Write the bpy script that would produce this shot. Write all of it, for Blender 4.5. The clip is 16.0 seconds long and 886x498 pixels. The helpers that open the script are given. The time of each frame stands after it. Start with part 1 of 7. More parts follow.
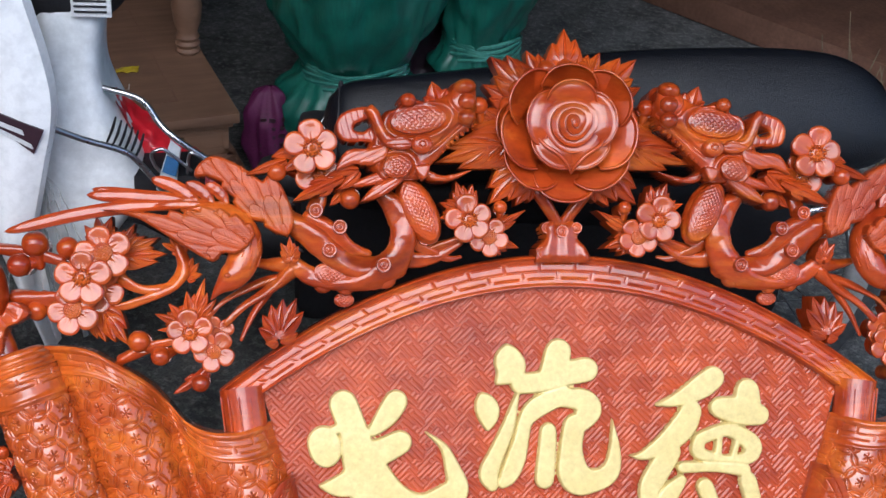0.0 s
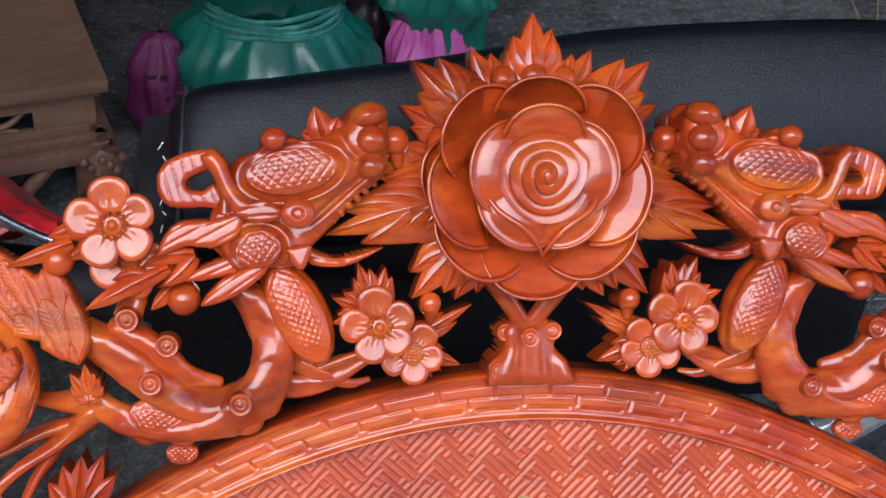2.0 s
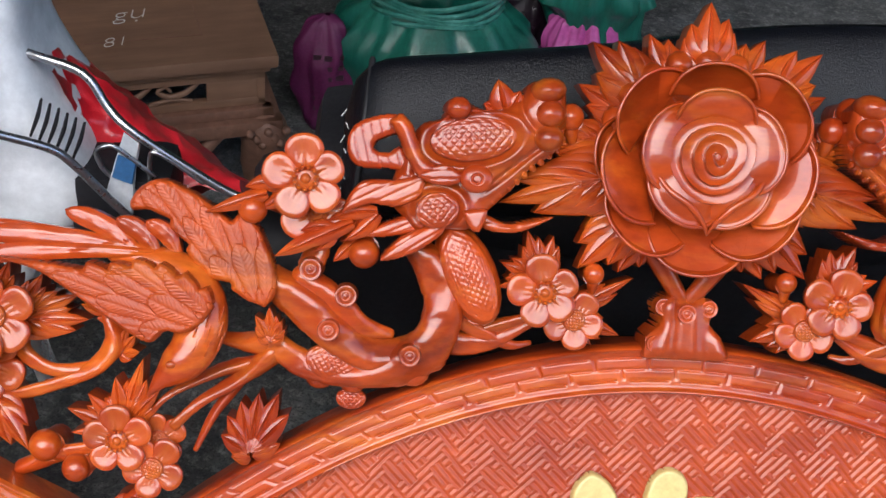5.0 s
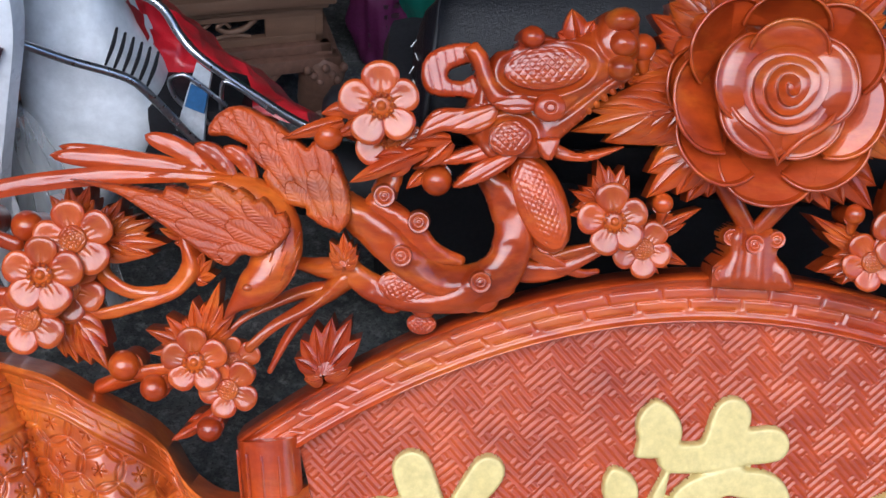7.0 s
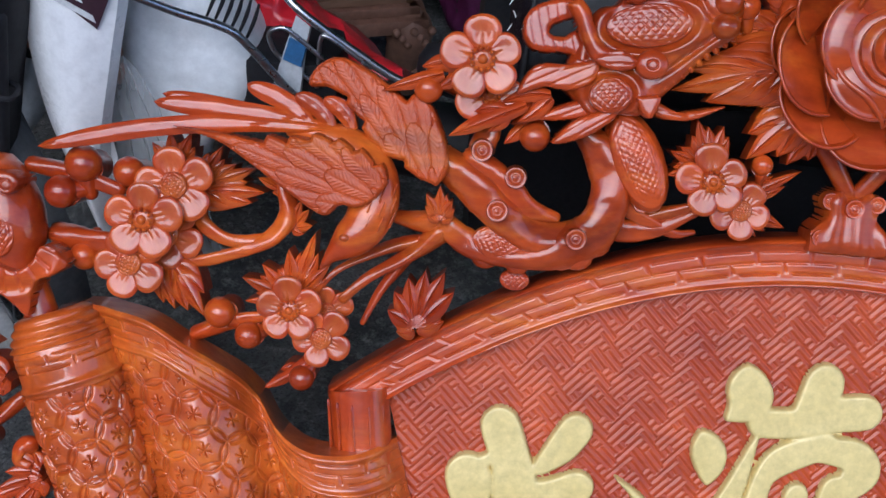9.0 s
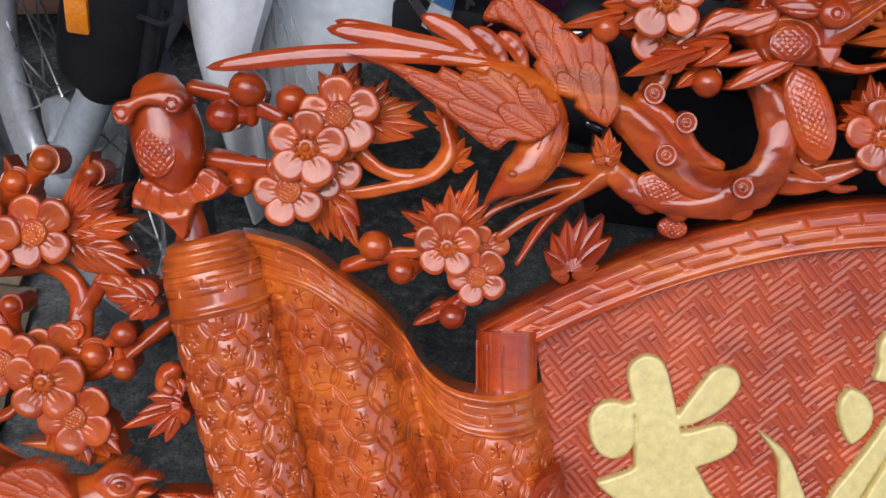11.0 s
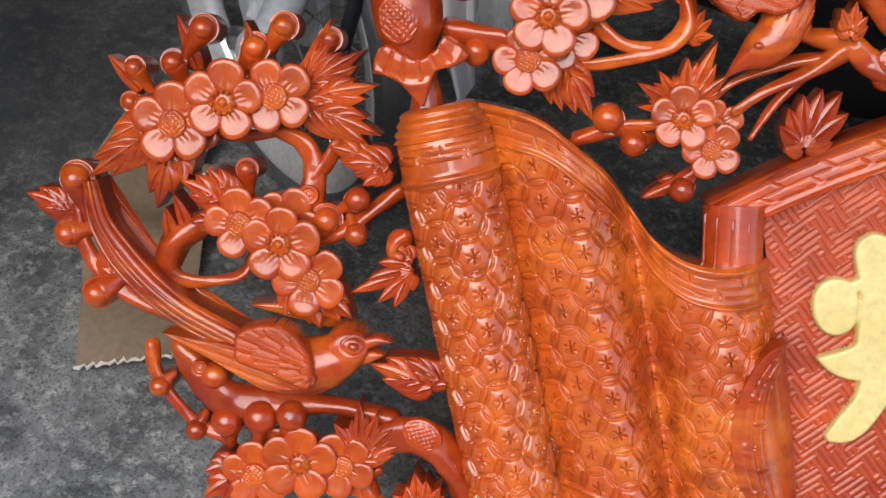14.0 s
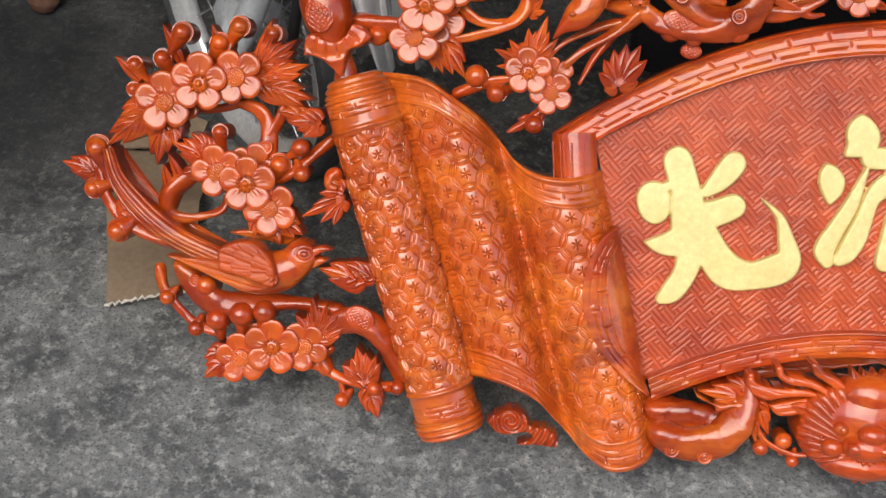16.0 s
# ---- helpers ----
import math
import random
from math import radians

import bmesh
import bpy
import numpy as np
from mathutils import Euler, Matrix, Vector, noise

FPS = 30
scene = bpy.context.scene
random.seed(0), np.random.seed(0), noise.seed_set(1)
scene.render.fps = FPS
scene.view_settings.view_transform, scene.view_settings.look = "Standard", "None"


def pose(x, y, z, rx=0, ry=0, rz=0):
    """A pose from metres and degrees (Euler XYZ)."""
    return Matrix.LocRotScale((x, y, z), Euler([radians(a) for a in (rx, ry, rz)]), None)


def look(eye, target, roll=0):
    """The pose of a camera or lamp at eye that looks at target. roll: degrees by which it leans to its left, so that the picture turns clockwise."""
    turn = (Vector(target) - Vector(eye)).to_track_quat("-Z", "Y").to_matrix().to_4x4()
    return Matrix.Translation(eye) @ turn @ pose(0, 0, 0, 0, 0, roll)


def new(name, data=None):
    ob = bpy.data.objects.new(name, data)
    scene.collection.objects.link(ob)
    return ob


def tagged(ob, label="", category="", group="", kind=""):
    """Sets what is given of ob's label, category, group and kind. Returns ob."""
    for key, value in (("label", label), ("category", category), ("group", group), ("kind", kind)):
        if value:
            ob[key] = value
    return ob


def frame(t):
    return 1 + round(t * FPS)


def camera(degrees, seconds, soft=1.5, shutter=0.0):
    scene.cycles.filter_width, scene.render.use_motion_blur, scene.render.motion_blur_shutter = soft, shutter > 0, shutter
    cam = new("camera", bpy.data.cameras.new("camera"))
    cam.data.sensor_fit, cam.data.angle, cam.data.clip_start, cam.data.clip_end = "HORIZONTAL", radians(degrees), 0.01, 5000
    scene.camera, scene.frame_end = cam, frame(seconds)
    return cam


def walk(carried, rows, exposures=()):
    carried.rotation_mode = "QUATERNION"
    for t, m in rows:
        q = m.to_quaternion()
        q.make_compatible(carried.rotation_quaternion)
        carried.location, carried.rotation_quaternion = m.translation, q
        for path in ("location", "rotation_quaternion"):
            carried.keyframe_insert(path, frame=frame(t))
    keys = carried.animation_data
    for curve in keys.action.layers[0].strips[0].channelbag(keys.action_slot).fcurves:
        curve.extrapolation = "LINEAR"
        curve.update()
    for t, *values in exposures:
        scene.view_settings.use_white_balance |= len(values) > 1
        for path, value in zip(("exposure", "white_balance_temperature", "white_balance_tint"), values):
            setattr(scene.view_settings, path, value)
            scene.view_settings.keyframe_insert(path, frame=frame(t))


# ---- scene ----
cam = camera(37.0, 16.0)
PATH = [
    (0, (-0.407, -1.831, 0.125), (-0.142, 0.15, 0.195), -0.2),
    (0.5, (-0.374, -1.473, 0.272), (-0.053, 0.501, 0.271), -0.7),
    (1, (-0.303, -1.254, 0.339), (0.047, 0.714, 0.262), -1.2),
    (1.5, (-0.237, -1.163, 0.362), (0.082, 0.807, 0.243), -0.9),
    (2, (-0.228, -1.163, 0.362), (0.039, 0.815, 0.239), -0.5),
    (2.5, (-0.231, -1.176, 0.361), (0.015, 0.806, 0.262), 0.2),
    (3, (-0.239, -1.19, 0.355), (-0.013, 0.795, 0.275), 0.7),
    (3.5, (-0.249, -1.204, 0.35), (-0.048, 0.785, 0.277), 1.4),
    (4, (-0.259, -1.212, 0.343), (-0.086, 0.779, 0.268), 2.3),
    (4.5, (-0.276, -1.218, 0.337), (-0.142, 0.775, 0.245), 3.0),
    (4.7, (-0.276, -1.22, 0.335), (-0.162, 0.774, 0.232), 3.0),
    (6.8, (-0.308, -1.238, 0.315), (-0.268, 0.752, 0.121), 3.4),
    (7, (-0.309, -1.241, 0.314), (-0.27, 0.748, 0.113), 3.4),
    (7.5, (-0.312, -1.25, 0.308), (-0.288, 0.739, 0.098), 3.4),
    (8, (-0.314, -1.255, 0.304), (-0.318, 0.733, 0.083), 3.6),
    (8.5, (-0.318, -1.251, 0.301), (-0.362, 0.735, 0.065), 4.1),
    (8.7, (-0.321, -1.248, 0.3), (-0.379, 0.736, 0.057), 4.3),
    (10.8, (-0.478, -1.255, 0.212), (-0.495, 0.733, -0.012), 7.3),
    (11, (-0.487, -1.254, 0.211), (-0.525, 0.733, -0.015), 7.6),
    (11.5, (-0.512, -1.245, 0.206), (-0.595, 0.74, -0.027), 8.2),
    (12, (-0.542, -1.246, 0.198), (-0.659, 0.735, -0.048), 8.5),
    (12.5, (-0.568, -1.256, 0.189), (-0.71, 0.721, -0.081), 8.9),
    (13, (-0.594, -1.265, 0.176), (-0.743, 0.707, -0.122), 9.2),
    (13.5, (-0.631, -1.276, 0.161), (-0.768, 0.69, -0.175), 9.2),
    (14, (-0.646, -1.283, 0.147), (-0.746, 0.682, -0.214), 8.7),
    (14.5, (-0.631, -1.3, 0.137), (-0.727, 0.662, -0.24), 7.7),
    (15, (-0.593, -1.335, 0.11), (-0.69, 0.628, -0.262), 6.8),
    (15.5, (-0.566, -1.38, 0.082), (-0.647, 0.59, -0.258), 5.6),
    (16, (-0.467, -1.765, 0.092), (-0.617, 0.207, -0.201), 4.7),
]
EXPOSURES = [(0, 1.43, 6150, 10), (0.5, 1.31, 6150, 10), (1, 1.4, 6100, 10), (1.5, 1.57, 6000, 10), (2, 1.57, 6000, 10), (3, 1.57, 6700, 10), (4.5, 1.55, 6650, 10), (7, 1.38, 5900, 10), (8.5, 1.09, 5700, 10), (11, 1.11, 6250, 10), (13, 1.27, 6700, 10), (14.5, 1.39, 6950, 10), (16, 1.4, 7300, 10)]
LEAN = 34.7          # the plaque leans back this far, its foot on the floor
FOOT = 0.477         # from the plaque's zero line down to the floor
TILT = pose(0, 0, 0, -LEAN) @ pose(0, 0, FOOT)
walk(cam, [(t, TILT @ look(eye, target, roll)) for t, eye, target, roll in PATH], EXPOSURES)

# ---- world and light: a bright hazy sky over the street side, a dark workshop behind ----
SUN_UP, SUN_TURN = radians(50), radians(196)
world = bpy.data.worlds.new("world")
scene.world = world
world.use_nodes = True
wn, wl = world.node_tree.nodes, world.node_tree.links
sky = wn.new("ShaderNodeTexSky")
sky.sky_type, sky.sun_disc, sky.sun_elevation, sky.sun_rotation = "NISHITA", False, SUN_UP, SUN_TURN
sky.dust_density, sky.air_density, sky.ozone_density = 1.2, 1.0, 2.0
wl.new(sky.outputs[0], wn["Background"].inputs[0])
wn["Background"].inputs[1].default_value = 0.148
sun = new("sun", bpy.data.lights.new("sun", "SUN"))
sun.data.energy, sun.data.angle, sun.data.color = 1.5, radians(62), (1.0, 0.98, 0.95)
SUN_FROM = Vector((math.sin(SUN_TURN) * math.cos(SUN_UP), math.cos(SUN_TURN) * math.cos(SUN_UP), math.sin(SUN_UP)))
sun.matrix_world = look(SUN_FROM * 10, (0, 0, 0))


# ---- materials ----
def material(name):
    m = bpy.data.materials.new(name)
    m.use_nodes = True
    n, l = m.node_tree.nodes, m.node_tree.links
    return m, n, l, n["Principled BSDF"]


def ramp(n, l, fac, stops):
    r = n.new("ShaderNodeValToRGB")
    e = r.color_ramp.elements
    while len(e) < len(stops):
        e.new(0.5)
    for k, (p, c) in enumerate(stops):
        e[k].position, e[k].color = p, (*c, 1)
    l.new(fac, r.inputs[0])
    return r.outputs[0]


def noise_node(n, l, scale, detail=6, rough=0.6, stretch=(1, 1, 1), coord="Object"):
    tc, mp, nz = n.new("ShaderNodeTexCoord"), n.new("ShaderNodeMapping"), n.new("ShaderNodeTexNoise")
    mp.inputs["Scale"].default_value = stretch
    l.new(tc.outputs[coord], mp.inputs[0])
    l.new(mp.outputs[0], nz.inputs[0])
    nz.inputs["Scale"].default_value, nz.inputs["Detail"].default_value, nz.inputs["Roughness"].default_value = scale, detail, rough
    return nz.outputs[0]


def mix(n, l, a, b, fac, kind="MIX"):
    m = n.new("ShaderNodeMix")
    m.data_type, m.blend_type = "RGBA", kind
    for src, k in ((fac, 0), (a, 6), (b, 7)):
        if hasattr(src, "links"):
            l.new(src, m.inputs[k])
        else:
            m.inputs[k].default_value = src if k == 0 else (*src, 1)
    return m.outputs[2]


def bump(n, l, p, height, strength, dist):
    b = n.new("ShaderNodeBump")
    b.inputs["Strength"].default_value, b.inputs["Distance"].default_value = strength, dist
    l.new(height, b.inputs["Height"])
    l.new(b.outputs[0], p.inputs["Normal"])


def surface(name, c0, c1, scale=8, rough=(0.4, 0.6), coat=0.0, coat_rough=0.1, stretch=(1, 1, 1), metal=0.0, grain=None, relief=0.2, dist=0.001, spec=0.5, vary=0.0, facet=0.0, streak=None):
    """A two-scale surface: broad stains, fine grain, a little relief and uneven gloss."""
    m, n, l, p = material(name)
    broad = noise_node(n, l, scale, 5, 0.6)
    fine = noise_node(n, l, (grain or scale * 12), 6, 0.65, stretch)
    col = ramp(n, l, broad, [(0.3, c0), (0.7, c1)])
    dark = tuple(0.6 * a for a in c0)
    f = ramp(n, l, fine, [(0.35, (0, 0, 0)), (0.75, (0.6, 0.6, 0.6))])
    col = mix(n, l, col, dark, f)
    if streak:
        st = noise_node(n, l, 16, 5, 0.7, (0.22, 1.0, 1.0))
        col = mix(n, l, col, streak, ramp(n, l, st, [(0.52, (0, 0, 0)), (0.72, (0.75, 0.75, 0.75))]))
        st2 = noise_node(n, l, 27, 4, 0.6, (0.3, 1.0, 1.0))
        col = mix(n, l, col, tuple(0.55 * a for a in c0), ramp(n, l, st2, [(0.30, (0.8, 0.8, 0.8)), (0.46, (0, 0, 0))]))
    if vary:
        oi = n.new("ShaderNodeObjectInfo")
        hv = n.new("ShaderNodeHueSaturation")
        mr = n.new("ShaderNodeMapRange")
        mr.inputs["To Min"].default_value, mr.inputs["To Max"].default_value = 1 - vary, 1 + vary
        l.new(oi.outputs["Random"], mr.inputs[0])
        l.new(mr.outputs[0], hv.inputs["Value"])
        l.new(col, hv.inputs["Color"])
        col = hv.outputs[0]
    l.new(col, p.inputs["Base Color"])
    rg = n.new("ShaderNodeMapRange")
    rg.inputs["To Min"].default_value, rg.inputs["To Max"].default_value = rough
    l.new(fine, rg.inputs[0])
    l.new(rg.outputs[0], p.inputs["Roughness"])
    p.inputs["Metallic"].default_value = metal
    p.inputs["Specular IOR Level"].default_value = spec
    p.inputs["Coat Weight"].default_value, p.inputs["Coat Roughness"].default_value = coat, coat_rough
    if facet:
        chisel = noise_node(n, l, 48, 3, 0.55)
        sc = n.new("ShaderNodeMath")
        sc.operation = "MULTIPLY_ADD"
        sc.inputs[1].default_value = facet
        l.new(chisel, sc.inputs[0])
        l.new(fine, sc.inputs[2])
        fine = sc.outputs[0]
    if relief:
        bump(n, l, p, fine, relief, dist)
    return m


WOOD = surface("varnished_orange_wood", (0.29, 0.023, 0.004), (0.58, 0.086, 0.010), 11, (0.28, 0.42), 0.75, 0.055, (0.25, 1, 1), grain=70, relief=0.22, dist=0.0012, vary=0.15, spec=0.3, facet=4.0, streak=(0.64, 0.165, 0.016))
WOOD_SCROLL = surface("varnished_amber_wood", (0.41, 0.052, 0.007), (0.70, 0.152, 0.018), 9, (0.28, 0.4), 1.0, 0.06, (1, 1, 0.2), grain=60, relief=0.16, dist=0.0010, spec=0.4, facet=3.5, streak=(0.72, 0.21, 0.022))
WOOD_RED = surface("varnished_red_wood", (0.30, 0.031, 0.007), (0.55, 0.086, 0.016), 9, (0.34, 0.48), 0.5, 0.18, (0.2, 1, 1), grain=60, relief=0.16, spec=0.3, facet=2.0)
WOOD_CUT = surface("engraved_orange_wood", (0.30, 0.028, 0.005), (0.58, 0.092, 0.012), 11, (0.38, 0.52), 0.22, 0.25, (0.25, 1, 1), grain=70, relief=0.25, dist=0.0012, spec=0.3, facet=3.0, streak=(0.62, 0.155, 0.016))
GOLD = surface("pale_gold_leaf", (0.66, 0.51, 0.185), (0.74, 0.59, 0.25), 14, (0.32, 0.46), 0.2, 0.25, grain=120, relief=0.05, metal=0.08)
RAW_WOOD = surface("raw_brown_wood", (0.165, 0.085, 0.050), (0.265, 0.145, 0.088), 5, (0.5, 0.7), 0.0, 0.1, (0.12, 1, 1), grain=40, relief=0.25)
DARK_WOOD = surface("carved_brown_wood", (0.16, 0.075, 0.048), (0.26, 0.13, 0.085), 9, (0.5, 0.7), grain=80, relief=0.3)
LEATHER = surface("black_vinyl", (0.003, 0.0035, 0.006), (0.008, 0.009, 0.012), 6, (0.24, 0.42), grain=420, relief=0.7, dist=0.0016, spec=0.34)
BLACK = surface("black_plastic", (0.006, 0.006, 0.008), (0.022, 0.022, 0.026), 7, (0.5, 0.7), grain=160, relief=0.15, spec=0.3)
WHITE = surface("white_paint", (0.82, 0.84, 0.86), (0.88, 0.89, 0.90), 4, (0.22, 0.35), 0.5, 0.08, grain=50, relief=0.03)
DUSTY_WHITE = surface("dusty_white_paint", (0.74, 0.79, 0.82), (0.84, 0.87, 0.89), 7, (0.3, 0.5), 0.3, 0.15, grain=45, relief=0.04)
CHROME = surface("chrome", (0.42, 0.43, 0.45), (0.58, 0.59, 0.61), 12, (0.20, 0.38), metal=1.0, grain=150, relief=0.05)
ALUMINIUM = surface("grey_cast_metal", (0.46, 0.50, 0.54), (0.66, 0.70, 0.73), 10, (0.25, 0.42), 0.3, 0.1, metal=0.25, grain=120, relief=0.12)
RIM = surface("bright_alloy", (0.62, 0.65, 0.67), (0.80, 0.82, 0.84), 14, (0.14, 0.28), 0.4, 0.06, grain=120, relief=0.06, metal=0.4)
RUBBER = surface("tyre_rubber", (0.045, 0.05, 0.055), (0.11, 0.12, 0.13), 9, (0.6, 0.85), grain=120, relief=0.2)
RED_BAG = surface("red_plastic_film", (0.50, 0.010, 0.018), (0.72, 0.025, 0.04), 6, (0.25, 0.4), 0.3, 0.15, grain=40, relief=0.35, dist=0.004)
GREEN = surface("green_woven_plastic", (0.004, 0.075, 0.055), (0.012, 0.16, 0.115), 7, (0.3, 0.5), 0.2, 0.2, (1, 1, 0.15), grain=150, relief=0.4, dist=0.002)
PURPLE = surface("magenta_woven_sack", (0.08, 0.006, 0.045), (0.16, 0.014, 0.09), 8, (0.5, 0.7), grain=200, relief=0.4, dist=0.002)
PINK = surface("pink_plastic_sack", (0.38, 0.05, 0.24), (0.50, 0.10, 0.33), 8, (0.4, 0.6), grain=120, relief=0.3, dist=0.003)
CARD = surface("brown_cardboard", (0.20, 0.145, 0.095), (0.27, 0.20, 0.135), 6, (0.75, 0.9), grain=90, relief=0.2)
PAPER = surface("torn_paper_edge", (0.55, 0.52, 0.46), (0.7, 0.67, 0.6), 20, (0.8, 0.9), relief=0.2)
AMBER = surface("amber_reflector", (0.75, 0.20, 0.01), (0.9, 0.30, 0.02), 20, (0.1, 0.2), 0.8, 0.05, relief=0.0)
BLUE_TAPE = surface("blue_tape", (0.02, 0.08, 0.20), (0.04, 0.14, 0.30), 20, (0.3, 0.4), relief=0.1)
LABEL = surface("label_white", (0.6, 0.62, 0.64), (0.7, 0.71, 0.72), 20, (0.4, 0.5), relief=0.0)
LABEL_DARK = surface("label_dark", (0.03, 0.012, 0.02), (0.05, 0.02, 0.03), 20, (0.3, 0.4), relief=0.0)
PLASTER = surface("unseen_plaster", (0.10, 0.09, 0.08), (0.16, 0.145, 0.13), 1.5, (0.8, 0.95), grain=14, relief=0.3, dist=0.004)
YELLOW = surface("yellow_wrapper", (0.5, 0.36, 0.02), (0.7, 0.5, 0.04), 30, (0.25, 0.4), relief=0.2)
CHALK = surface("chalk", (0.6, 0.58, 0.55), (0.75, 0.73, 0.7), 60, (0.9, 1.0), relief=0.0)


def clear_film():
    m, n, l, p = material("clear_plastic_film")
    p.inputs["Base Color"].default_value = (0.75, 0.78, 0.78, 1)
    p.inputs["Roughness"].default_value = 0.18
    f = noise_node(n, l, 14, 5, 0.6, (1, 1, 0.2))
    a = n.new("ShaderNodeMapRange")
    a.inputs["From Min"].default_value, a.inputs["From Max"].default_value = 0.35, 0.7
    a.inputs["To Min"].default_value, a.inputs["To Max"].default_value = 0.12, 0.6
    l.new(f, a.inputs[0])
    l.new(a.outputs[0], p.inputs["Alpha"])
    bump(n, l, p, f, 0.5, 0.01)
    return m


FILM = clear_film()


def concrete():
    m, n, l, p = material("stained_concrete")
    broad = noise_node(n, l, 1.6, 6, 0.6)
    patch = noise_node(n, l, 11, 8, 0.7)
    speck = noise_node(n, l, 55, 8, 0.75)
    fine = noise_node(n, l, 260, 4, 0.7)
    col = ramp(n, l, broad, [(0.3, (0.115, 0.122, 0.125)), (0.7, (0.225, 0.232, 0.23))])
    col = mix(n, l, col, (0.045, 0.05, 0.053), ramp(n, l, patch, [(0.40, (0.85, 0.85, 0.85)), (0.56, (0, 0, 0))]))
    col = mix(n, l, col, (0.48, 0.49, 0.46), ramp(n, l, speck, [(0.50, (0, 0, 0)), (0.70, (0.8, 0.8, 0.8))]))
    col = mix(n, l, col, (0.02, 0.022, 0.024), ramp(n, l, fine, [(0.36, (0.8, 0.8, 0.8)), (0.5, (0, 0, 0))]))
    # workshop shade painted into the floor colour, a ragged dark pool beside the motorbike
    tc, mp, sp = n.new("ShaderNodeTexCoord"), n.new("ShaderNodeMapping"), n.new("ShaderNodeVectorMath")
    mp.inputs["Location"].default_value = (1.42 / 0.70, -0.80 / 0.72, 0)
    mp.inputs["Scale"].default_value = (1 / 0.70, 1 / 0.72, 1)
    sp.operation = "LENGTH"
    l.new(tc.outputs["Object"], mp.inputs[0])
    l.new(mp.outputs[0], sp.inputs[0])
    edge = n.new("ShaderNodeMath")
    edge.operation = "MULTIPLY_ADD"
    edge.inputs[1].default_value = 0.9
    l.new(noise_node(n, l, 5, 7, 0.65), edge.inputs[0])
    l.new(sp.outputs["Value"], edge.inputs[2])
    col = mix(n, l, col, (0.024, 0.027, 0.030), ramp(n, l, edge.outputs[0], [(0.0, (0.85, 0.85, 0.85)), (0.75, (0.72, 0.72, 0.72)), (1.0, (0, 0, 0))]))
    l.new(col, p.inputs["Base Color"])
    p.inputs["Roughness"].default_value = 0.62
    bump(n, l, p, speck, 0.6, 0.006)
    return m


CONCRETE = concrete()


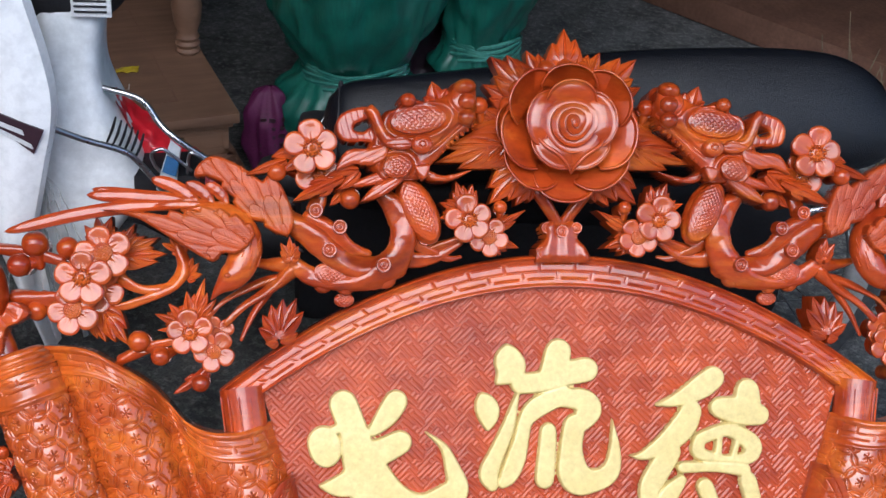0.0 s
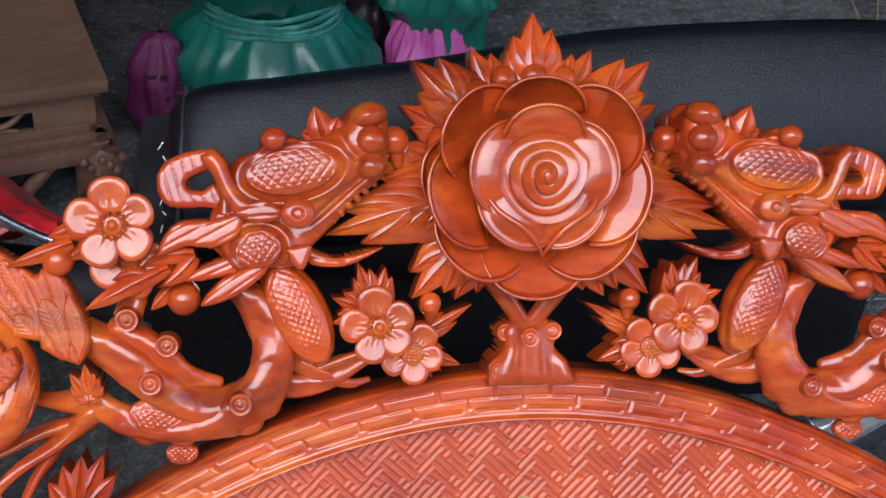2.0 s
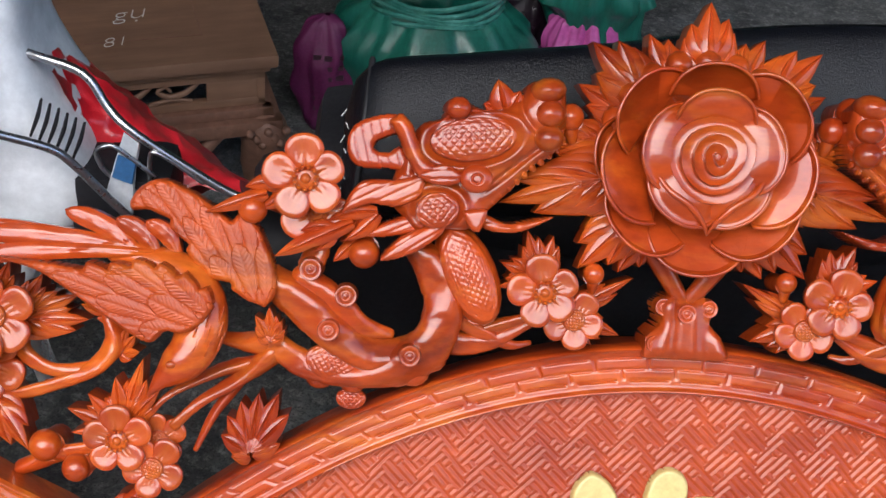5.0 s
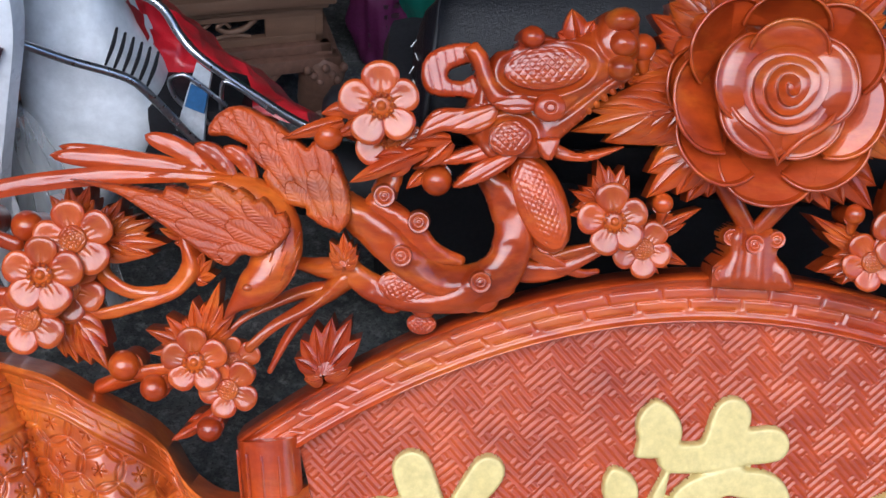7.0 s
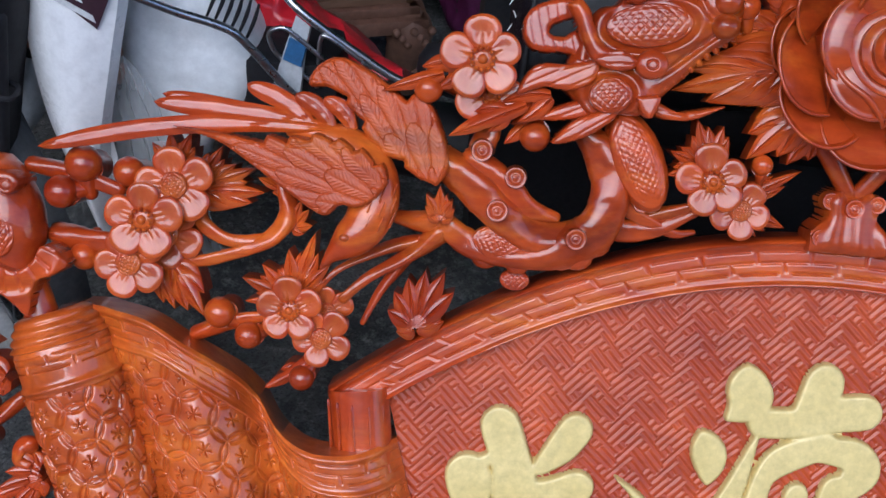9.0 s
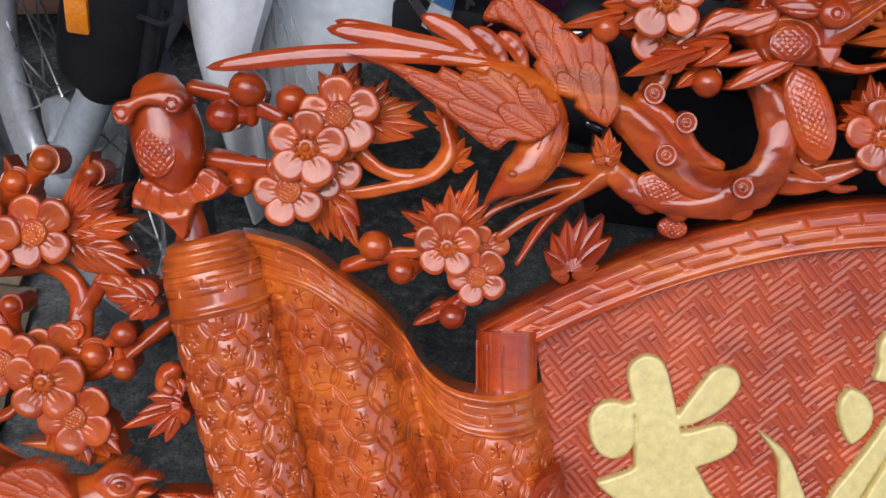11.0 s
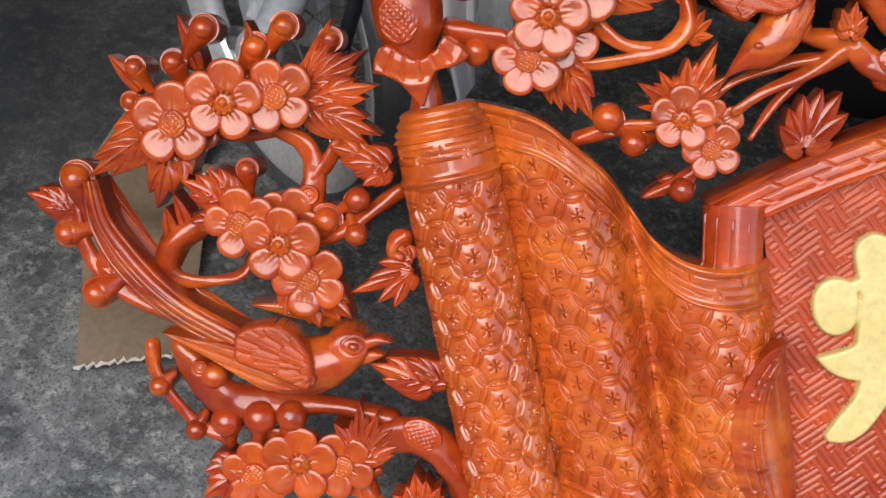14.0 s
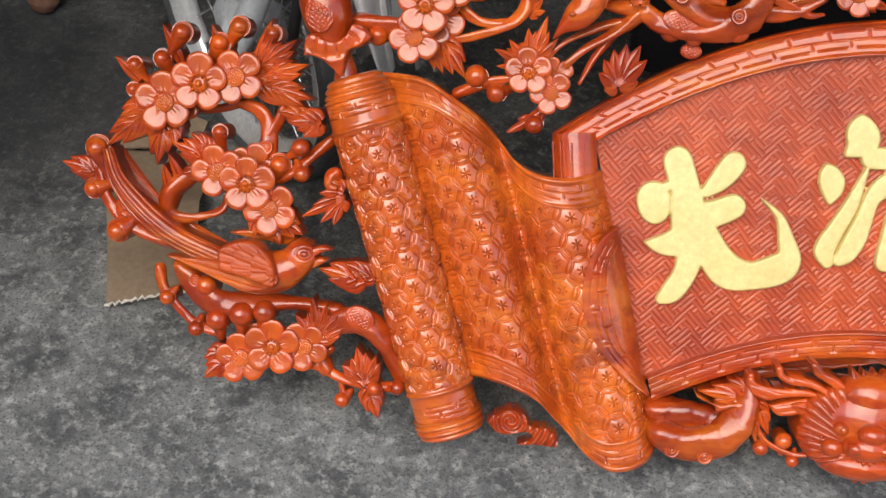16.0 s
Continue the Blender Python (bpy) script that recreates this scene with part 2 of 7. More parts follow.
# ---- mesh tools ----
class Geo:
    """Gathers a mesh. raw: points are x, y, z; else along the plaque, up the plaque, out of it."""

    def __init__(self, raw=False):
        self.v, self.f, self.n, self.raw = [], [], 0, raw

    def add(self, pts, faces):
        pts = np.asarray(pts, float).reshape(-1, 3)
        self.v.append(pts if self.raw else np.c_[pts[:, 0], -pts[:, 2], pts[:, 1]])
        self.f += [tuple(i + self.n for i in f) for f in faces]
        self.n += len(pts)
        return self

    def grid(self, P, wrap=False):
        ny, nx = P.shape[:2]
        cols = nx if wrap else nx - 1
        faces = [(i * nx + j, i * nx + (j + 1) % nx, (i + 1) * nx + (j + 1) % nx, (i + 1) * nx + j) for i in range(ny - 1) for j in range(cols)]
        return self.add(P, faces)

    def solid(self, P, back):
        """A sheet with its rim carried back by a vector, and closed behind."""
        ny, nx = P.shape[:2]
        self.grid(P)
        loop = [P[0, j] for j in range(nx)] + [P[i, -1] for i in range(1, ny)] + [P[-1, j] for j in range(nx - 2, -1, -1)] + [P[i, 0] for i in range(ny - 2, 0, -1)]
        loop = np.array(loop)
        rear = loop + np.asarray(back)
        k = len(loop)
        faces = [(i, k + i, k + (i + 1) % k, (i + 1) % k) for i in range(k)] + [(k + (i + 1) % k, k + i, 2 * k) for i in range(k)]
        return self.add(np.vstack([loop, rear, rear.mean(0)[None]]), faces)

    def tube(self, pts, n=10, steps=5, knots=0.0, seed=0, flat=False, bark=0.0):
        """A limb through (a, b, c, radius) points, with rounded ends."""
        p = np.asarray(pts, float)
        q = np.vstack([2 * p[0] - p[1], p, 2 * p[-1] - p[-2]])
        out = []
        for i in range(1, len(q) - 2):
            for s in np.linspace(0, 1, steps, endpoint=False):
                a, b, c, d = q[i - 1], q[i], q[i + 1], q[i + 2]
                out.append(0.5 * (2 * b + (c - a) * s + (2 * a - 5 * b + 4 * c - d) * s * s + (3 * b - a - 3 * c + d) * s ** 3))
        out.append(p[-1])
        c = np.array(out)
        c[:, 3] = np.maximum(c[:, 3], 0.0004)
        if knots:
            rr = np.random.RandomState(seed)
            c[:, 3] *= 1 + knots * rr.uniform(-1, 1, len(c))
        tan = np.gradient(c[:, :3], axis=0)
        tan /= np.linalg.norm(tan, axis=1)[:, None] + 1e-9
        if not flat:
            e0, e1 = c[0].copy(), c[-1].copy()
            r0, r1 = e0[3], e1[3]
            h0 = [np.r_[e0[:3] - tan[0] * r0 * k, r0 * w] for k, w in ((0.75, 0.25), (0.5, 0.75))]
            h1 = [np.r_[e1[:3] + tan[-1] * r1 * k, r1 * w] for k, w in ((0.5, 0.75), (0.75, 0.25))]
            c = np.vstack([h0, c, h1])
            tan = np.vstack([tan[:1], tan[:1], tan, tan[-1:], tan[-1:]])
        ref = np.array([0.13, 0.21, 0.97])
        rings = []
        for k in range(len(c)):
            x = ref - tan[k] * ref.dot(tan[k])
            x /= np.linalg.norm(x) + 1e-9
            ref = x
            y = np.cross(tan[k], x)
            a = np.linspace(0, 2 * np.pi, n, endpoint=False)[:, None]
            f = 1.0
            if bark:
                run = k / steps
                notch = (run * 1.2 + 0.16 * np.sin(2 * a + seed) + 0.06 * np.sin(5 * a)) % 1
                f = 1 + bark * (0.55 * notch - 0.4 + 0.8 * np.sin(3 * a + 1.3 * run + seed) + 0.5 * np.sin(2 * a - 2.1 * run))
            rings.append(c[k, :3] + c[k, 3] * f * (np.cos(a) * x + np.sin(a) * y))
        P = np.array(rings)
        self.grid(P, True)
        self.add(P[0], [tuple(range(n))[::-1]])
        return self.add(P[-1], [tuple(range(n))])

    def blob(self, c, r, turn=0.0, n=14, m=9, shape=None):
        """An ellipsoid turned in the plane; shape(x, y, z) scales its radius."""
        lat, lon = np.linspace(-np.pi / 2, np.pi / 2, m), np.linspace(0, 2 * np.pi, n, endpoint=False)
        la, lo = np.meshgrid(lat, lon, indexing="ij")
        x, y, z = np.cos(la) * np.cos(lo), np.cos(la) * np.sin(lo), np.sin(la)
        k = shape(x, y, z) if shape else 1.0
        X, Y, Z = x * r[0] * k, y * r[1] * k, z * r[2] * k
        ca, sa = math.cos(radians(turn)), math.sin(radians(turn))
        return self.grid(np.stack([c[0] + X * ca - Y * sa, c[1] + X * sa + Y * ca, c[2] + Z], -1), True)

    def box(self, a, b, edge=0.0):
        """A block between two corners, its edges eased."""
        bm = bmesh.new()
        bmesh.ops.create_cube(bm, size=1)
        a, b = np.minimum(a, b), np.maximum(a, b)
        for v in bm.verts:
            v.co = Vector([a[i] + (v.co[i] + 0.5) * (b[i] - a[i]) for i in range(3)])
        if edge:
            bmesh.ops.bevel(bm, geom=list(bm.edges), offset=edge, segments=2, profile=0.6, affect="EDGES")
        bm.verts.index_update()
        self.add([v.co[:] for v in bm.verts], [[v.index for v in f.verts] for f in bm.faces])
        bm.free()
        return self

    def lathe(self, c, prof, n=20):
        """Turned about the upright line through c; prof: radius, height."""
        a = np.linspace(0, 2 * np.pi, n, endpoint=False)
        return self.grid(np.array([[(c[0] + r * math.cos(t), c[1] + r * math.sin(t), c[2] + z) for t in a] for r, z in prof]), True)

    def mesh(self, name, flip=False, sharp=48):
        V = np.vstack(self.v)
        if flip:
            V = V * (-1, 1, 1)
        me = bpy.data.meshes.new(name)
        me.from_pydata(V.tolist(), [], [f[::-1] for f in self.f] if flip else self.f)
        me.shade_smooth()
        me.set_sharp_from_angle(angle=radians(sharp))
        return me


def part(name, geo, mat, parent, label="", both=False, sharp=48, where=None):
    """One mesh under a thing or a part; both: and its mirror image, under the mirror of the parent."""
    made = []
    for side, par in enumerate((parent if isinstance(parent, tuple) else (parent, parent))[: 2 if both else 1]):
        me = geo.mesh(name, side == 1, sharp) if isinstance(geo, Geo) else geo
        if not me.materials:
            me.materials.append(mat)
        ob = new(name, me)
        ob.parent = par
        if where is not None:
            ob.matrix_basis = where
        if label:
            tagged(ob, label)
        made.append(ob)
    return tuple(made) if both else made[0]


def thing(name, label, category, m=Matrix(), group="", kind=""):
    ob = new(name)
    ob.matrix_world = m
    return tagged(ob, label, category, group, kind)


# ---- the setting ----
g = Geo(True)
N = 60
xs = np.linspace(-1, 1, N)
xs = np.sign(xs) * np.abs(xs) ** 3 * 120
X, Y = np.meshgrid(xs, xs + 0.0)
Z = np.array([[0.002 * noise.noise((x * 2.0, y * 2.0, 3.0)) if abs(x) < 3 and abs(y) < 3 else 0.0 for x in xs] for y in xs]) - 0.002
floor = new("floor", g.grid(np.stack([X, Y, Z], -1)).mesh("floor"))
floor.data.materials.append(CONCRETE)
tagged(floor, "stained dark grey concrete workshop floor", "floor", kind="structure")

# unseen walls, added to block side light and darken the floor behind
for nm, a, b in (("shade_wall_back", (-2.0, 4.6, 0), (2.6, 4.8, 2.6)), ("shade_wall_west", (-2.0, -0.45, 0), (-1.8, 4.6, 2.6)), ("shade_wall_east", (2.6, 0.45, 0), (2.8, 4.8, 2.6))):
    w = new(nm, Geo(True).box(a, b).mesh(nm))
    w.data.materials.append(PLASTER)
    tagged(w, "unseen dim plaster wall added to shade the workshop floor", "wall", kind="structure")
# unseen wall, added to keep the low sky out of the varnish reflections
for nm, a, b in (("sky_blocker_street", (-14, -8.2, 0), (14, -8.0, 5.2)),):
    w = new(nm, Geo(True).box(a, b).mesh(nm))
    w.data.materials.append(PLASTER)
    tagged(w, "unseen plain wall added to block the low street sky", "wall", kind="structure")
# unseen ceiling, its height and front edge set to shade the back of the workshop
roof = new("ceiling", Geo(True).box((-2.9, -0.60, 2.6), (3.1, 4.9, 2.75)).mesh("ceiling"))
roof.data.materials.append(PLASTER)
tagged(roof, "unseen dark ceiling that shades the stored furniture", "ceiling", kind="structure")

# ---- the carved plaque ----
plaque = thing("carved_plaque", "varnished orange-red carved wooden scroll plaque leaning against a motorbike", "wood carving", TILT)


def lerp_curve(pts, s):
    p = np.asarray(pts, float)
    d = np.r_[0, np.cumsum(np.linalg.norm(np.diff(p[:, :2], axis=0), axis=1))]
    t = np.asarray(s) * d[-1]
    q = np.stack([np.interp(t, d, p[:, k]) for k in range(p.shape[1])], -1)
    return q


def smooth_curve(pts, n):
    """A soft curve through the points, evenly stepped."""
    p = np.asarray(pts, float)
    q = np.vstack([2 * p[0] - p[1], p, 2 * p[-1] - p[-2]])
    out = []
    for i in range(1, len(q) - 2):
        for s in np.linspace(0, 1, 12, endpoint=False):
            a, b, c, d = q[i - 1 : i + 3]
            out.append(0.5 * (2 * b + (c - a) * s + (2 * a - 5 * b + 4 * c - d) * s * s + (3 * b - a - 3 * c + d) * s ** 3))
    out.append(p[-1])
    return lerp_curve(out, np.linspace(0, 1, n))


def groove(d, w):
    return np.clip(1 - np.abs(d) / w, 0, 1)


def weave(a, b, w=0.033, bars=5):
    """Diagonal key lattice: square fields of parallel bars, turned by a quarter from field to field, hooked at the corners."""
    i, j = np.floor(a / w), np.floor(b / w)
    x, y = (a / w - i) * bars, (b / w - j) * bars
    up = (i + j) % 2 < 1
    c, run = np.where(up, x, y), np.where(up, y, x)
    k, f = np.floor(c), c % 1
    hook = ((k == 0) & (run < 1.1)) | ((k == bars - 1) & (run > bars - 1.1)) | ((k == 3) & (run < 1.6)) | ((k == 1) & (run > bars - 1.6))
    cut = groove(f - 0.5, 0.27) * ~hook
    turn = groove((run % 1) - 0.5, 0.27) * hook
    deep = 0.75 + 0.25 * np.sin(12.9 * i + 78.2 * j) * np.sin(3.1 * k)
    return -deep * np.sqrt(np.maximum(cut, turn))


def coins(a, b, p=0.036):
    """Rings in staggered columns that just overlap, a small star in each, as grooves (1) on a pillowed ground."""
    col = p * 0.90
    cut, near = np.zeros_like(a + b), np.full((a + b).shape, 9.0)
    dx, dy = near.copy(), near.copy()
    i0 = np.round(a / col)
    for di in (-1, 0, 1):
        i = i0 + di
        sh = 0.5 * (i % 2)
        j0 = np.round(b / p - sh)
        for dj in (-1, 0, 1):
            x, y = (a - i * col) / p, b / p - sh - j0 - dj
            d = np.hypot(x, y)
            cut = np.maximum(cut, np.sqrt(groove(d - 0.605, 0.046)))
            dx, dy, near = np.where(d < near, x, dx), np.where(d < near, y, dy), np.minimum(near, d)
    t = np.arctan2(dy, dx)
    star = groove((t * 6 / (2 * np.pi)) % 1 - 0.5, 0.10 + 0.012 / np.maximum(near, 0.02)) * (near < 0.20)
    return np.maximum(0.75 * cut, 0.8 * star) - 0.42 * np.clip(1 - (near / 0.52) ** 2, 0, 1)


def fret(a, b, p=0.05):
    """Key pattern of a border: long dashes in two rows and short ticks; b from 0 to 1 across the band."""
    k = (a / p) % 1
    tick = groove((k - 0.5), 0.03) * (b > 0.28) * (b < 0.52) + groove(np.minimum(k, 1 - k), 0.03) * (b > 0.48) * (b < 0.74)
    dash = groove(b - 0.28, 0.036) * (np.abs(k - 0.5) > 0.12) + groove(b - 0.50, 0.036) * (np.abs(k - 0.25) < 0.2) + groove(b - 0.50, 0.036) * (np.abs(k - 0.75) < 0.2) + groove(b - 0.74, 0.036) * (np.abs(k - 0.5) < 0.4)
    return np.clip(tick + dash, 0, 1)


# woven ground of the fan-shaped panel
x, y = np.meshgrid(np.linspace(-1, 1, 940), np.linspace(0, 1, 470))
ut, ub = 0.412 * x, 0.316 * x
U = ub + (ut - ub) * y
V = (-0.231 - 0.935 * ub ** 2) * (1 - y) + (0.139 - 0.85 * ut ** 2) * y
wu, wv = 0.0016 * np.sin(31 * V + 3 * np.sin(17 * U)), 0.0016 * np.sin(29 * U + 2 * np.sin(23 * V))
H = 0.0017 * weave((U + V + wu) * 0.7071 + 3, (U - V + wv) * 0.7071 + 3) + 0.0015 * np.sin(9 * U) * np.sin(13 * V)
part("woven_panel", Geo().solid(np.stack([U, V, H], -1), (0, 0, -0.035)), WOOD_RED, plaque, "red-brown panel carved with a diagonal twill weave", sharp=60)

# borders above and below it
for top in (True, False):
    s, b = np.meshgrid(np.linspace(-1, 1, 620), np.linspace(0, 1, 44))
    if top:
        uo, ui = 0.470 * s, 0.407 * s
        P0, P1 = np.stack([ui, 0.135 - 0.85 * ui ** 2], -1), np.stack([uo, 0.182 - 0.831 * uo ** 2], -1)
    else:
        uo, ui = 0.302 * s, 0.312 * s
        P0, P1 = np.stack([uo, -0.261 - 0.97 * uo ** 2], -1), np.stack([ui, -0.225 - 0.935 * ui ** 2], -1)
    P = P0 + (P1 - P0) * b[..., None]
    arc = np.cumsum(np.r_[0, np.hypot(*np.diff(P[22], axis=0).T)])[None] + 0 * b
    bb = b if top else 1 - b
    rim = 0.006 * np.exp(-((bb - 0.91) / 0.06) ** 2) + 0.004 * np.exp(-((bb - 0.06) / 0.05) ** 2)
    edge = -0.012 * np.clip((bb - 0.95) / 0.05, 0, 1) ** 2 - 0.006 * np.clip((0.04 - bb) / 0.04, 0, 1)
    H = 0.013 + rim + edge - 0.0020 * fret(arc, bb)
    part("fret_border", Geo().solid(np.concatenate([P, H[..., None]], -1), (0, 0, -0.045)), WOOD, plaque, "glossy border with a carved key pattern", sharp=60)

# back board that ties the pierced carving together behind
SIDE_TOP = [(-0.715, 0.058), (-0.687, 0.060), (-0.641, 0.056), (-0.603, 0.037), (-0.564, 0.011), (-0.539, -0.016), (-0.515, -0.040), (-0.484, -0.054), (-0.447, -0.056), (-0.418, -0.050), (-0.400, -0.045)]
SIDE_BOT = [(-0.560, -0.340), (-0.533, -0.337), (-0.496, -0.340), (-0.457, -0.355), (-0.427, -0.388), (-0.398, -0.420), (-0.358, -0.439), (-0.325, -0.436), (-0.302, -0.425), (-0.289, -0.410)]
SIDE_H = [(0.0, 0.006), (0.07, 0.016), (0.15, 0.036), (0.29, 0.048), (0.42, 0.032), (0.53, 0.004), (0.59, 0.002), (0.70, 0.036), (0.80, 0.050), (0.92, 0.040), (1.0, 0.004)]
A0, A1 = np.array((-0.737, 0.052)), np.array((-0.566, -0.420))
ax = (A1 - A0) / np.linalg.norm(A1 - A0)
nx_ = np.array((-ax[1], ax[0]))
ns, nq = 400, 430
s = np.linspace(0, 1, ns)
T, B = smooth_curve(SIDE_TOP, ns), smooth_curve(SIDE_BOT, ns)
hs = smooth_curve(SIDE_H, ns * 3)
hs = np.interp(s, hs[:, 0], hs[:, 1])
q = np.linspace(0, 1, nq)[:, None]
P = T[None] * (1 - q[..., None]) + B[None] * q[..., None]
arc = np.cumsum(np.r_[0, np.hypot(np.hypot(*np.diff(P[nq // 2], axis=0).T), np.diff(hs))])[None] + 0 * q
across = np.cumsum(np.r_[0, np.hypot(np.diff(P[nq // 2] @ nx_), np.diff(hs))])[None] + 0 * q
along = (P - A0) @ ax
down = q * np.linalg.norm(T - B, axis=1)[None]
lift = hs[None] + 0 * q
band = np.minimum(down, down.max(0) - down) / 0.040
carve = np.where(band > 1.05, 0.0046 * coins(across, along), 0.0020 * fret(arc, 1 - np.clip(band, 0, 1)) - 0.004 * np.exp(-((band - 0.12) / 0.10) ** 2) - 0.003 * np.exp(-((band - 0.98) / 0.07) ** 2))
S = np.concatenate([P, (lift - carve)[..., None]], -1)
scroll = part("scroll_sheet", Geo().solid(S, (0, 0, -0.05)), WOOD_SCROLL, plaque, "rippled scroll carved with interlaced rings and stars", both=True, sharp=60)

# rolled outer edge of the scroll
length = np.linalg.norm(A1 - A0)
tt, th = np.meshgrid(np.linspace(0, length, 440), np.r_[np.linspace(-0.4, np.pi + 0.4, 210), np.linspace(np.pi + 0.4, 2 * np.pi - 0.4, 22)[1:-1]], indexing="ij")
R = 0.0475 - 0.003 * tt / length + 0 * th
endd = np.minimum(tt, length - tt)
ring = (endd < 0.075)
carve = np.where(ring, 0.0022 * fret(th * 0.047, np.clip((endd - 0.028) / 0.03, 0, 1)) * (endd > 0.03) - 0.0035 * np.abs(np.sin(endd * np.pi / 0.0085)) * (endd < 0.03) - 0.003 * np.exp(-((endd - 0.068) / 0.003) ** 2), 0.0046 * coins(th * 0.0478, tt))
R = (R - carve) * np.where(tt < 0.036, 0.60 + 0.40 * np.sqrt(np.clip(tt / 0.036, 0, 1)), 1.0) * np.where(length - tt < 0.012, 0.80 + 0.2 * np.sqrt(np.clip((length - tt) / 0.012, 0, 1)), 1.0)
cu, cv = A0[0] + ax[0] * tt, A0[1] + ax[1] * tt
off = R * np.cos(th)
roll_geo = Geo().grid(np.stack([cu + nx_[0] * off, cv + nx_[1] * off, 0.016 + 1.0 * R * np.sin(th)], -1), True)
for k in (0, -1):
    ringp = np.stack([cu[k] + nx_[0] * off[k], cv[k] + nx_[1] * off[k], 0.016 + R[k] * np.sin(th[k])], -1)
    roll_geo.add(ringp, [tuple(range(230))])
part("scroll_roll", roll_geo, WOOD_SCROLL, plaque, "rolled scroll edge carved with interlaced rings", both=True, sharp=60)

# inner roll end at the panel's upper corner, and the peeled flap on it
part("scroll_end", Geo().tube([(-0.440, 0.000, 0.002, 0.030), (-0.436, -0.03, 0.004, 0.029), (-0.428, -0.08, 0.006, 0.029)], n=28, flat=True), WOOD, plaque, both=True)
gg = Geo()
for k in range(5):
    a = radians(25 + 30 * k)
    gg.tube([(-0.440 - 0.030 * math.cos(a), -0.012, 0.002 + 0.030 * math.sin(a), 0.0016), (-0.434 - 0.029 * math.cos(a), -0.062, 0.005 + 0.029 * math.sin(a), 0.0016)], n=6)
part("scroll_end_reeding", gg, WOOD, plaque, both=True)
flapL = smooth_curve([(-0.374, -0.115), (-0.392, -0.130), (-0.407, -0.167), (-0.410, -0.212), (-0.391, -0.263), (-0.352, -0.305), (-0.312, -0.332)], 220)
flapR = smooth_curve([(-0.371, -0.115), (-0.366, -0.135), (-0.356, -0.170), (-0.345, -0.212), (-0.331, -0.263), (-0.320, -0.305), (-0.309, -0.332)], 220)
w = np.linspace(0, 1, 40)[:, None, None]
F = flapL[None] * (1 - w) + flapR[None] * w
wid = np.linalg.norm(flapL - flapR, axis=1)[None]
Hf = 0.0525 - 0.040 * w[..., 0] ** 2.6 - 0.0024 * fret(np.linspace(0, 0.27, 220)[None] + 0 * w[..., 0], np.clip(w[..., 0] * np.minimum(wid, 0.05) / 0.034, 0, 1))
part("scroll_flap", Geo().solid(np.concatenate([F, Hf[..., None]], -1), (0, 0, -0.03)), WOOD, plaque, both=True)


# gilded characters: brush strokes joined into one raised shape each
def brush(name, strokes, high=0.011, step=0.0016):
    pts = [p for st in strokes for p in st]
    lo = np.array([min(p[0] - p[2] for p in pts), min(p[1] - p[2] for p in pts)]) - 4 * step
    hi = np.array([max(p[0] + p[2] for p in pts), max(p[1] + p[2] for p in pts)]) + 4 * step
    xs, ys = np.arange(lo[0], hi[0], step), np.arange(lo[1], hi[1], step)
    X, Y = np.meshgrid(xs, ys)
    D = np.full(X.shape, 1.0)
    for st in strokes:
        c = smooth_curve(st, 10 * len(st))
        for a, b in zip(c[:-1], c[1:]):
            ab = b[:2] - a[:2]
            t = np.clip(((X - a[0]) * ab[0] + (Y - a[1]) * ab[1]) / (ab.dot(ab) + 1e-12), 0, 1)
            d = np.hypot(X - a[0] - t * ab[0], Y - a[1] - t * ab[1]) - (a[2] + (b[2] - a[2]) * t)
            k = np.clip(0.5 + 0.5 * (D - d) / 0.004, 0, 1)
            D = np.minimum(D, d) * 0.6 + (D * (1 - k) + d * k - 0.004 * k * (1 - k)) * 0.4
    D = D + 0.0008
    gy, gx = np.gradient(D, step)
    n = np.hypot(gx, gy) + 1e-6
    out = D > 0
    X2, Y2 = np.where(out, X - D * gx / n, X), np.where(out, Y - D * gy / n, Y)
    Hh = np.where(out, 0.0, high * (1 - np.exp(np.minimum(D, 0) / 0.0006)))
    keep = D < step * 0.85
    idx = -np.ones(D.shape, int)
    idx[keep] = np.arange(keep.sum())
    q = np.stack([idx[:-1, :-1], idx[:-1, 1:], idx[1:, 1:], idx[1:, :-1]], -1).reshape(-1, 4)
    q = q[(q >= 0).all(1)]
    return part(name, Geo().add(np.stack([X2[keep], Y2[keep], Hh[keep]], -1), [tuple(int(i) for i in f) for f in q]), GOLD, plaque, "pale gilded raised calligraphy character", sharp=60)


brush("character_light", [
    [(-0.302, -0.023, 0.020), (-0.287, -0.063, 0.020), (-0.277, -0.107, 0.026)], [(-0.329, -0.074, 0.022), (-0.325, -0.090, 0.021)],
    [(-0.317, -0.060, 0.006), (-0.301, -0.054, 0.006)], [(-0.229, -0.021, 0.017), (-0.242, -0.041, 0.015), (-0.261, -0.062, 0.008)],
    [(-0.223, -0.077, 0.017), (-0.247, -0.089, 0.018), (-0.269, -0.095, 0.019)], [(-0.333, -0.135, 0.003), (-0.309, -0.136, 0.014), (-0.280, -0.128, 0.022)],
    [(-0.272, -0.129, 0.020), (-0.276, -0.168, 0.016), (-0.291, -0.197, 0.015), (-0.306, -0.210, 0.007)],
    [(-0.259, -0.120, 0.022), (-0.241, -0.145, 0.022), (-0.221, -0.164, 0.024), (-0.191, -0.167, 0.019), (-0.157, -0.155, 0.021), (-0.144, -0.140, 0.016), (-0.151, -0.114, 0.011), (-0.163, -0.085, 0.006), (-0.188, -0.064, 0.002)]])
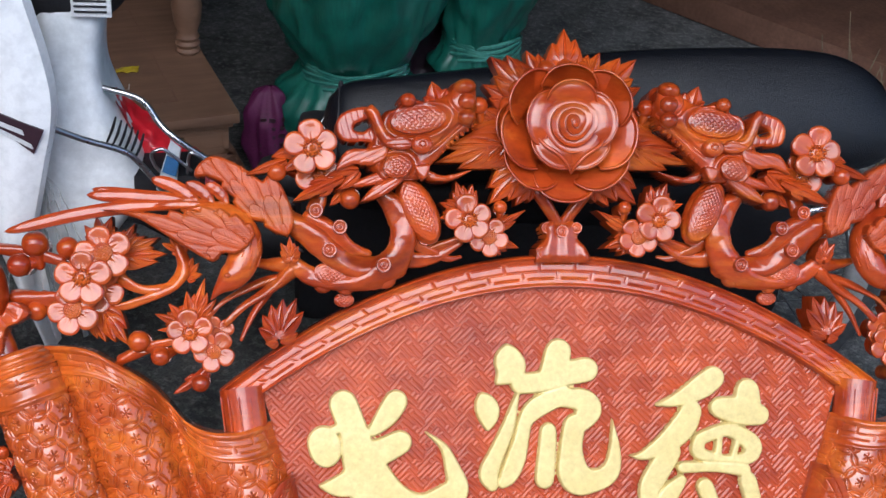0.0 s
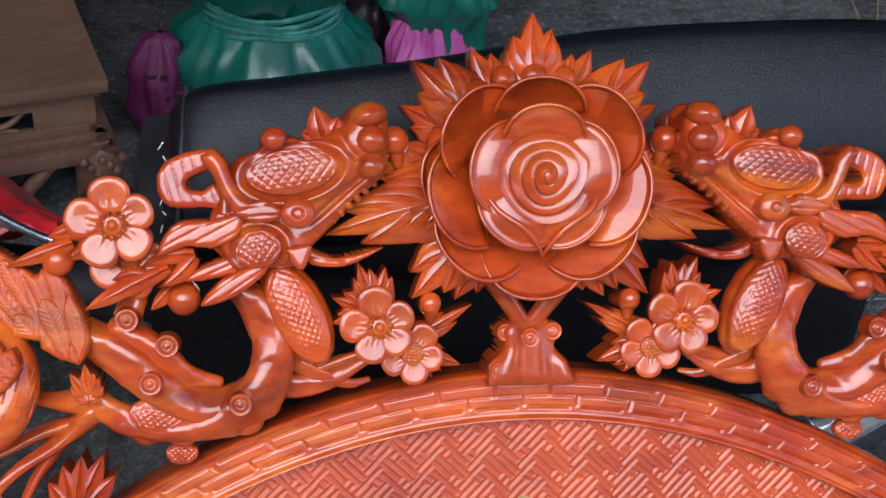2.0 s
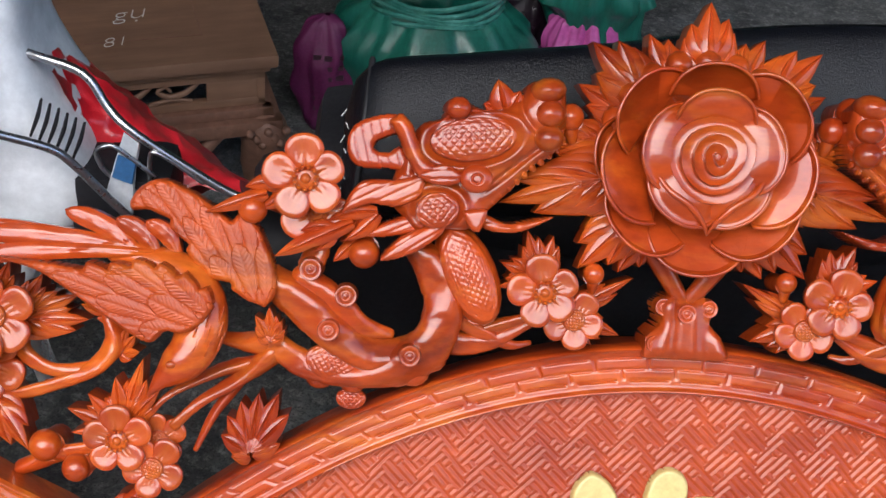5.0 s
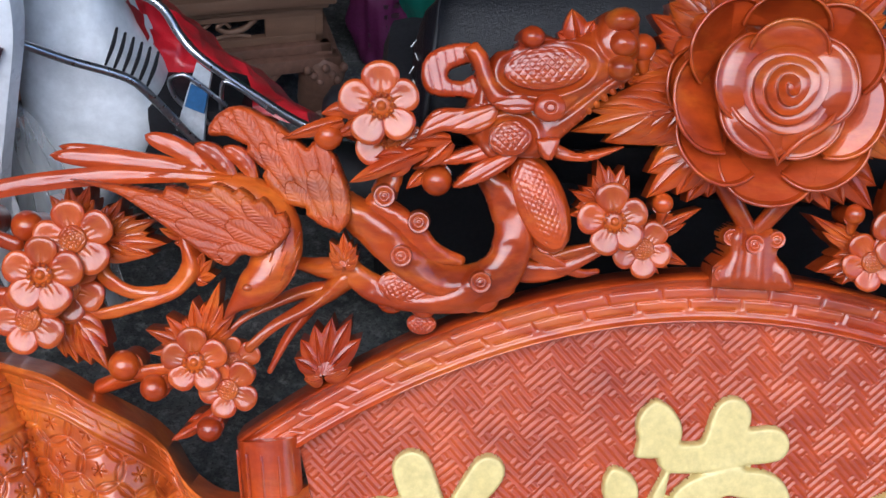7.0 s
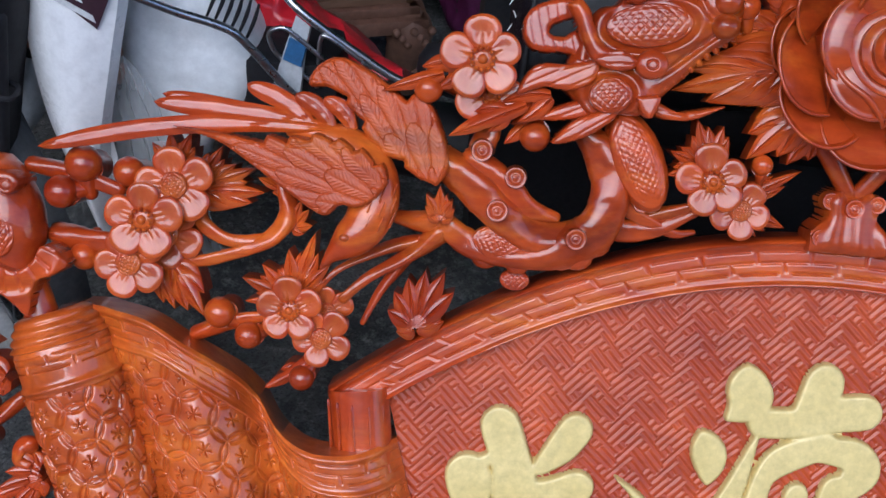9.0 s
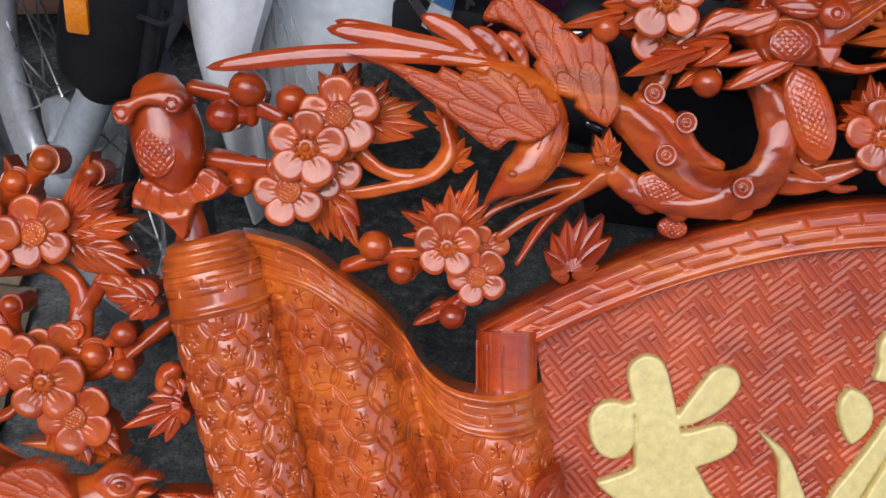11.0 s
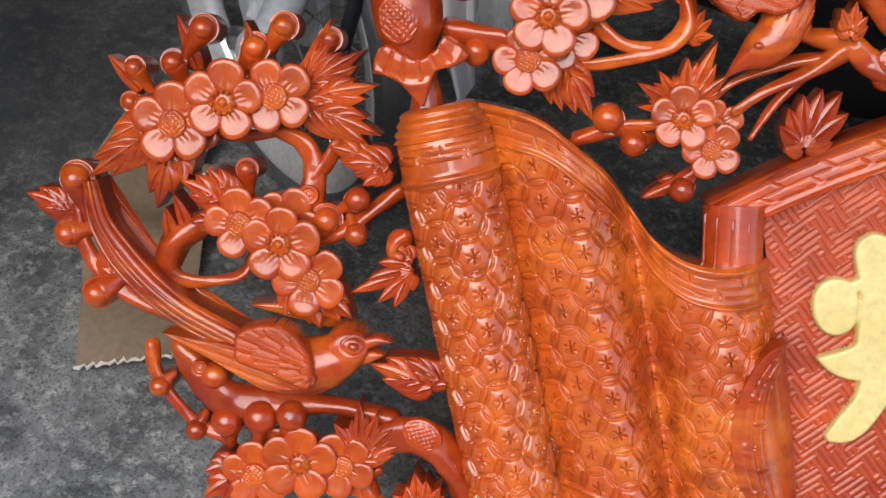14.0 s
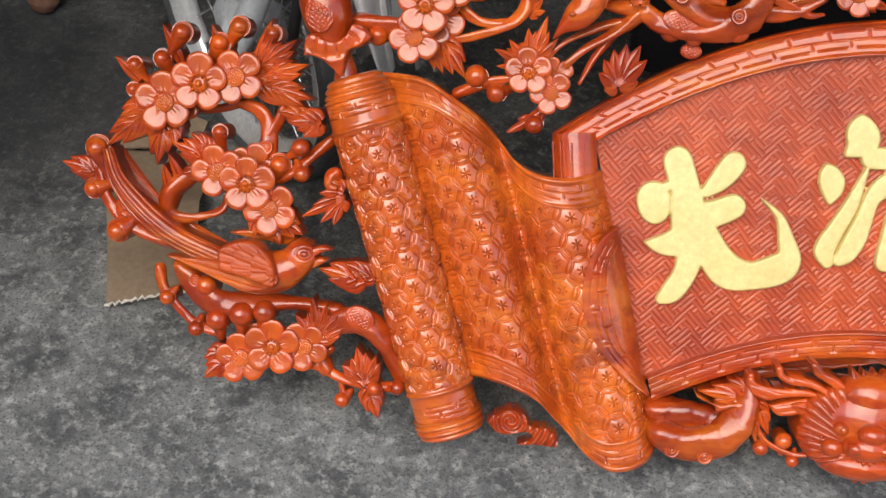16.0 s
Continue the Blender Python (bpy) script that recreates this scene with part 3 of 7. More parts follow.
brush("character_flow", [
    [(-0.074, 0.055, 0.002), (-0.071, 0.034, 0.020), (-0.068, 0.021, 0.019), (-0.088, 0.002, 0.003)], [(-0.110, -0.014, 0.004), (-0.103, -0.029, 0.016), (-0.100, -0.041, 0.015), (-0.101, -0.062, 0.003)],
    [(-0.059, -0.014, 0.004), (-0.073, -0.061, 0.010), (-0.089, -0.096, 0.012), (-0.100, -0.123, 0.014), (-0.095, -0.140, 0.009)],
    [(0.008, -0.014, 0.013), (-0.031, -0.032, 0.015), (-0.047, -0.050, 0.011), (-0.053, -0.073, 0.011), (-0.061, -0.102, 0.014), (-0.071, -0.125, 0.013), (-0.081, -0.138, 0.007)],
    [(0.000, 0.046, 0.019), (-0.004, 0.032, 0.018), (-0.012, 0.012, 0.016)], [(-0.055, 0.001, 0.015), (-0.024, 0.004, 0.015), (0.008, 0.014, 0.017), (0.040, 0.020, 0.018)],
    [(-0.004, -0.020, 0.011), (0.032, -0.022, 0.016), (0.044, -0.036, 0.018), (0.032, -0.054, 0.014)], [(-0.015, -0.064, 0.012), (-0.017, -0.094, 0.013), (-0.021, -0.133, 0.014)],
    [(0.022, -0.057, 0.016), (0.017, -0.094, 0.017), (0.023, -0.130, 0.023), (0.047, -0.136, 0.017), (0.072, -0.125, 0.014), (0.080, -0.095, 0.009), (0.077, -0.049, 0.001)]])
brush("character_virtue", [
    [(0.225, 0.007, 0.017), (0.204, -0.008, 0.017), (0.171, -0.024, 0.010), (0.142, -0.031, 0.003)], [(0.192, -0.040, 0.016), (0.179, -0.063, 0.019), (0.154, -0.085, 0.015), (0.121, -0.102, 0.007), (0.101, -0.102, 0.001)],
    [(0.162, -0.097, 0.015), (0.141, -0.128, 0.017), (0.129, -0.152, 0.015), (0.135, -0.195, 0.013)], [(0.275, -0.011, 0.017), (0.275, -0.035, 0.020)], [(0.233, -0.036, 0.015), (0.262, -0.041, 0.020), (0.292, -0.047, 0.016)],
    [(0.208, -0.078, 0.010), (0.245, -0.068, 0.010), (0.280, -0.087, 0.014), (0.277, -0.106, 0.011), (0.245, -0.109, 0.006), (0.203, -0.100, 0.010), (0.204, -0.080, 0.010)],
    [(0.234, -0.070, 0.005), (0.230, -0.105, 0.006)], [(0.262, -0.076, 0.005), (0.253, -0.105, 0.005)], [(0.178, -0.120, 0.009), (0.224, -0.120, 0.008), (0.270, -0.125, 0.010)],
    [(0.177, -0.137, 0.008), (0.157, -0.160, 0.014), (0.153, -0.180, 0.008)], [(0.211, -0.147, 0.013), (0.221, -0.170, 0.012), (0.240, -0.198, 0.011), (0.273, -0.193, 0.008), (0.286, -0.171, 0.003)], [(0.274, -0.139, 0.013), (0.282, -0.167, 0.012)]])


# ---- carved vocabulary: leaves, feathers, blossoms, berries ----
def blade(start, end, width, bow=0.0):
    """One pointed finger of a leaf, rounded across, with a cut down its middle."""
    b, t = np.array(start, float), np.array(end, float)
    d = t[:2] - b[:2]
    L = np.linalg.norm(d) + 1e-9
    d, nrm = d / L, np.array((-d[1], d[0])) / L
    k = np.linspace(0, 1, 13)[:, None]
    sd = np.array((-1, -0.8, -0.5, -0.22, -0.08, 0, 0.08, 0.22, 0.5, 0.8, 1.0))[None]
    a = np.abs(sd)
    w = 0.5 * width * np.clip(np.sin(np.pi * (0.20 + 0.80 * k ** 0.85)), 0, 1) ** 0.9
    off = w * sd + bow * L * np.sin(np.pi * k)
    hh = b[2] + (t[2] - b[2]) * k + 0.26 * width * (1 - a ** 2) * np.clip(1.3 - k, 0, 1) - 0.24 * width * groove(a, 0.24) * np.clip(1.2 - k, 0, 1)
    return np.stack([b[0] + d[0] * L * k + nrm[0] * off, b[1] + d[1] * L * k + nrm[1] * off, hh], -1)


def leaf_geo(base, tip, width, teeth=5, thick=0.036, lift=0.004, **kw):
    """A toothed leaf: a tip finger and pairs of fingers that leave the rib and point forward."""
    b, t = np.array(base, float), np.array(tip, float)
    d = t - b
    L = np.hypot(d[0], d[1]) + 1e-9
    nrm = np.array((-d[1], d[0], 0)) / L
    pairs = 0 if teeth <= 1 else 1 if teeth == 2 else 2 if teeth == 3 else 3 if teeth <= 5 else 4
    g = Geo()
    if pairs == 0:
        return g.solid(blade(b, t, 1.15 * width), (0, 0, -thick))
    wf = width * (0.70, 0.58, 0.50, 0.44)[pairs - 1]
    g.solid(blade(b + 0.25 * d, t, wf), (0, 0, -thick))
    for m in range(1, pairs + 1):
        f = m / pairs
        for sg in (-1, 1):
            st = b + d * (0.52 * (1 - f)) + nrm * (sg * 0.06 * width * f)
            en = b + d * (1 - 0.10 - 0.46 * f ** 1.2 - 0.04 * sg) + nrm * (sg * width * (0.20 + 0.34 * f))
            en[2] -= lift * f
            g.solid(blade(st, en, wf, 0.07 * sg), (0, 0, -thick + 0.001 * m))
    return g


def plate(outline, high, round_=0.012, carve=None, deep=0.03, step=0.0018, soft=True):
    """A carved relief of any outline: a rounded slab whose face carve(u, v) raises or cuts."""
    P = smooth_curve(list(outline) + [outline[0]], 14 * len(outline)) if soft else np.array(list(outline) + [outline[0]])
    lo, hi = P.min(0) - 4 * step, P.max(0) + 4 * step
    X, Y = np.meshgrid(np.arange(lo[0], hi[0], step), np.arange(lo[1], hi[1], step))
    D, inside = np.full(X.shape, 1.0), np.zeros(X.shape, bool)
    for a, b in zip(P[:-1], P[1:]):
        ab = b - a
        t = np.clip(((X - a[0]) * ab[0] + (Y - a[1]) * ab[1]) / (ab.dot(ab) + 1e-12), 0, 1)
        D = np.minimum(D, np.hypot(X - a[0] - t * ab[0], Y - a[1] - t * ab[1]))
        if abs(ab[1]) > 1e-12:
            inside ^= ((a[1] > Y) != (b[1] > Y)) & (X < a[0] + (Y - a[1]) * ab[0] / ab[1])
    D = np.where(inside, -D, D)
    gy, gx = np.gradient(D, step)
    n = np.hypot(gx, gy) + 1e-6
    out = D > 0
    X2, Y2 = np.where(out, X - D * gx / n, X), np.where(out, Y - D * gy / n, Y)
    r = np.clip(1 + D / round_, 0, 1)
    top = high(X2, Y2) if callable(high) else high + 0 * X
    H = top - round_ * 0.8 * (1 - np.sqrt(np.clip(1 - r ** 2, 0, 1))) + (carve(X2, Y2) * np.clip(-D / 0.003, 0, 1) if carve else 0)
    H = np.where(out, top - deep, H)
    keep = D < step * 0.9
    idx = -np.ones(D.shape, int)
    idx[keep] = np.arange(keep.sum())
    q = np.stack([idx[:-1, :-1], idx[:-1, 1:], idx[1:, 1:], idx[1:, :-1]], -1).reshape(-1, 4)
    q = q[(q >= 0).all(1)]
    return Geo().add(np.stack([X2[keep], Y2[keep], H[keep]], -1), [tuple(int(i) for i in f) for f in q])


def plumes(c, row, wide, lift=0.004, barb=0.0032):
    """Overlapping feathers fanned about the point c, each lifting to its tip, with fine cuts beside a quill."""
    def face(x, y):
        rho, th = np.hypot(x - c[0], y - c[1]), np.arctan2(y - c[1], x - c[0])
        best = np.zeros_like(rho)
        for shift in (0, 1):
            j = np.floor((rho / row + shift) / 2) * 2 - shift
            mid = np.maximum((j + 1) * row, row)
            cell = th * mid / wide + 0.5 * shift
            e = (cell - np.floor(cell) - 0.5) * 2
            f = (rho - j * row) / (2 * row)
            tipped = f < 1 - 0.22 * e * e
            cutl = np.sin(np.pi * (rho - 0.9 * np.abs(e) * wide) / barb) ** 2
            hgt = lift * (0.25 + 0.75 * f) * (1 - 0.30 * e * e) - 0.00045 * (1 - cutl) * (np.abs(e) > 0.1) - 0.0007 * groove(e, 0.16) - 0.0010 * groove(np.abs(e) - 1, 0.16)
            best = np.maximum(best, np.where(tipped, hgt, 0.0))
        return best
    return face


def scallop(curve, n, amp):
    """Rounded feather tips along an edge."""
    p = smooth_curve(curve, 12 * n)
    d = np.gradient(p, axis=0)
    nr = np.stack([-d[:, 1], d[:, 0]], -1) / np.linalg.norm(d, axis=1)[:, None]
    k = np.linspace(0, n, len(p)) % 1
    return [tuple(q) for q in p + nr * (amp * np.sqrt(np.clip(k, 0, 1)) * np.where(k > 0.85, (1 - k) / 0.15, 1))[:, None]]


def leaf(base, tip, width, teeth=5, parent=None, both=True, thick=0.036, name="leaf", **kw):
    return part(name, leaf_geo(base, tip, width, teeth, thick), WOOD, parent or plaque, both=both, sharp=42)


def feather_grid(base, tip, width, bend=0.0, barbs=16):
    b, t = np.array(base, float), np.array(tip, float)
    d = t[:2] - b[:2]
    L = np.linalg.norm(d)
    d = d / L
    nrm = np.array((-d[1], d[0]))
    k = np.linspace(0, 1, 46)
    w = 0.5 * width * np.minimum(1, 0.45 + 1.4 * k) * np.sqrt(np.clip(1 - np.clip((k - 0.72) / 0.28, 0, 1) ** 2.2, 0, 1))
    s = np.linspace(-1, 1, 9)
    off = w[:, None] * s[None] + bend * L * np.sin(np.pi * k)[:, None]
    A = L * k[:, None] - 0.25 * np.abs(s)[None] * w[:, None]
    barb = 0.5 + 0.5 * np.sin(2 * np.pi * (k[:, None] * barbs - np.abs(s)[None] * 1.2))
    hh = b[2] + (t[2] - b[2]) * k[:, None] + 0.16 * width * (1 - np.abs(s)[None] ** 2) - 0.020 * width * barb * (np.abs(s) > 0.05)[None] - 0.05 * width * groove(s, 0.15)[None]
    return np.stack([b[0] + d[0] * A + nrm[0] * off, b[1] + d[1] * A + nrm[1] * off, hh], -1)


def feather(base, tip, width, parent, bend=0.0, barbs=16, name="feather", thick=0.010, both=True):
    return part(name, Geo().solid(feather_grid(base, tip, width, bend, barbs), (0, 0, -thick)), WOOD, parent, both=both, sharp=40)


def limb(pts, name="branch", parent=None, both=True, n=12, knots=0.06, seed=1):
    if name == "root":
        pts = [(p[0], p[1], p[2] - 0.004, p[3] * 0.80) for p in pts]
        return part(name, Geo().tube(pts, n=36, steps=14, seed=seed, bark=0.11), WOOD, parent or plaque, both=both, sharp=40)
    return part(name, Geo().tube([(p[0], p[1], p[2], 0.92 * p[3]) for p in pts], n=18, steps=9, seed=seed, bark=0.14), WOOD, parent or plaque, both=both)


def hatch(x, y, pitch):
    """Crossed grooves, 0 to 1."""
    a, b = ((x + y) / pitch) % 1, ((x - y) / pitch) % 1
    return np.maximum(groove(a - 0.5, 0.2), groove(b - 0.5, 0.2))


def hatched_dome(c, r, turn=0, pitch=0.006, high=0.4, n=26, m=26, cut=0.0010, dome=0.5):
    """A shallow oval dome with a crossed pattern, facing out."""
    rad, ang = np.meshgrid(np.linspace(0.02, 1, m), np.linspace(0, 2 * np.pi, n * 2, endpoint=False), indexing="ij")
    x, y = rad * np.cos(ang) * r[0], rad * np.sin(ang) * r[1]
    ca, sa = math.cos(radians(turn)), math.sin(radians(turn))
    h = c[2] + min(r) * high * np.sqrt(np.clip(1 - rad ** 2 * 0.96, 0, 1)) - cut * hatch(x, y, pitch) * (rad < 0.9) - np.where(rad > 0.985, 0.006, 0.0)
    return np.stack([c[0] + x * ca - y * sa, c[1] + x * sa + y * ca, h], -1)


def petal_mesh(R):
    rad, ang = np.meshgrid(np.linspace(0, 1, 12), np.linspace(0, 2 * np.pi, 28, endpoint=False), indexing="ij")
    x = R * (0.59 + 0.42 * rad * np.cos(ang))
    y = R * 0.425 * rad * np.sin(ang) * (1 + 0.16 * np.cos(ang))
    h = R * (0.14 + 0.07 * (x / R - 0.2) + 0.035 * rad ** 2 - 0.06 * rad ** 8 - 0.030 * groove((y / R / 0.13 + 0.5) % 1 - 0.5, 0.3) * np.clip(1.9 - 3.2 * x / R, 0, 1))
    P = np.stack([x, y, h], -1)
    mid = np.array([0.60 * R, 0.0])
    ring = lambda f, dz: np.concatenate([mid + (P[-1, :, :2] - mid) * f, h[-1][:, None] - dz * R], -1)
    P = np.concatenate([P, ring(1.03, 0.035)[None], ring(1.01, 0.13)[None], ring(0.90, 0.36)[None]])
    return Geo().grid(P, True).mesh("petal", sharp=34)


def ccw(a):
    return Matrix.Rotation(-radians(a), 4, "Y")


PETALS, CENTRES = {}, {}


def blossom(u, v, h, R, turn=0.0, seeded=True, tip=(0, 0), both=True):
    """A five-petalled blossom with a beaded or a crosshatched heart. tip: lean in degrees."""
    R = R * 1.06
    key = round(R, 4)
    if key not in PETALS:
        PETALS[key] = petal_mesh(R)
        PETALS[key].materials.append(WOOD)
        a = Geo()
        a.grid(hatched_dome((0, 0, 0.20 * R), (0.36 * R, 0.36 * R), 0, 0.15 * R, 0.45, 24, 24, 0.032 * R), True)
        a.blob((0, 0, -0.05 * R), (0.42 * R, 0.42 * R, 0.2 * R))
        a.tube([(0, 0, 0.0, 0.42 * R), (0, 0, -0.040, 0.60 * R)], n=12, steps=2, flat=True)
        b = Geo().blob((0, 0, 0.20 * R), (0.13 * R, 0.13 * R, 0.12 * R), n=10, m=7)
        for k in range(11):
            t = 2 * math.pi * k / 11
            b.blob((0.27 * R * math.cos(t), 0.27 * R * math.sin(t), 0.26 * R), (0.065 * R, 0.065 * R, 0.09 * R), n=7, m=5)
        b.blob((0, 0, 0.06 * R), (0.37 * R, 0.37 * R, 0.15 * R))
        b.tube([(0, 0, 0.0, 0.42 * R), (0, 0, -0.040, 0.60 * R)], n=12, steps=2, flat=True)
        CENTRES[key] = (a.mesh("blossom"), b.mesh("blossom"))
        for m in CENTRES[key]:
            m.materials.append(WOOD)
    for sgn in (1, -1)[: 2 if both else 1]:
        lean = Matrix.Rotation(radians(tip[0]), 4, "X") @ Matrix.Rotation(radians(sgn * tip[1]), 4, "Z")
        ob = part("blossom", CENTRES[key][0 if seeded else 1], WOOD, plaque, where=Matrix.Translation((sgn * u, -h, v)) @ lean @ ccw(sgn * turn))
        for k in range(5):
            wob = 1 + 0.06 * math.sin(7 * k + 31 * u)
            part("petal", PETALS[key], WOOD, ob, where=ccw(72 * k + 90 + 4 * math.sin(5 * k + 17 * v)) @ Matrix.Scale(wob, 4))


def berry(u, v, h, r, ang=90, both=True):
    """A round berry; out in the wing it sits in the ringed end of a thick bud. ang: the way its tip points."""
    c, s = math.cos(radians(ang)), math.sin(radians(ang))
    budded = u < -0.80 and v > -0.20
    k = 0.76 if budded else 0.88
    ball = part("berry", Geo().blob((u, v, h), (k * r, k * r, k * r), n=18, m=13), WOOD, plaque, both=both)
    t0 = np.linspace(0, 2 * np.pi, 20)
    if budded:
        cup = Geo().tube([(u, v, h - 0.30 * r, 0.88 * r), (u, v, h - 0.45 * r, 0.98 * r), (u - 0.1 * r * c, v - 0.1 * r * s, h - 0.044, 0.95 * r)], n=18, steps=3, flat=True)
        cup.tube(np.stack([u + 0.84 * r * np.cos(t0), v + 0.84 * r * np.sin(t0), 0 * t0 + h - 0.28 * r, 0 * t0 + 0.06 * r], -1), n=7, steps=1)
        cup.tube([(u - 0.3 * r * c, v - 0.3 * r * s, h - 0.3 * r, 0.85 * r), (u - 1.3 * r * c, v - 1.3 * r * s, h - 0.6 * r, 0.55 * r), (u - 2.2 * r * c, v - 2.2 * r * s, h - 0.8 * r, 0.40 * r)], n=12, steps=4)
    else:
        cup = Geo().tube([(u - 0.2 * r * c, v - 0.2 * r * s, h - 0.2 * r, 0.84 * r), (u - 0.2 * r * c, v - 0.2 * r * s, h - 0.040, 0.80 * r)], n=16, steps=3, flat=True)
        cup.tube([(u - 0.5 * r * c, v - 0.5 * r * s, h - 0.3 * r, 0.60 * r), (u - 1.5 * r * c, v - 1.5 * r * s, h - 0.6 * r, 0.34 * r)], n=10, steps=3)
    part("cup", cup, WOOD, ball, both=both)


def knot(u, v, h, r, both=True):
    """A sawn twig stub with a ring cut in its face."""
    rad, ang = np.meshgrid(np.linspace(0, 1, 14), np.linspace(0, 2 * np.pi, 18, endpoint=False), indexing="ij")
    hh = h + r * (0.35 - 0.12 * groove(rad - 0.55, 0.12) - 0.10 * groove(rad - 0.2, 0.12) - 1.6 * np.clip((rad - 0.85) / 0.15, 0, 1) ** 2)
    part("knot", Geo().grid(np.stack([u + rad * r * np.cos(ang), v + rad * r * np.sin(ang), hh - 0.003], -1), True), WOOD, plaque, both=both)


def fan(base, tips, width, teeth=3, h=0.03, parent=None, lift=0.012):
    for k, t in enumerate(tips):
        leaf((*base, h), (*t, h + lift), width, teeth, parent, slant=0.7)


# ---- rose on its stem, at the crown ----
RC = (0.0, 0.355)
rad, ang = np.meshgrid(np.linspace(0.0, 1, 90), np.linspace(0, 2 * np.pi, 110, endpoint=False), indexing="ij")
Rb = 0.0440
coil = (rad * 5.2 - ang / (2 * np.pi) + 0.12 * np.sin(2 * ang + 5 * rad)) % 1
h = 0.112 - 0.020 * rad ** 1.6 + 0.0065 * (coil ** 1.5) * (rad > 0.06) * np.clip(1.15 - 0.3 * rad, 0, 1) - 0.035 * np.clip((rad - 0.93) / 0.07, 0, 1)
rr = Rb * rad * (1 + 0.03 * np.sin(3 * ang))
rose = part("rose", Geo().grid(np.stack([RC[0] + rr * np.cos(ang), RC[1] + rr * np.sin(ang), h], -1), True), WOOD, plaque, "open rose with coiled heart and cupped petals")


def rose_petal(mid, span, r0, r1, h0, h1, cup, lip=0.006, thick=0.004):
    a, b = np.meshgrid(np.linspace(-1, 1, 26), np.linspace(0, 1, 14))
    edge = (1 - np.abs(a) ** 2.6 * 0.42)
    r = r0 + (r1 - r0) * b * edge
    t = radians(mid) + radians(span) * a * (0.75 + 0.25 * b)
    h = h0 + (h1 - h0) * b ** 1.2 - cup * np.sin(np.pi * b ** 0.9) * (1 - 0.5 * a * a) + lip * np.clip((b - 0.85) / 0.15, 0, 1) * 0.6 - 0.012 * np.abs(a) ** 3 * b
    G = Geo().solid(np.stack([RC[0] + r * np.cos(t), RC[1] + r * np.sin(t), h], -1), (0, 0, -thick))
    e = np.stack([RC[0] + r[-1] * np.cos(t[-1]), RC[1] + r[-1] * np.sin(t[-1]), h[-1] - 0.0004, 0 * a[0] + 0.0017], -1)
    G.tube(e, n=8, steps=1)
    part("petal", G, WOOD, rose, sharp=60)


for mid, span, r1, hi_ in ((90, 48, 0.057, 0.108), (168, 52, 0.062, 0.100), (12, 52, 0.062, 0.100), (236, 48, 0.064, 0.094), (304, 48, 0.064, 0.090)):
    rose_petal(mid, span, 0.030, r1, 0.098, hi_, -0.004)
for mid, span, r1, hi_ in ((90, 36, 0.080, 0.096), (36, 36, 0.092, 0.094), (144, 36, 0.092, 0.096), (345, 38, 0.094, 0.088), (195, 38, 0.096, 0.090)):
    rose_petal(mid, span, 0.044, r1, 0.066, hi_, 0.014)
for mid, span, r1, hi_ in ((225, 34, 0.103, 0.078), (312, 34, 0.101, 0.078), (268, 34, 0.104, 0.074), (180, 26, 0.098, 0.070), (0, 26, 0.096, 0.070)):
    rose_petal(mid, span, 0.045, r1, 0.052, hi_, 0.012)
for sg in (-1, 1):
    part("petal_fold", Geo().tube([(sg * 0.052, 0.348, 0.092, 0.0012), (sg * 0.038, 0.326, 0.099, 0.0028), (sg * 0.018, 0.312, 0.101, 0.0030), (sg * 0.004, 0.296, 0.096, 0.0020), (0.0, 0.288, 0.090, 0.0010)], n=8), WOOD, rose)
for k in range(9):
    a = radians(20 + 17.5 * k)
    part("bead", Geo().blob((0.084 * math.cos(a), 0.355 + 0.084 * math.sin(a), 0.055), (0.013, 0.013, 0.012), n=10, m=7), WOOD, rose)

for tip, w, r0, teeth, hh in (((0.000, 0.492), 0.044, 0.062, 4, 0.058), ((-0.052, 0.462), 0.036, 0.060, 4, 0.052), ((-0.103, 0.452), 0.046, 0.058, 5, 0.056), ((-0.112, 0.415), 0.034, 0.066, 4, 0.045),
                              ((-0.178, 0.306), 0.046, 0.060, 6, 0.052), ((-0.142, 0.338), 0.036, 0.066, 5, 0.045), ((-0.150, 0.372), 0.026, 0.07, 5, 0.036), ((-0.104, 0.250), 0.044, 0.062, 5, 0.046), ((-0.066, 0.248), 0.036, 0.07, 4, 0.04)):
    d = Vector((tip[0], tip[1] - 0.355)).normalized()
    leaf((d.x * r0, 0.355 + d.y * r0, hh), (*tip, hh - 0.004), 1.2 * w, teeth, rose, both=abs(tip[0]) > 0.01, thick=0.03)

post = plate([(-0.037, 0.170), (-0.036, 0.190), (-0.024, 0.204), (-0.027, 0.220), (-0.013, 0.230), (0.0, 0.223), (0.013, 0.230), (0.027, 0.220), (0.024, 0.204), (0.036, 0.190), (0.037, 0.170)], 0.036, 0.012, lambda x, y: 0.002 * np.sin(220 * x * (1 + 6 * (y - 0.17))), 0.05)
post.tube([(-0.004, 0.225, 0.024, 0.008), (-0.018, 0.245, 0.030, 0.009), (-0.034, 0.268, 0.036, 0.010)], n=10)
post.tube([(0.004, 0.225, 0.024, 0.008), (0.018, 0.245, 0.030, 0.009), (0.034, 0.268, 0.036, 0.010)], n=10)
part("stem", post, WOOD, plaque)
knot(0.0, 0.213, 0.038, 0.010, both=False)
for k in ((0.027, 0.184), (0.021, 0.218)):
    knot(*k, 0.034, 0.009)

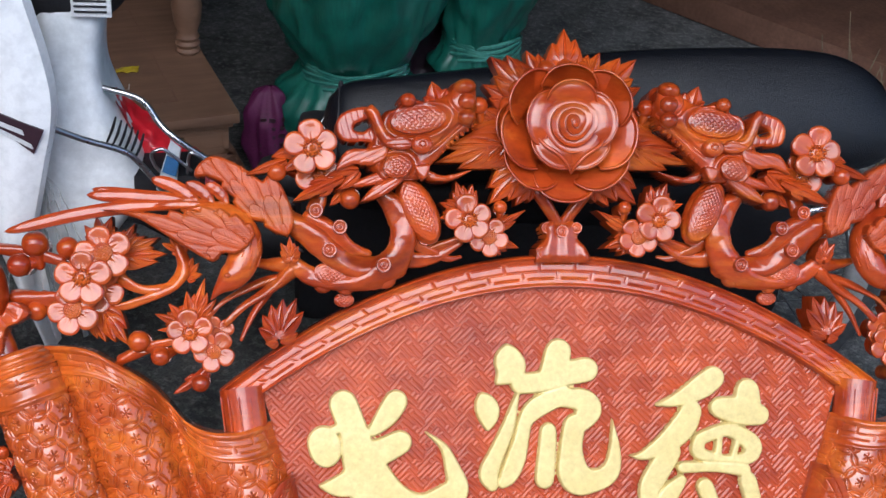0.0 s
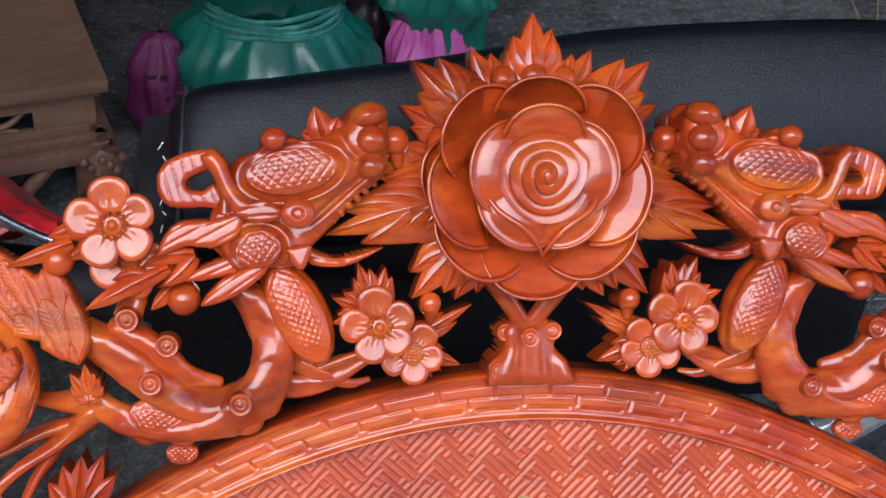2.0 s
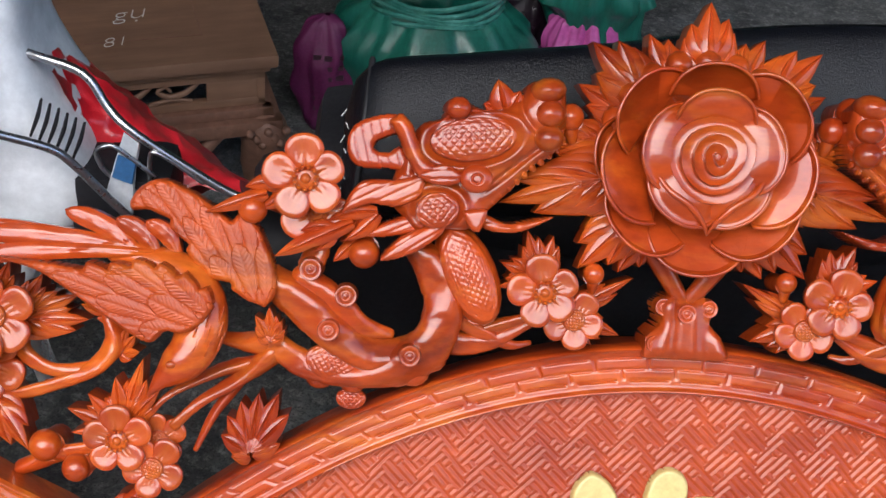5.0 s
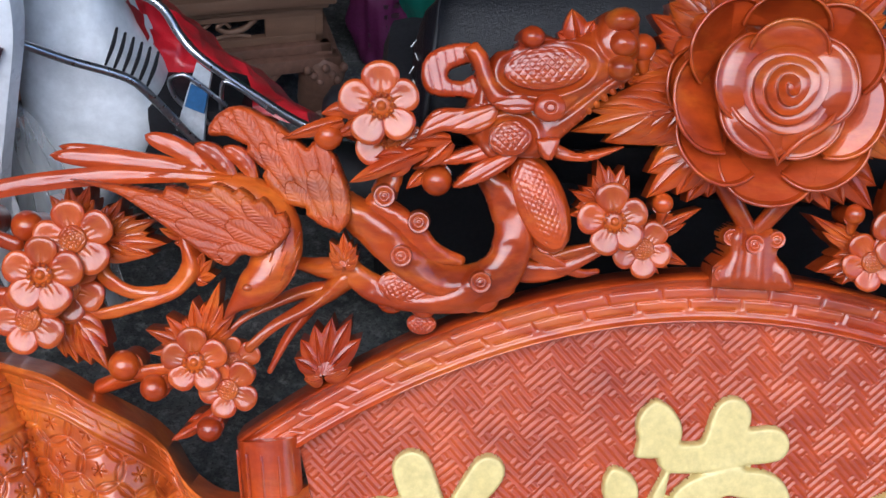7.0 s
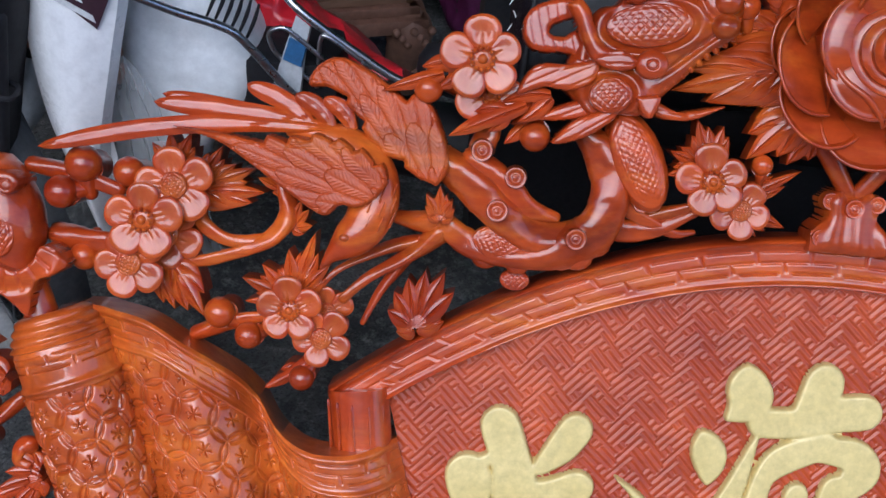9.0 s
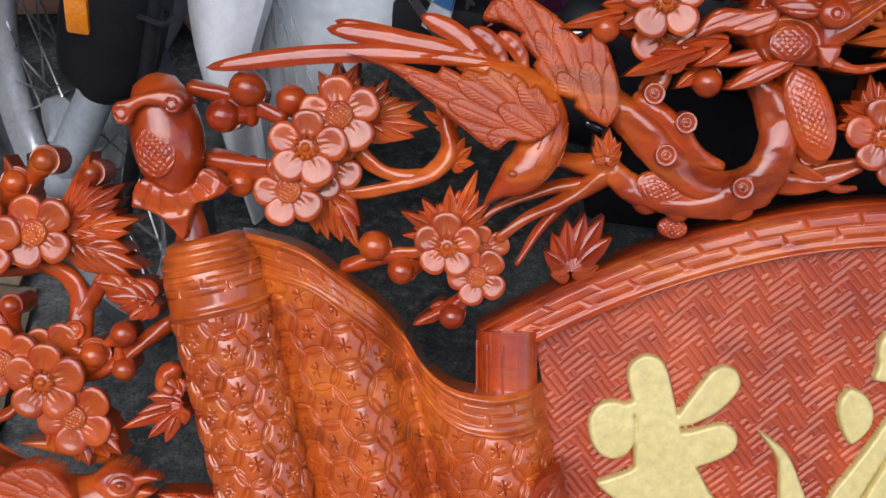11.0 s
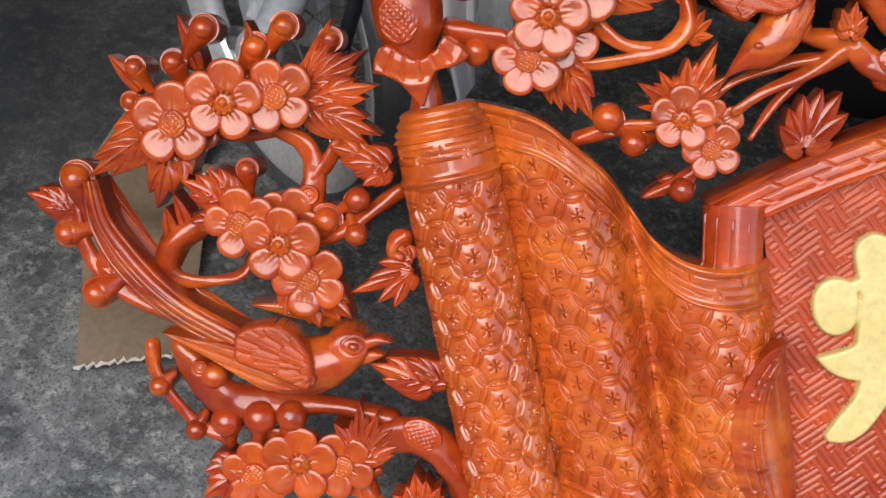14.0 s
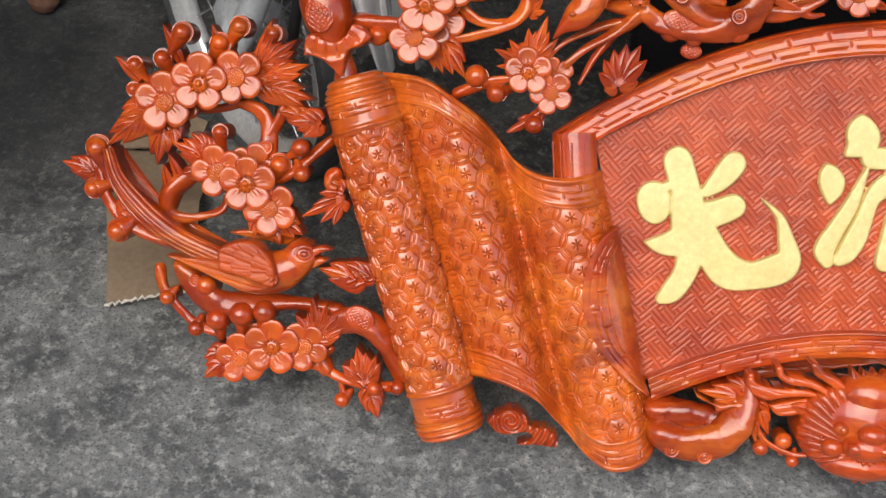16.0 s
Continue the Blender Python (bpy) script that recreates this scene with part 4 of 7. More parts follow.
# ---- twin dragon-headed roots beside the rose ----
DRAGON = [(-0.125, 0.402), (-0.124, 0.374), (-0.133, 0.352), (-0.152, 0.338), (-0.170, 0.316), (-0.189, 0.297), (-0.202, 0.282), (-0.221, 0.280), (-0.249, 0.277), (-0.262, 0.288), (-0.276, 0.304), (-0.272, 0.326), (-0.262, 0.350), (-0.251, 0.371), (-0.233, 0.378), (-0.229, 0.393), (-0.214, 0.394), (-0.193, 0.387), (-0.167, 0.397), (-0.158, 0.411), (-0.142, 0.416), (-0.129, 0.407)]


def hide(x, y):
    """A rimmed cheek, folds behind the jaw, wrinkles of the muzzle and a cut along the lip."""
    ca, sa = math.cos(0.14), math.sin(0.14)
    du, dv = (x + 0.205) * ca + (y - 0.360) * sa, -(x + 0.205) * sa + (y - 0.360) * ca
    oval = np.hypot(du / 0.043, dv / 0.024)
    rim = 0.0045 * np.exp(-((oval - 1.06) / 0.13) ** 2) - 0.004 * np.clip(1.0 - oval, 0, 1)
    low = np.hypot((x + 0.233) / 0.023, (y - 0.297) / 0.019)
    rim = rim + 0.004 * np.exp(-((low - 1.1) / 0.18) ** 2)
    r = np.hypot(x + 0.201, y - 0.326)
    folds = 0.0016 * np.sin(r * 420 + 2.5 * np.arctan2(y - 0.326, x + 0.201)) * np.clip((r - 0.022) / 0.02, 0, 1) * (x < -0.19) * (oval > 1.2) * (low > 1.25)
    lip = -0.007 * np.exp(-((y - 0.340 - 0.85 * (x + 0.165)) / 0.0035) ** 2) * np.clip((x + 0.196) / 0.02, 0, 1)
    snout = 0.007 * np.exp(-((x + 0.146) ** 2 + (y - 0.385) ** 2) / 0.0008) - 0.003 * np.exp(-((np.hypot(x + 0.140, y - 0.392) - 0.024) / 0.0025) ** 2)
    return rim + folds + lip + snout


def lock(outline, high, parent, name="mane_lock", cuts=3):
    """A flat pointed lock of carved hair with cuts running along it."""
    p = np.array(outline)
    d = p[len(p) // 2] - p[0]
    L = np.hypot(*d)
    nr = (-d[1] / L, d[0] / L)
    return part(name, plate(outline, high, 0.006, lambda x, y: -0.0009 * groove((((x - p[0, 0]) * nr[0] + (y - p[0, 1]) * nr[1]) / 0.0085) % 1 - 0.5, 0.15), 0.045, 0.0012), WOOD, parent, both=True, sharp=45)


dragon = part("dragon_head", plate(DRAGON, lambda x, y: 0.074 + 0.05 * (x + 0.2), 0.016, hide, 0.06, 0.0013), WOOD, plaque, "stylised dragon head carved as a gnarled root", both=True, sharp=60)
lock([(-0.250, 0.322), (-0.272, 0.330), (-0.306, 0.332), (-0.315, 0.353), (-0.304, 0.371), (-0.274, 0.379), (-0.262, 0.366), (-0.276, 0.360), (-0.288, 0.354), (-0.289, 0.347), (-0.278, 0.345), (-0.266, 0.350)], 0.066, dragon)
lock([(-0.242, 0.330), (-0.270, 0.322), (-0.301, 0.318), (-0.316, 0.291), (-0.292, 0.299), (-0.268, 0.298), (-0.248, 0.308)], 0.078, dragon)
lock([(-0.240, 0.296), (-0.262, 0.290), (-0.284, 0.281), (-0.296, 0.270), (-0.268, 0.272), (-0.244, 0.280)], 0.066, dragon)
lock([(-0.222, 0.290), (-0.248, 0.280), (-0.266, 0.270), (-0.281, 0.250), (-0.252, 0.258), (-0.228, 0.276)], 0.076, dragon)
lock([(-0.212, 0.330), (-0.230, 0.338), (-0.252, 0.327), (-0.234, 0.318), (-0.216, 0.321)], 0.090, dragon, "brow_ridge")
lock([(-0.195, 0.300), (-0.184, 0.293), (-0.166, 0.288), (-0.128, 0.296), (-0.160, 0.280), (-0.190, 0.282)], 0.060, dragon, "whisker")
part("horn", plate([(-0.279, 0.372), (-0.268, 0.379), (-0.258, 0.370), (-0.253, 0.358), (-0.246, 0.344), (-0.232, 0.332), (-0.250, 0.324), (-0.263, 0.342), (-0.270, 0.358)], 0.090, 0.010, None, 0.06, 0.0014), WOOD, dragon, "blunt carved horn", both=True, sharp=60)
for k in range(9):
    part("tooth", Geo().blob((-0.186 + 0.0068 * k, 0.308 + 0.0060 * k, 0.066), (0.0036, 0.0048, 0.006), 40, 8, 6), WOOD, dragon, both=True)
part("fang", plate([(-0.212, 0.298), (-0.190, 0.300), (-0.196, 0.280), (-0.206, 0.284)], 0.086, 0.005, None, 0.03, 0.0012), WOOD, dragon, both=True)
rad, ang = np.meshgrid(np.linspace(0, 1, 22), np.linspace(0, 2 * np.pi, 32, endpoint=False), indexing="ij")
hh = 0.088 + 0.007 * np.sqrt(np.clip(1 - rad ** 2, 0, 1)) - 0.0022 * groove(rad - 0.30, 0.10) - 0.022 * (rad > 0.99)
part("eye", Geo().grid(np.stack([-0.201 + 0.0145 * rad * np.cos(ang), 0.326 + 0.0130 * rad * np.sin(ang), hh], -1), True), WOOD, dragon, both=True)
part("scale_patch", Geo().grid(hatched_dome((-0.205, 0.360, 0.078), (0.038, 0.019), 8, 0.0085, 0.26, 40, 40, 0.0008), True), WOOD, dragon, both=True)
part("scale_patch", Geo().grid(hatched_dome((-0.233, 0.297, 0.078), (0.019, 0.016), 10, 0.0075, 0.32, 30, 30, 0.0008), True), WOOD, dragon, both=True)
part("nostril", Geo().blob((-0.140, 0.364, 0.080), (0.013, 0.012, 0.012)), WOOD, dragon, both=True)
part("nostril", Geo().blob((-0.142, 0.405, 0.074), (0.016, 0.012, 0.018), 10).blob((-0.140, 0.385, 0.082), (0.013, 0.012, 0.011)), WOOD, dragon, both=True)
part("brow", Geo().blob((-0.219, 0.386, 0.078), (0.011, 0.010, 0.010)), WOOD, dragon, both=True)
for b, t, w, n_ in (((-0.178, 0.386, 0.066), (-0.186, 0.413, 0.070), 0.020, 1), ((-0.172, 0.388, 0.066), (-0.166, 0.404, 0.070), 0.016, 1), ((-0.168, 0.388, 0.066), (-0.152, 0.401, 0.070), 0.014, 1), ((-0.184, 0.388, 0.062), (-0.197, 0.392, 0.066), 0.012, 1)):
    leaf(b, t, w, n_, dragon, name="forehead_leaf", thick=0.02)

# thick root curving under each dragon
limb([(-0.250, 0.262, 0.045, 0.014), (-0.232, 0.244, 0.042, 0.020), (-0.222, 0.212, 0.040, 0.023), (-0.232, 0.176, 0.036, 0.026), (-0.262, 0.155, 0.032, 0.026), (-0.300, 0.146, 0.030, 0.021), (-0.338, 0.148, 0.030, 0.017), (-0.362, 0.162, 0.034, 0.014), (-0.376, 0.178, 0.036, 0.012)], "root", n=24, knots=0.16)
limb([(-0.378, 0.228, 0.045, 0.018), (-0.350, 0.210, 0.045, 0.021), (-0.322, 0.184, 0.042, 0.022), (-0.288, 0.164, 0.038, 0.020), (-0.252, 0.164, 0.036, 0.016)], "root", n=22, knots=0.16)
limb([(-0.350, 0.232, 0.046, 0.014), (-0.320, 0.212, 0.046, 0.016), (-0.296, 0.190, 0.042, 0.013), (-0.268, 0.182, 0.036, 0.006)], "root", n=18, knots=0.14)
limb([(-0.222, 0.185, 0.018, 0.020), (-0.205, 0.175, 0.018, 0.014), (-0.175, 0.178, 0.022, 0.010), (-0.142, 0.198, 0.030, 0.007)], "root")
limb([(-0.205, 0.20, 0.026, 0.012), (-0.192, 0.190, 0.026, 0.009), (-0.160, 0.176, 0.024, 0.006), (-0.140, 0.178, 0.022, 0.003)], "root")
for k in ((-0.341, 0.239, 0.060), (-0.309, 0.217, 0.060), (-0.323, 0.186, 0.062), (-0.250, 0.166, 0.058), (-0.191, 0.203, 0.036)):
    knot(*k, 0.011)
for u, v, r in ((-0.232, 0.150, 0.013), (-0.246, 0.136, 0.012), (-0.268, 0.132, 0.010), (-0.330, 0.128, 0.010), (-0.30, 0.124, 0.009)):
    part("root_burr", Geo().blob((u, v + 0.011, 0.026), (1.3 * r, 1.1 * r, r)), WOOD, plaque, both=True)
part("scale_pod", Geo().grid(hatched_dome((-0.201, 0.240, 0.050), (0.0215, 0.046), 26, 0.0066, 0.55, 40, 34), True).blob((-0.201, 0.240, 0.036), (0.026, 0.050, 0.022), 26, 18, 11), WOOD, plaque, both=True)
part("scale_pod", Geo().grid(hatched_dome((-0.318, 0.154, 0.038), (0.026, 0.016), -12, 0.006, 0.4), True), WOOD, plaque, both=True)
part("scale_pod", Geo().grid(hatched_dome((-0.301, 0.119, 0.018), (0.014, 0.010), 0, 0.006, 0.5), True), WOOD, plaque, both=True)

# blossoms and leaves beneath the rose
blossom(-0.133, 0.228, 0.050, 0.031, 12, False)
blossom(-0.105, 0.204, 0.044, 0.027, 40, True)
for t, w in (((-0.150, 0.282), 0.026), ((-0.126, 0.278), 0.024), ((-0.172, 0.252), 0.024), ((-0.174, 0.230), 0.020)):
    leaf((-0.134, 0.238, 0.034), (*t, 0.040), w, 4)
for t, w in (((-0.050, 0.243), 0.018), ((-0.060, 0.190), 0.026), ((-0.075, 0.220), 0.018), ((-0.085, 0.180), 0.02)):
    leaf((-0.112, 0.208, 0.030), (*t, 0.030), w, 3)
berry(-0.088, 0.246, 0.040, 0.011)
limb([(-0.19, 0.188, 0.02, 0.007), (-0.15, 0.200, 0.026, 0.006), (-0.118, 0.212, 0.032, 0.005)])
berry(-0.137, 0.402, 0.038, 0.016, 120)
berry(-0.118, 0.385, 0.046, 0.014, 100)

# star flower at the dragon's back, sharp leaves and bud
blossom(-0.347, 0.319, 0.088, 0.034, 8, False)
blossom(-0.338, 0.290, 0.060, 0.030, 50, False)
for b, t, w in (((-0.362, 0.310, 0.075), (-0.434, 0.285, 0.07), 0.020), ((-0.366, 0.318, 0.072), (-0.400, 0.309, 0.07), 0.022), ((-0.322, 0.276, 0.070), (-0.372, 0.250, 0.075), 0.020), ((-0.284, 0.292, 0.066), (-0.368, 0.252, 0.078), 0.020), ((-0.300, 0.292, 0.060), (-0.340, 0.262, 0.062), 0.020), ((-0.300, 0.268, 0.05), (-0.322, 0.246, 0.05), 0.018)):
    leaf(b, t, w, 2, veins=0.03)
berry(-0.393, 0.290, 0.066, 0.015, -100)
berry(-0.295, 0.255, 0.050, 0.016, -90)
limb([(-0.345, 0.30, 0.04, 0.012), (-0.335, 0.265, 0.036, 0.011), (-0.342, 0.24, 0.034, 0.014)])
limb([(-0.30, 0.29, 0.03, 0.012), (-0.35, 0.29, 0.03, 0.012), (-0.40, 0.30, 0.05, 0.006)])

# ---- the swooping bird ----
bird = part("bird", Geo().tube([(-0.478, 0.121, 0.060, 0.0015), (-0.468, 0.134, 0.062, 0.0075), (-0.454, 0.148, 0.060, 0.0175), (-0.441, 0.164, 0.058, 0.0205), (-0.434, 0.188, 0.054, 0.0225), (-0.440, 0.212, 0.050, 0.0225), (-0.460, 0.231, 0.048, 0.0185), (-0.490, 0.241, 0.046, 0.012), (-0.515, 0.243, 0.044, 0.008)], n=40, steps=16, bark=0.02), WOOD, plaque, "long-tailed bird with spread wings diving to the blossoms", both=True)
part("eye", Geo().blob((-0.457, 0.152, 0.077), (0.0048, 0.0036, 0.003)), WOOD, bird, both=True)
for k in range(12):
    u, v = -0.448 + 0.030 * (k % 4) / 3, 0.160 + 0.026 * (k // 4) / 2 + 0.004 * (k % 2)
    hz = 0.0775 - 0.0035 * abs(k % 4 - 1.2) ** 1.5
    part("plumage", Geo().tube([(u, v, hz, 0.0012), (u + 0.004, v + 0.013, hz - 0.001, 0.0007)], n=5), WOOD, bird, both=True)
upper = scallop([(-0.422, 0.202), (-0.434, 0.218), (-0.459, 0.231), (-0.485, 0.236), (-0.510, 0.232), (-0.535, 0.231)], 6, -0.008)
lower = [tuple(p) for p in smooth_curve([(-0.572, 0.236), (-0.622, 0.239), (-0.600, 0.234), (-0.572, 0.226), (-0.534, 0.203), (-0.512, 0.189), (-0.477, 0.170), (-0.463, 0.181), (-0.447, 0.180), (-0.430, 0.190)], 50)]
part("wing", plate(upper + lower, lambda x, y: 0.086 - 0.10 * np.clip(-0.45 - x, 0, 1) + 0.05 * (y - 0.2), 0.004, plumes((-0.400, 0.176), 0.042, 0.0135, 0.0032, 0.0046), 0.030, 0.0010, False), WOOD_CUT, bird, "broad carved wing with engraved feathers", both=True, sharp=28)
inner = scallop([(-0.390, 0.207), (-0.410, 0.224), (-0.436, 0.236), (-0.450, 0.258), (-0.466, 0.276)], 4, 0.006)
outer = [tuple(p) for p in smooth_curve([(-0.486, 0.284), (-0.500, 0.283), (-0.502, 0.291), (-0.492, 0.305), (-0.474, 0.312), (-0.447, 0.302), (-0.428, 0.290), (-0.412, 0.278)], 40)] + [(-0.403, 0.289)] + [tuple(p) for p in smooth_curve([(-0.392, 0.280), (-0.384, 0.268), (-0.372, 0.240), (-0.370, 0.217), (-0.379, 0.203)], 26)]
part("wing", plate(inner + outer, lambda x, y: 0.058 + 0.10 * (x + 0.45), 0.006, plumes((-0.376, 0.180), 0.042, 0.0125, 0.0032, 0.0046), 0.030, 0.0010, False), WOOD_CUT, bird, "raised far wing with engraved feathers", both=True, sharp=28)
for b, t, w, bend in (((-0.478, 0.246, 0.056), (-0.744, 0.209, 0.056), 0.017, -0.045), ((-0.480, 0.247, 0.052), (-0.640, 0.258, 0.056), 0.018, -0.02), ((-0.480, 0.249, 0.048), (-0.634, 0.266, 0.050), 0.014, 0.0), ((-0.490, 0.242, 0.052), (-0.557, 0.281, 0.054), 0.018, -0.08), ((-0.476, 0.246, 0.052), (-0.512, 0.276, 0.056), 0.017, -0.10), ((-0.458, 0.247, 0.052), (-0.486, 0.275, 0.056), 0.016, -0.10)):
    feather(b, t, w, bird, bend, 4, "tail_feather", 0.014)
for t in ((-0.376, 0.204), (-0.364, 0.192), (-0.388, 0.196)):
    leaf((-0.374, 0.172, 0.048), (*t, 0.056), 0.016, 3)

# twigs, fan leaf and blossoms below the bird
limb([(-0.372, 0.160, 0.03, 0.011), (-0.40, 0.135, 0.026, 0.008), (-0.435, 0.112, 0.024, 0.006), (-0.460, 0.088, 0.024, 0.005)])
limb([(-0.384, 0.150, 0.024, 0.008), (-0.42, 0.140, 0.022, 0.007), (-0.462, 0.118, 0.026, 0.004), (-0.48, 0.10, 0.026, 0.003)])
limb([(-0.400, 0.135, 0.020, 0.006), (-0.424, 0.100, 0.018, 0.005), (-0.440, 0.066, 0.018, 0.003)])
limb([(-0.38, 0.168, 0.03, 0.012), (-0.41, 0.168, 0.02, 0.008), (-0.44, 0.175, 0.014, 0.004)])
fan((-0.390, 0.066), [(-0.417, 0.082), (-0.412, 0.100), (-0.400, 0.114), (-0.384, 0.122), (-0.366, 0.122), (-0.356, 0.104)], 0.026, 2, 0.020, lift=0.006)
blossom(-0.507, 0.076, 0.038, 0.030, 5, False)
blossom(-0.476, 0.051, 0.032, 0.027, 30, True)
blossom(-0.474, 0.074, 0.018, 0.024, 10, True)
for t, w in (((-0.554, 0.102), 0.022), ((-0.536, 0.116), 0.022), ((-0.512, 0.132), 0.024), ((-0.488, 0.150), 0.022), ((-0.472, 0.122), 0.020), ((-0.55, 0.08), 0.016)):
    leaf((-0.506, 0.082, 0.022), (*t, 0.034), w, 3)
berry(-0.575, 0.065, 0.022, 0.017, 150)
berry(-0.547, 0.045, 0.020, 0.015, 200)
berry(-0.494, 0.008, 0.018, 0.014, 240)
limb([(-0.600, 0.040, 0.008, 0.008), (-0.565, 0.056, 0.014, 0.008), (-0.528, 0.066, 0.018, 0.006)])
limb([(-0.470, 0.045, 0.018, 0.007), (-0.492, 0.022, 0.014, 0.006), (-0.526, -0.004, 0.012, 0.003)])
leaf((-0.496, 0.014, 0.010), (-0.530, -0.006, 0.014), 0.016, 2)

# blossom chain by the scroll head
blossom(-0.620, 0.183, 0.040, 0.034, 15, True)
blossom(-0.646, 0.150, 0.048, 0.034, 0, False)
blossom(-0.658, 0.108, 0.040, 0.032, 25, True)
blossom(-0.628, 0.135, 0.020, 0.030, 40, True)
for t, w in (((-0.646, 0.220), 0.022), ((-0.630, 0.232), 0.022), ((-0.610, 0.232), 0.022)):
    leaf((-0.626, 0.192, 0.020), (*t, 0.030), w, 3)
for t, w in (((-0.548, 0.204), 0.030), ((-0.538, 0.182), 0.032), ((-0.580, 0.222), 0.026)):
    leaf((-0.606, 0.178, 0.022), (*t, 0.030), w, 5)
leaf((-0.630, 0.118, 0.020), (-0.588, 0.060, 0.026), 0.036, 5)
leaf((-0.640, 0.108, 0.020), (-0.618, 0.064, 0.020), 0.026, 4)
for a in ((-0.709, 0.195, 0.030, 0.020, 100), (-0.729, 0.167, 0.030, 0.018, 190), (-0.708, 0.107, 0.016, 0.016, 250), (-0.668, 0.190, 0.022, 0.017, 120)):
    berry(*a)
limb([(-0.762, 0.190, 0.020, 0.008), (-0.719, 0.184, 0.020, 0.009), (-0.675, 0.172, 0.024, 0.008)])
limb([(-0.738, 0.125, 0.010, 0.012), (-0.700, 0.122, 0.016, 0.012), (-0.668, 0.122, 0.020, 0.010)])
limb([(-0.630, 0.112, 0.014, 0.004), (-0.598, 0.112, 0.018, 0.006), (-0.560, 0.124, 0.020, 0.007), (-0.530, 0.140, 0.022, 0.009), (-0.516, 0.162, 0.022, 0.010), (-0.524, 0.192, 0.022, 0.008)])
limb([(-0.604, 0.170, 0.016, 0.008), (-0.596, 0.148, 0.018, 0.008), (-0.570, 0.134, 0.020, 0.007), (-0.535, 0.138, 0.020, 0.006)])
limb([(-0.575, 0.122, 0.020, 0.004), (-0.588, 0.108, 0.018, 0.001)])
fan((-0.520, 0.185), [(-0.545, 0.196), (-0.535, 0.206), (-0.520, 0.206)], 0.014, 2, 0.022)
fan((-0.512, 0.150), [(-0.496, 0.170), (-0.492, 0.155), (-0.504, 0.178)], 0.013, 2, 0.018)

# ---- scroll finial ----
fin = part("finial", Geo().tube([(-0.792, 0.178, 0.026, 0.027), (-0.787, 0.165, 0.026, 0.031), (-0.779, 0.142, 0.026, 0.034), (-0.772, 0.118, 0.026, 0.031), (-0.766, 0.098, 0.026, 0.022), (-0.756, 0.078, 0.022, 0.015), (-0.748, 0.060, 0.020, 0.0145), (-0.744, 0.036, 0.018, 0.019)], n=32, steps=8), WOOD, plaque, "knob finial with cloud head and petal collar", both=True)
part("oval_patch", Geo().grid(hatched_dome((-0.781, 0.128, 0.054), (0.019, 0.025), 14, 0.0072, 0.40, 30, 30, 0.0014), True), WOOD, fin, both=True)
part("cloud_head", plate([(-0.824, 0.158), (-0.821, 0.167), (-0.810, 0.172), (-0.798, 0.179), (-0.780, 0.185), (-0.764, 0.184), (-0.757, 0.176), (-0.762, 0.166), (-0.772, 0.163), (-0.780, 0.169), (-0.794, 0.168), (-0.803, 0.160), (-0.806, 0.150), (-0.816, 0.148)], 0.066, 0.006, lambda x, y: -0.0018 * groove(np.hypot(x + 0.814, y - 0.158) - 0.0055, 0.0012) - 0.0018 * groove(np.hypot(x + 0.769, y - 0.172) - 0.0050, 0.0012), 0.05, 0.0011), WOOD, fin, "cloud scroll with curled ends", both=True, sharp=50)
part("collar", plate([(-0.799, 0.074), (-0.797, 0.094), (-0.788, 0.102), (-0.770, 0.096), (-0.757, 0.094), (-0.744, 0.104), (-0.737, 0.118), (-0.724, 0.116), (-0.712, 0.103), (-0.725, 0.091), (-0.739, 0.085), (-0.743, 0.071), (-0.748, 0.050), (-0.761, 0.060), (-0.773, 0.069), (-0.786, 0.073)], lambda x, y: 0.060 - 0.20 * np.clip(np.hypot(x + 0.768, y - 0.118) - 0.03, 0, 1), 0.004, lambda x, y: -0.0022 * groove(((np.arctan2(y - 0.135, x + 0.772)) * 3.6) % 1 - 0.5, 0.16) * (np.hypot(x + 0.768, y - 0.118) < 0.046) + 0.0022 * np.exp(-((np.hypot(x + 0.768, y - 0.118) - 0.050) / 0.004) ** 2), 0.045, 0.0011), WOOD, fin, "flared petal collar", both=True, sharp=50)

# ---- outer wing of blossoms ----
for a in ((-0.980, -0.002, 0.046, 0.036, 10, True), (-0.934, 0.026, 0.050, 0.037, 0, False), (-0.888, 0.038, 0.042, 0.035, 25, True), (-0.955, 0.010, 0.024, 0.032, 40, True), (-0.908, 0.040, 0.024, 0.032, 10, True),
          (-0.906, -0.088, 0.042, 0.034, 20, True), (-0.865, -0.100, 0.047, 0.036, 5, False), (-0.833, -0.131, 0.042, 0.033, 30, True), (-0.866, -0.082, 0.024, 0.032, 50, True),
          (-0.862, -0.340, 0.028, 0.034, 15, True), (-0.819, -0.319, 0.034, 0.035, 0, False), (-0.776, -0.316, 0.028, 0.031, 35, True), (-0.842, -0.322, 0.016, 0.030, 20, True)):
    blossom(*a)
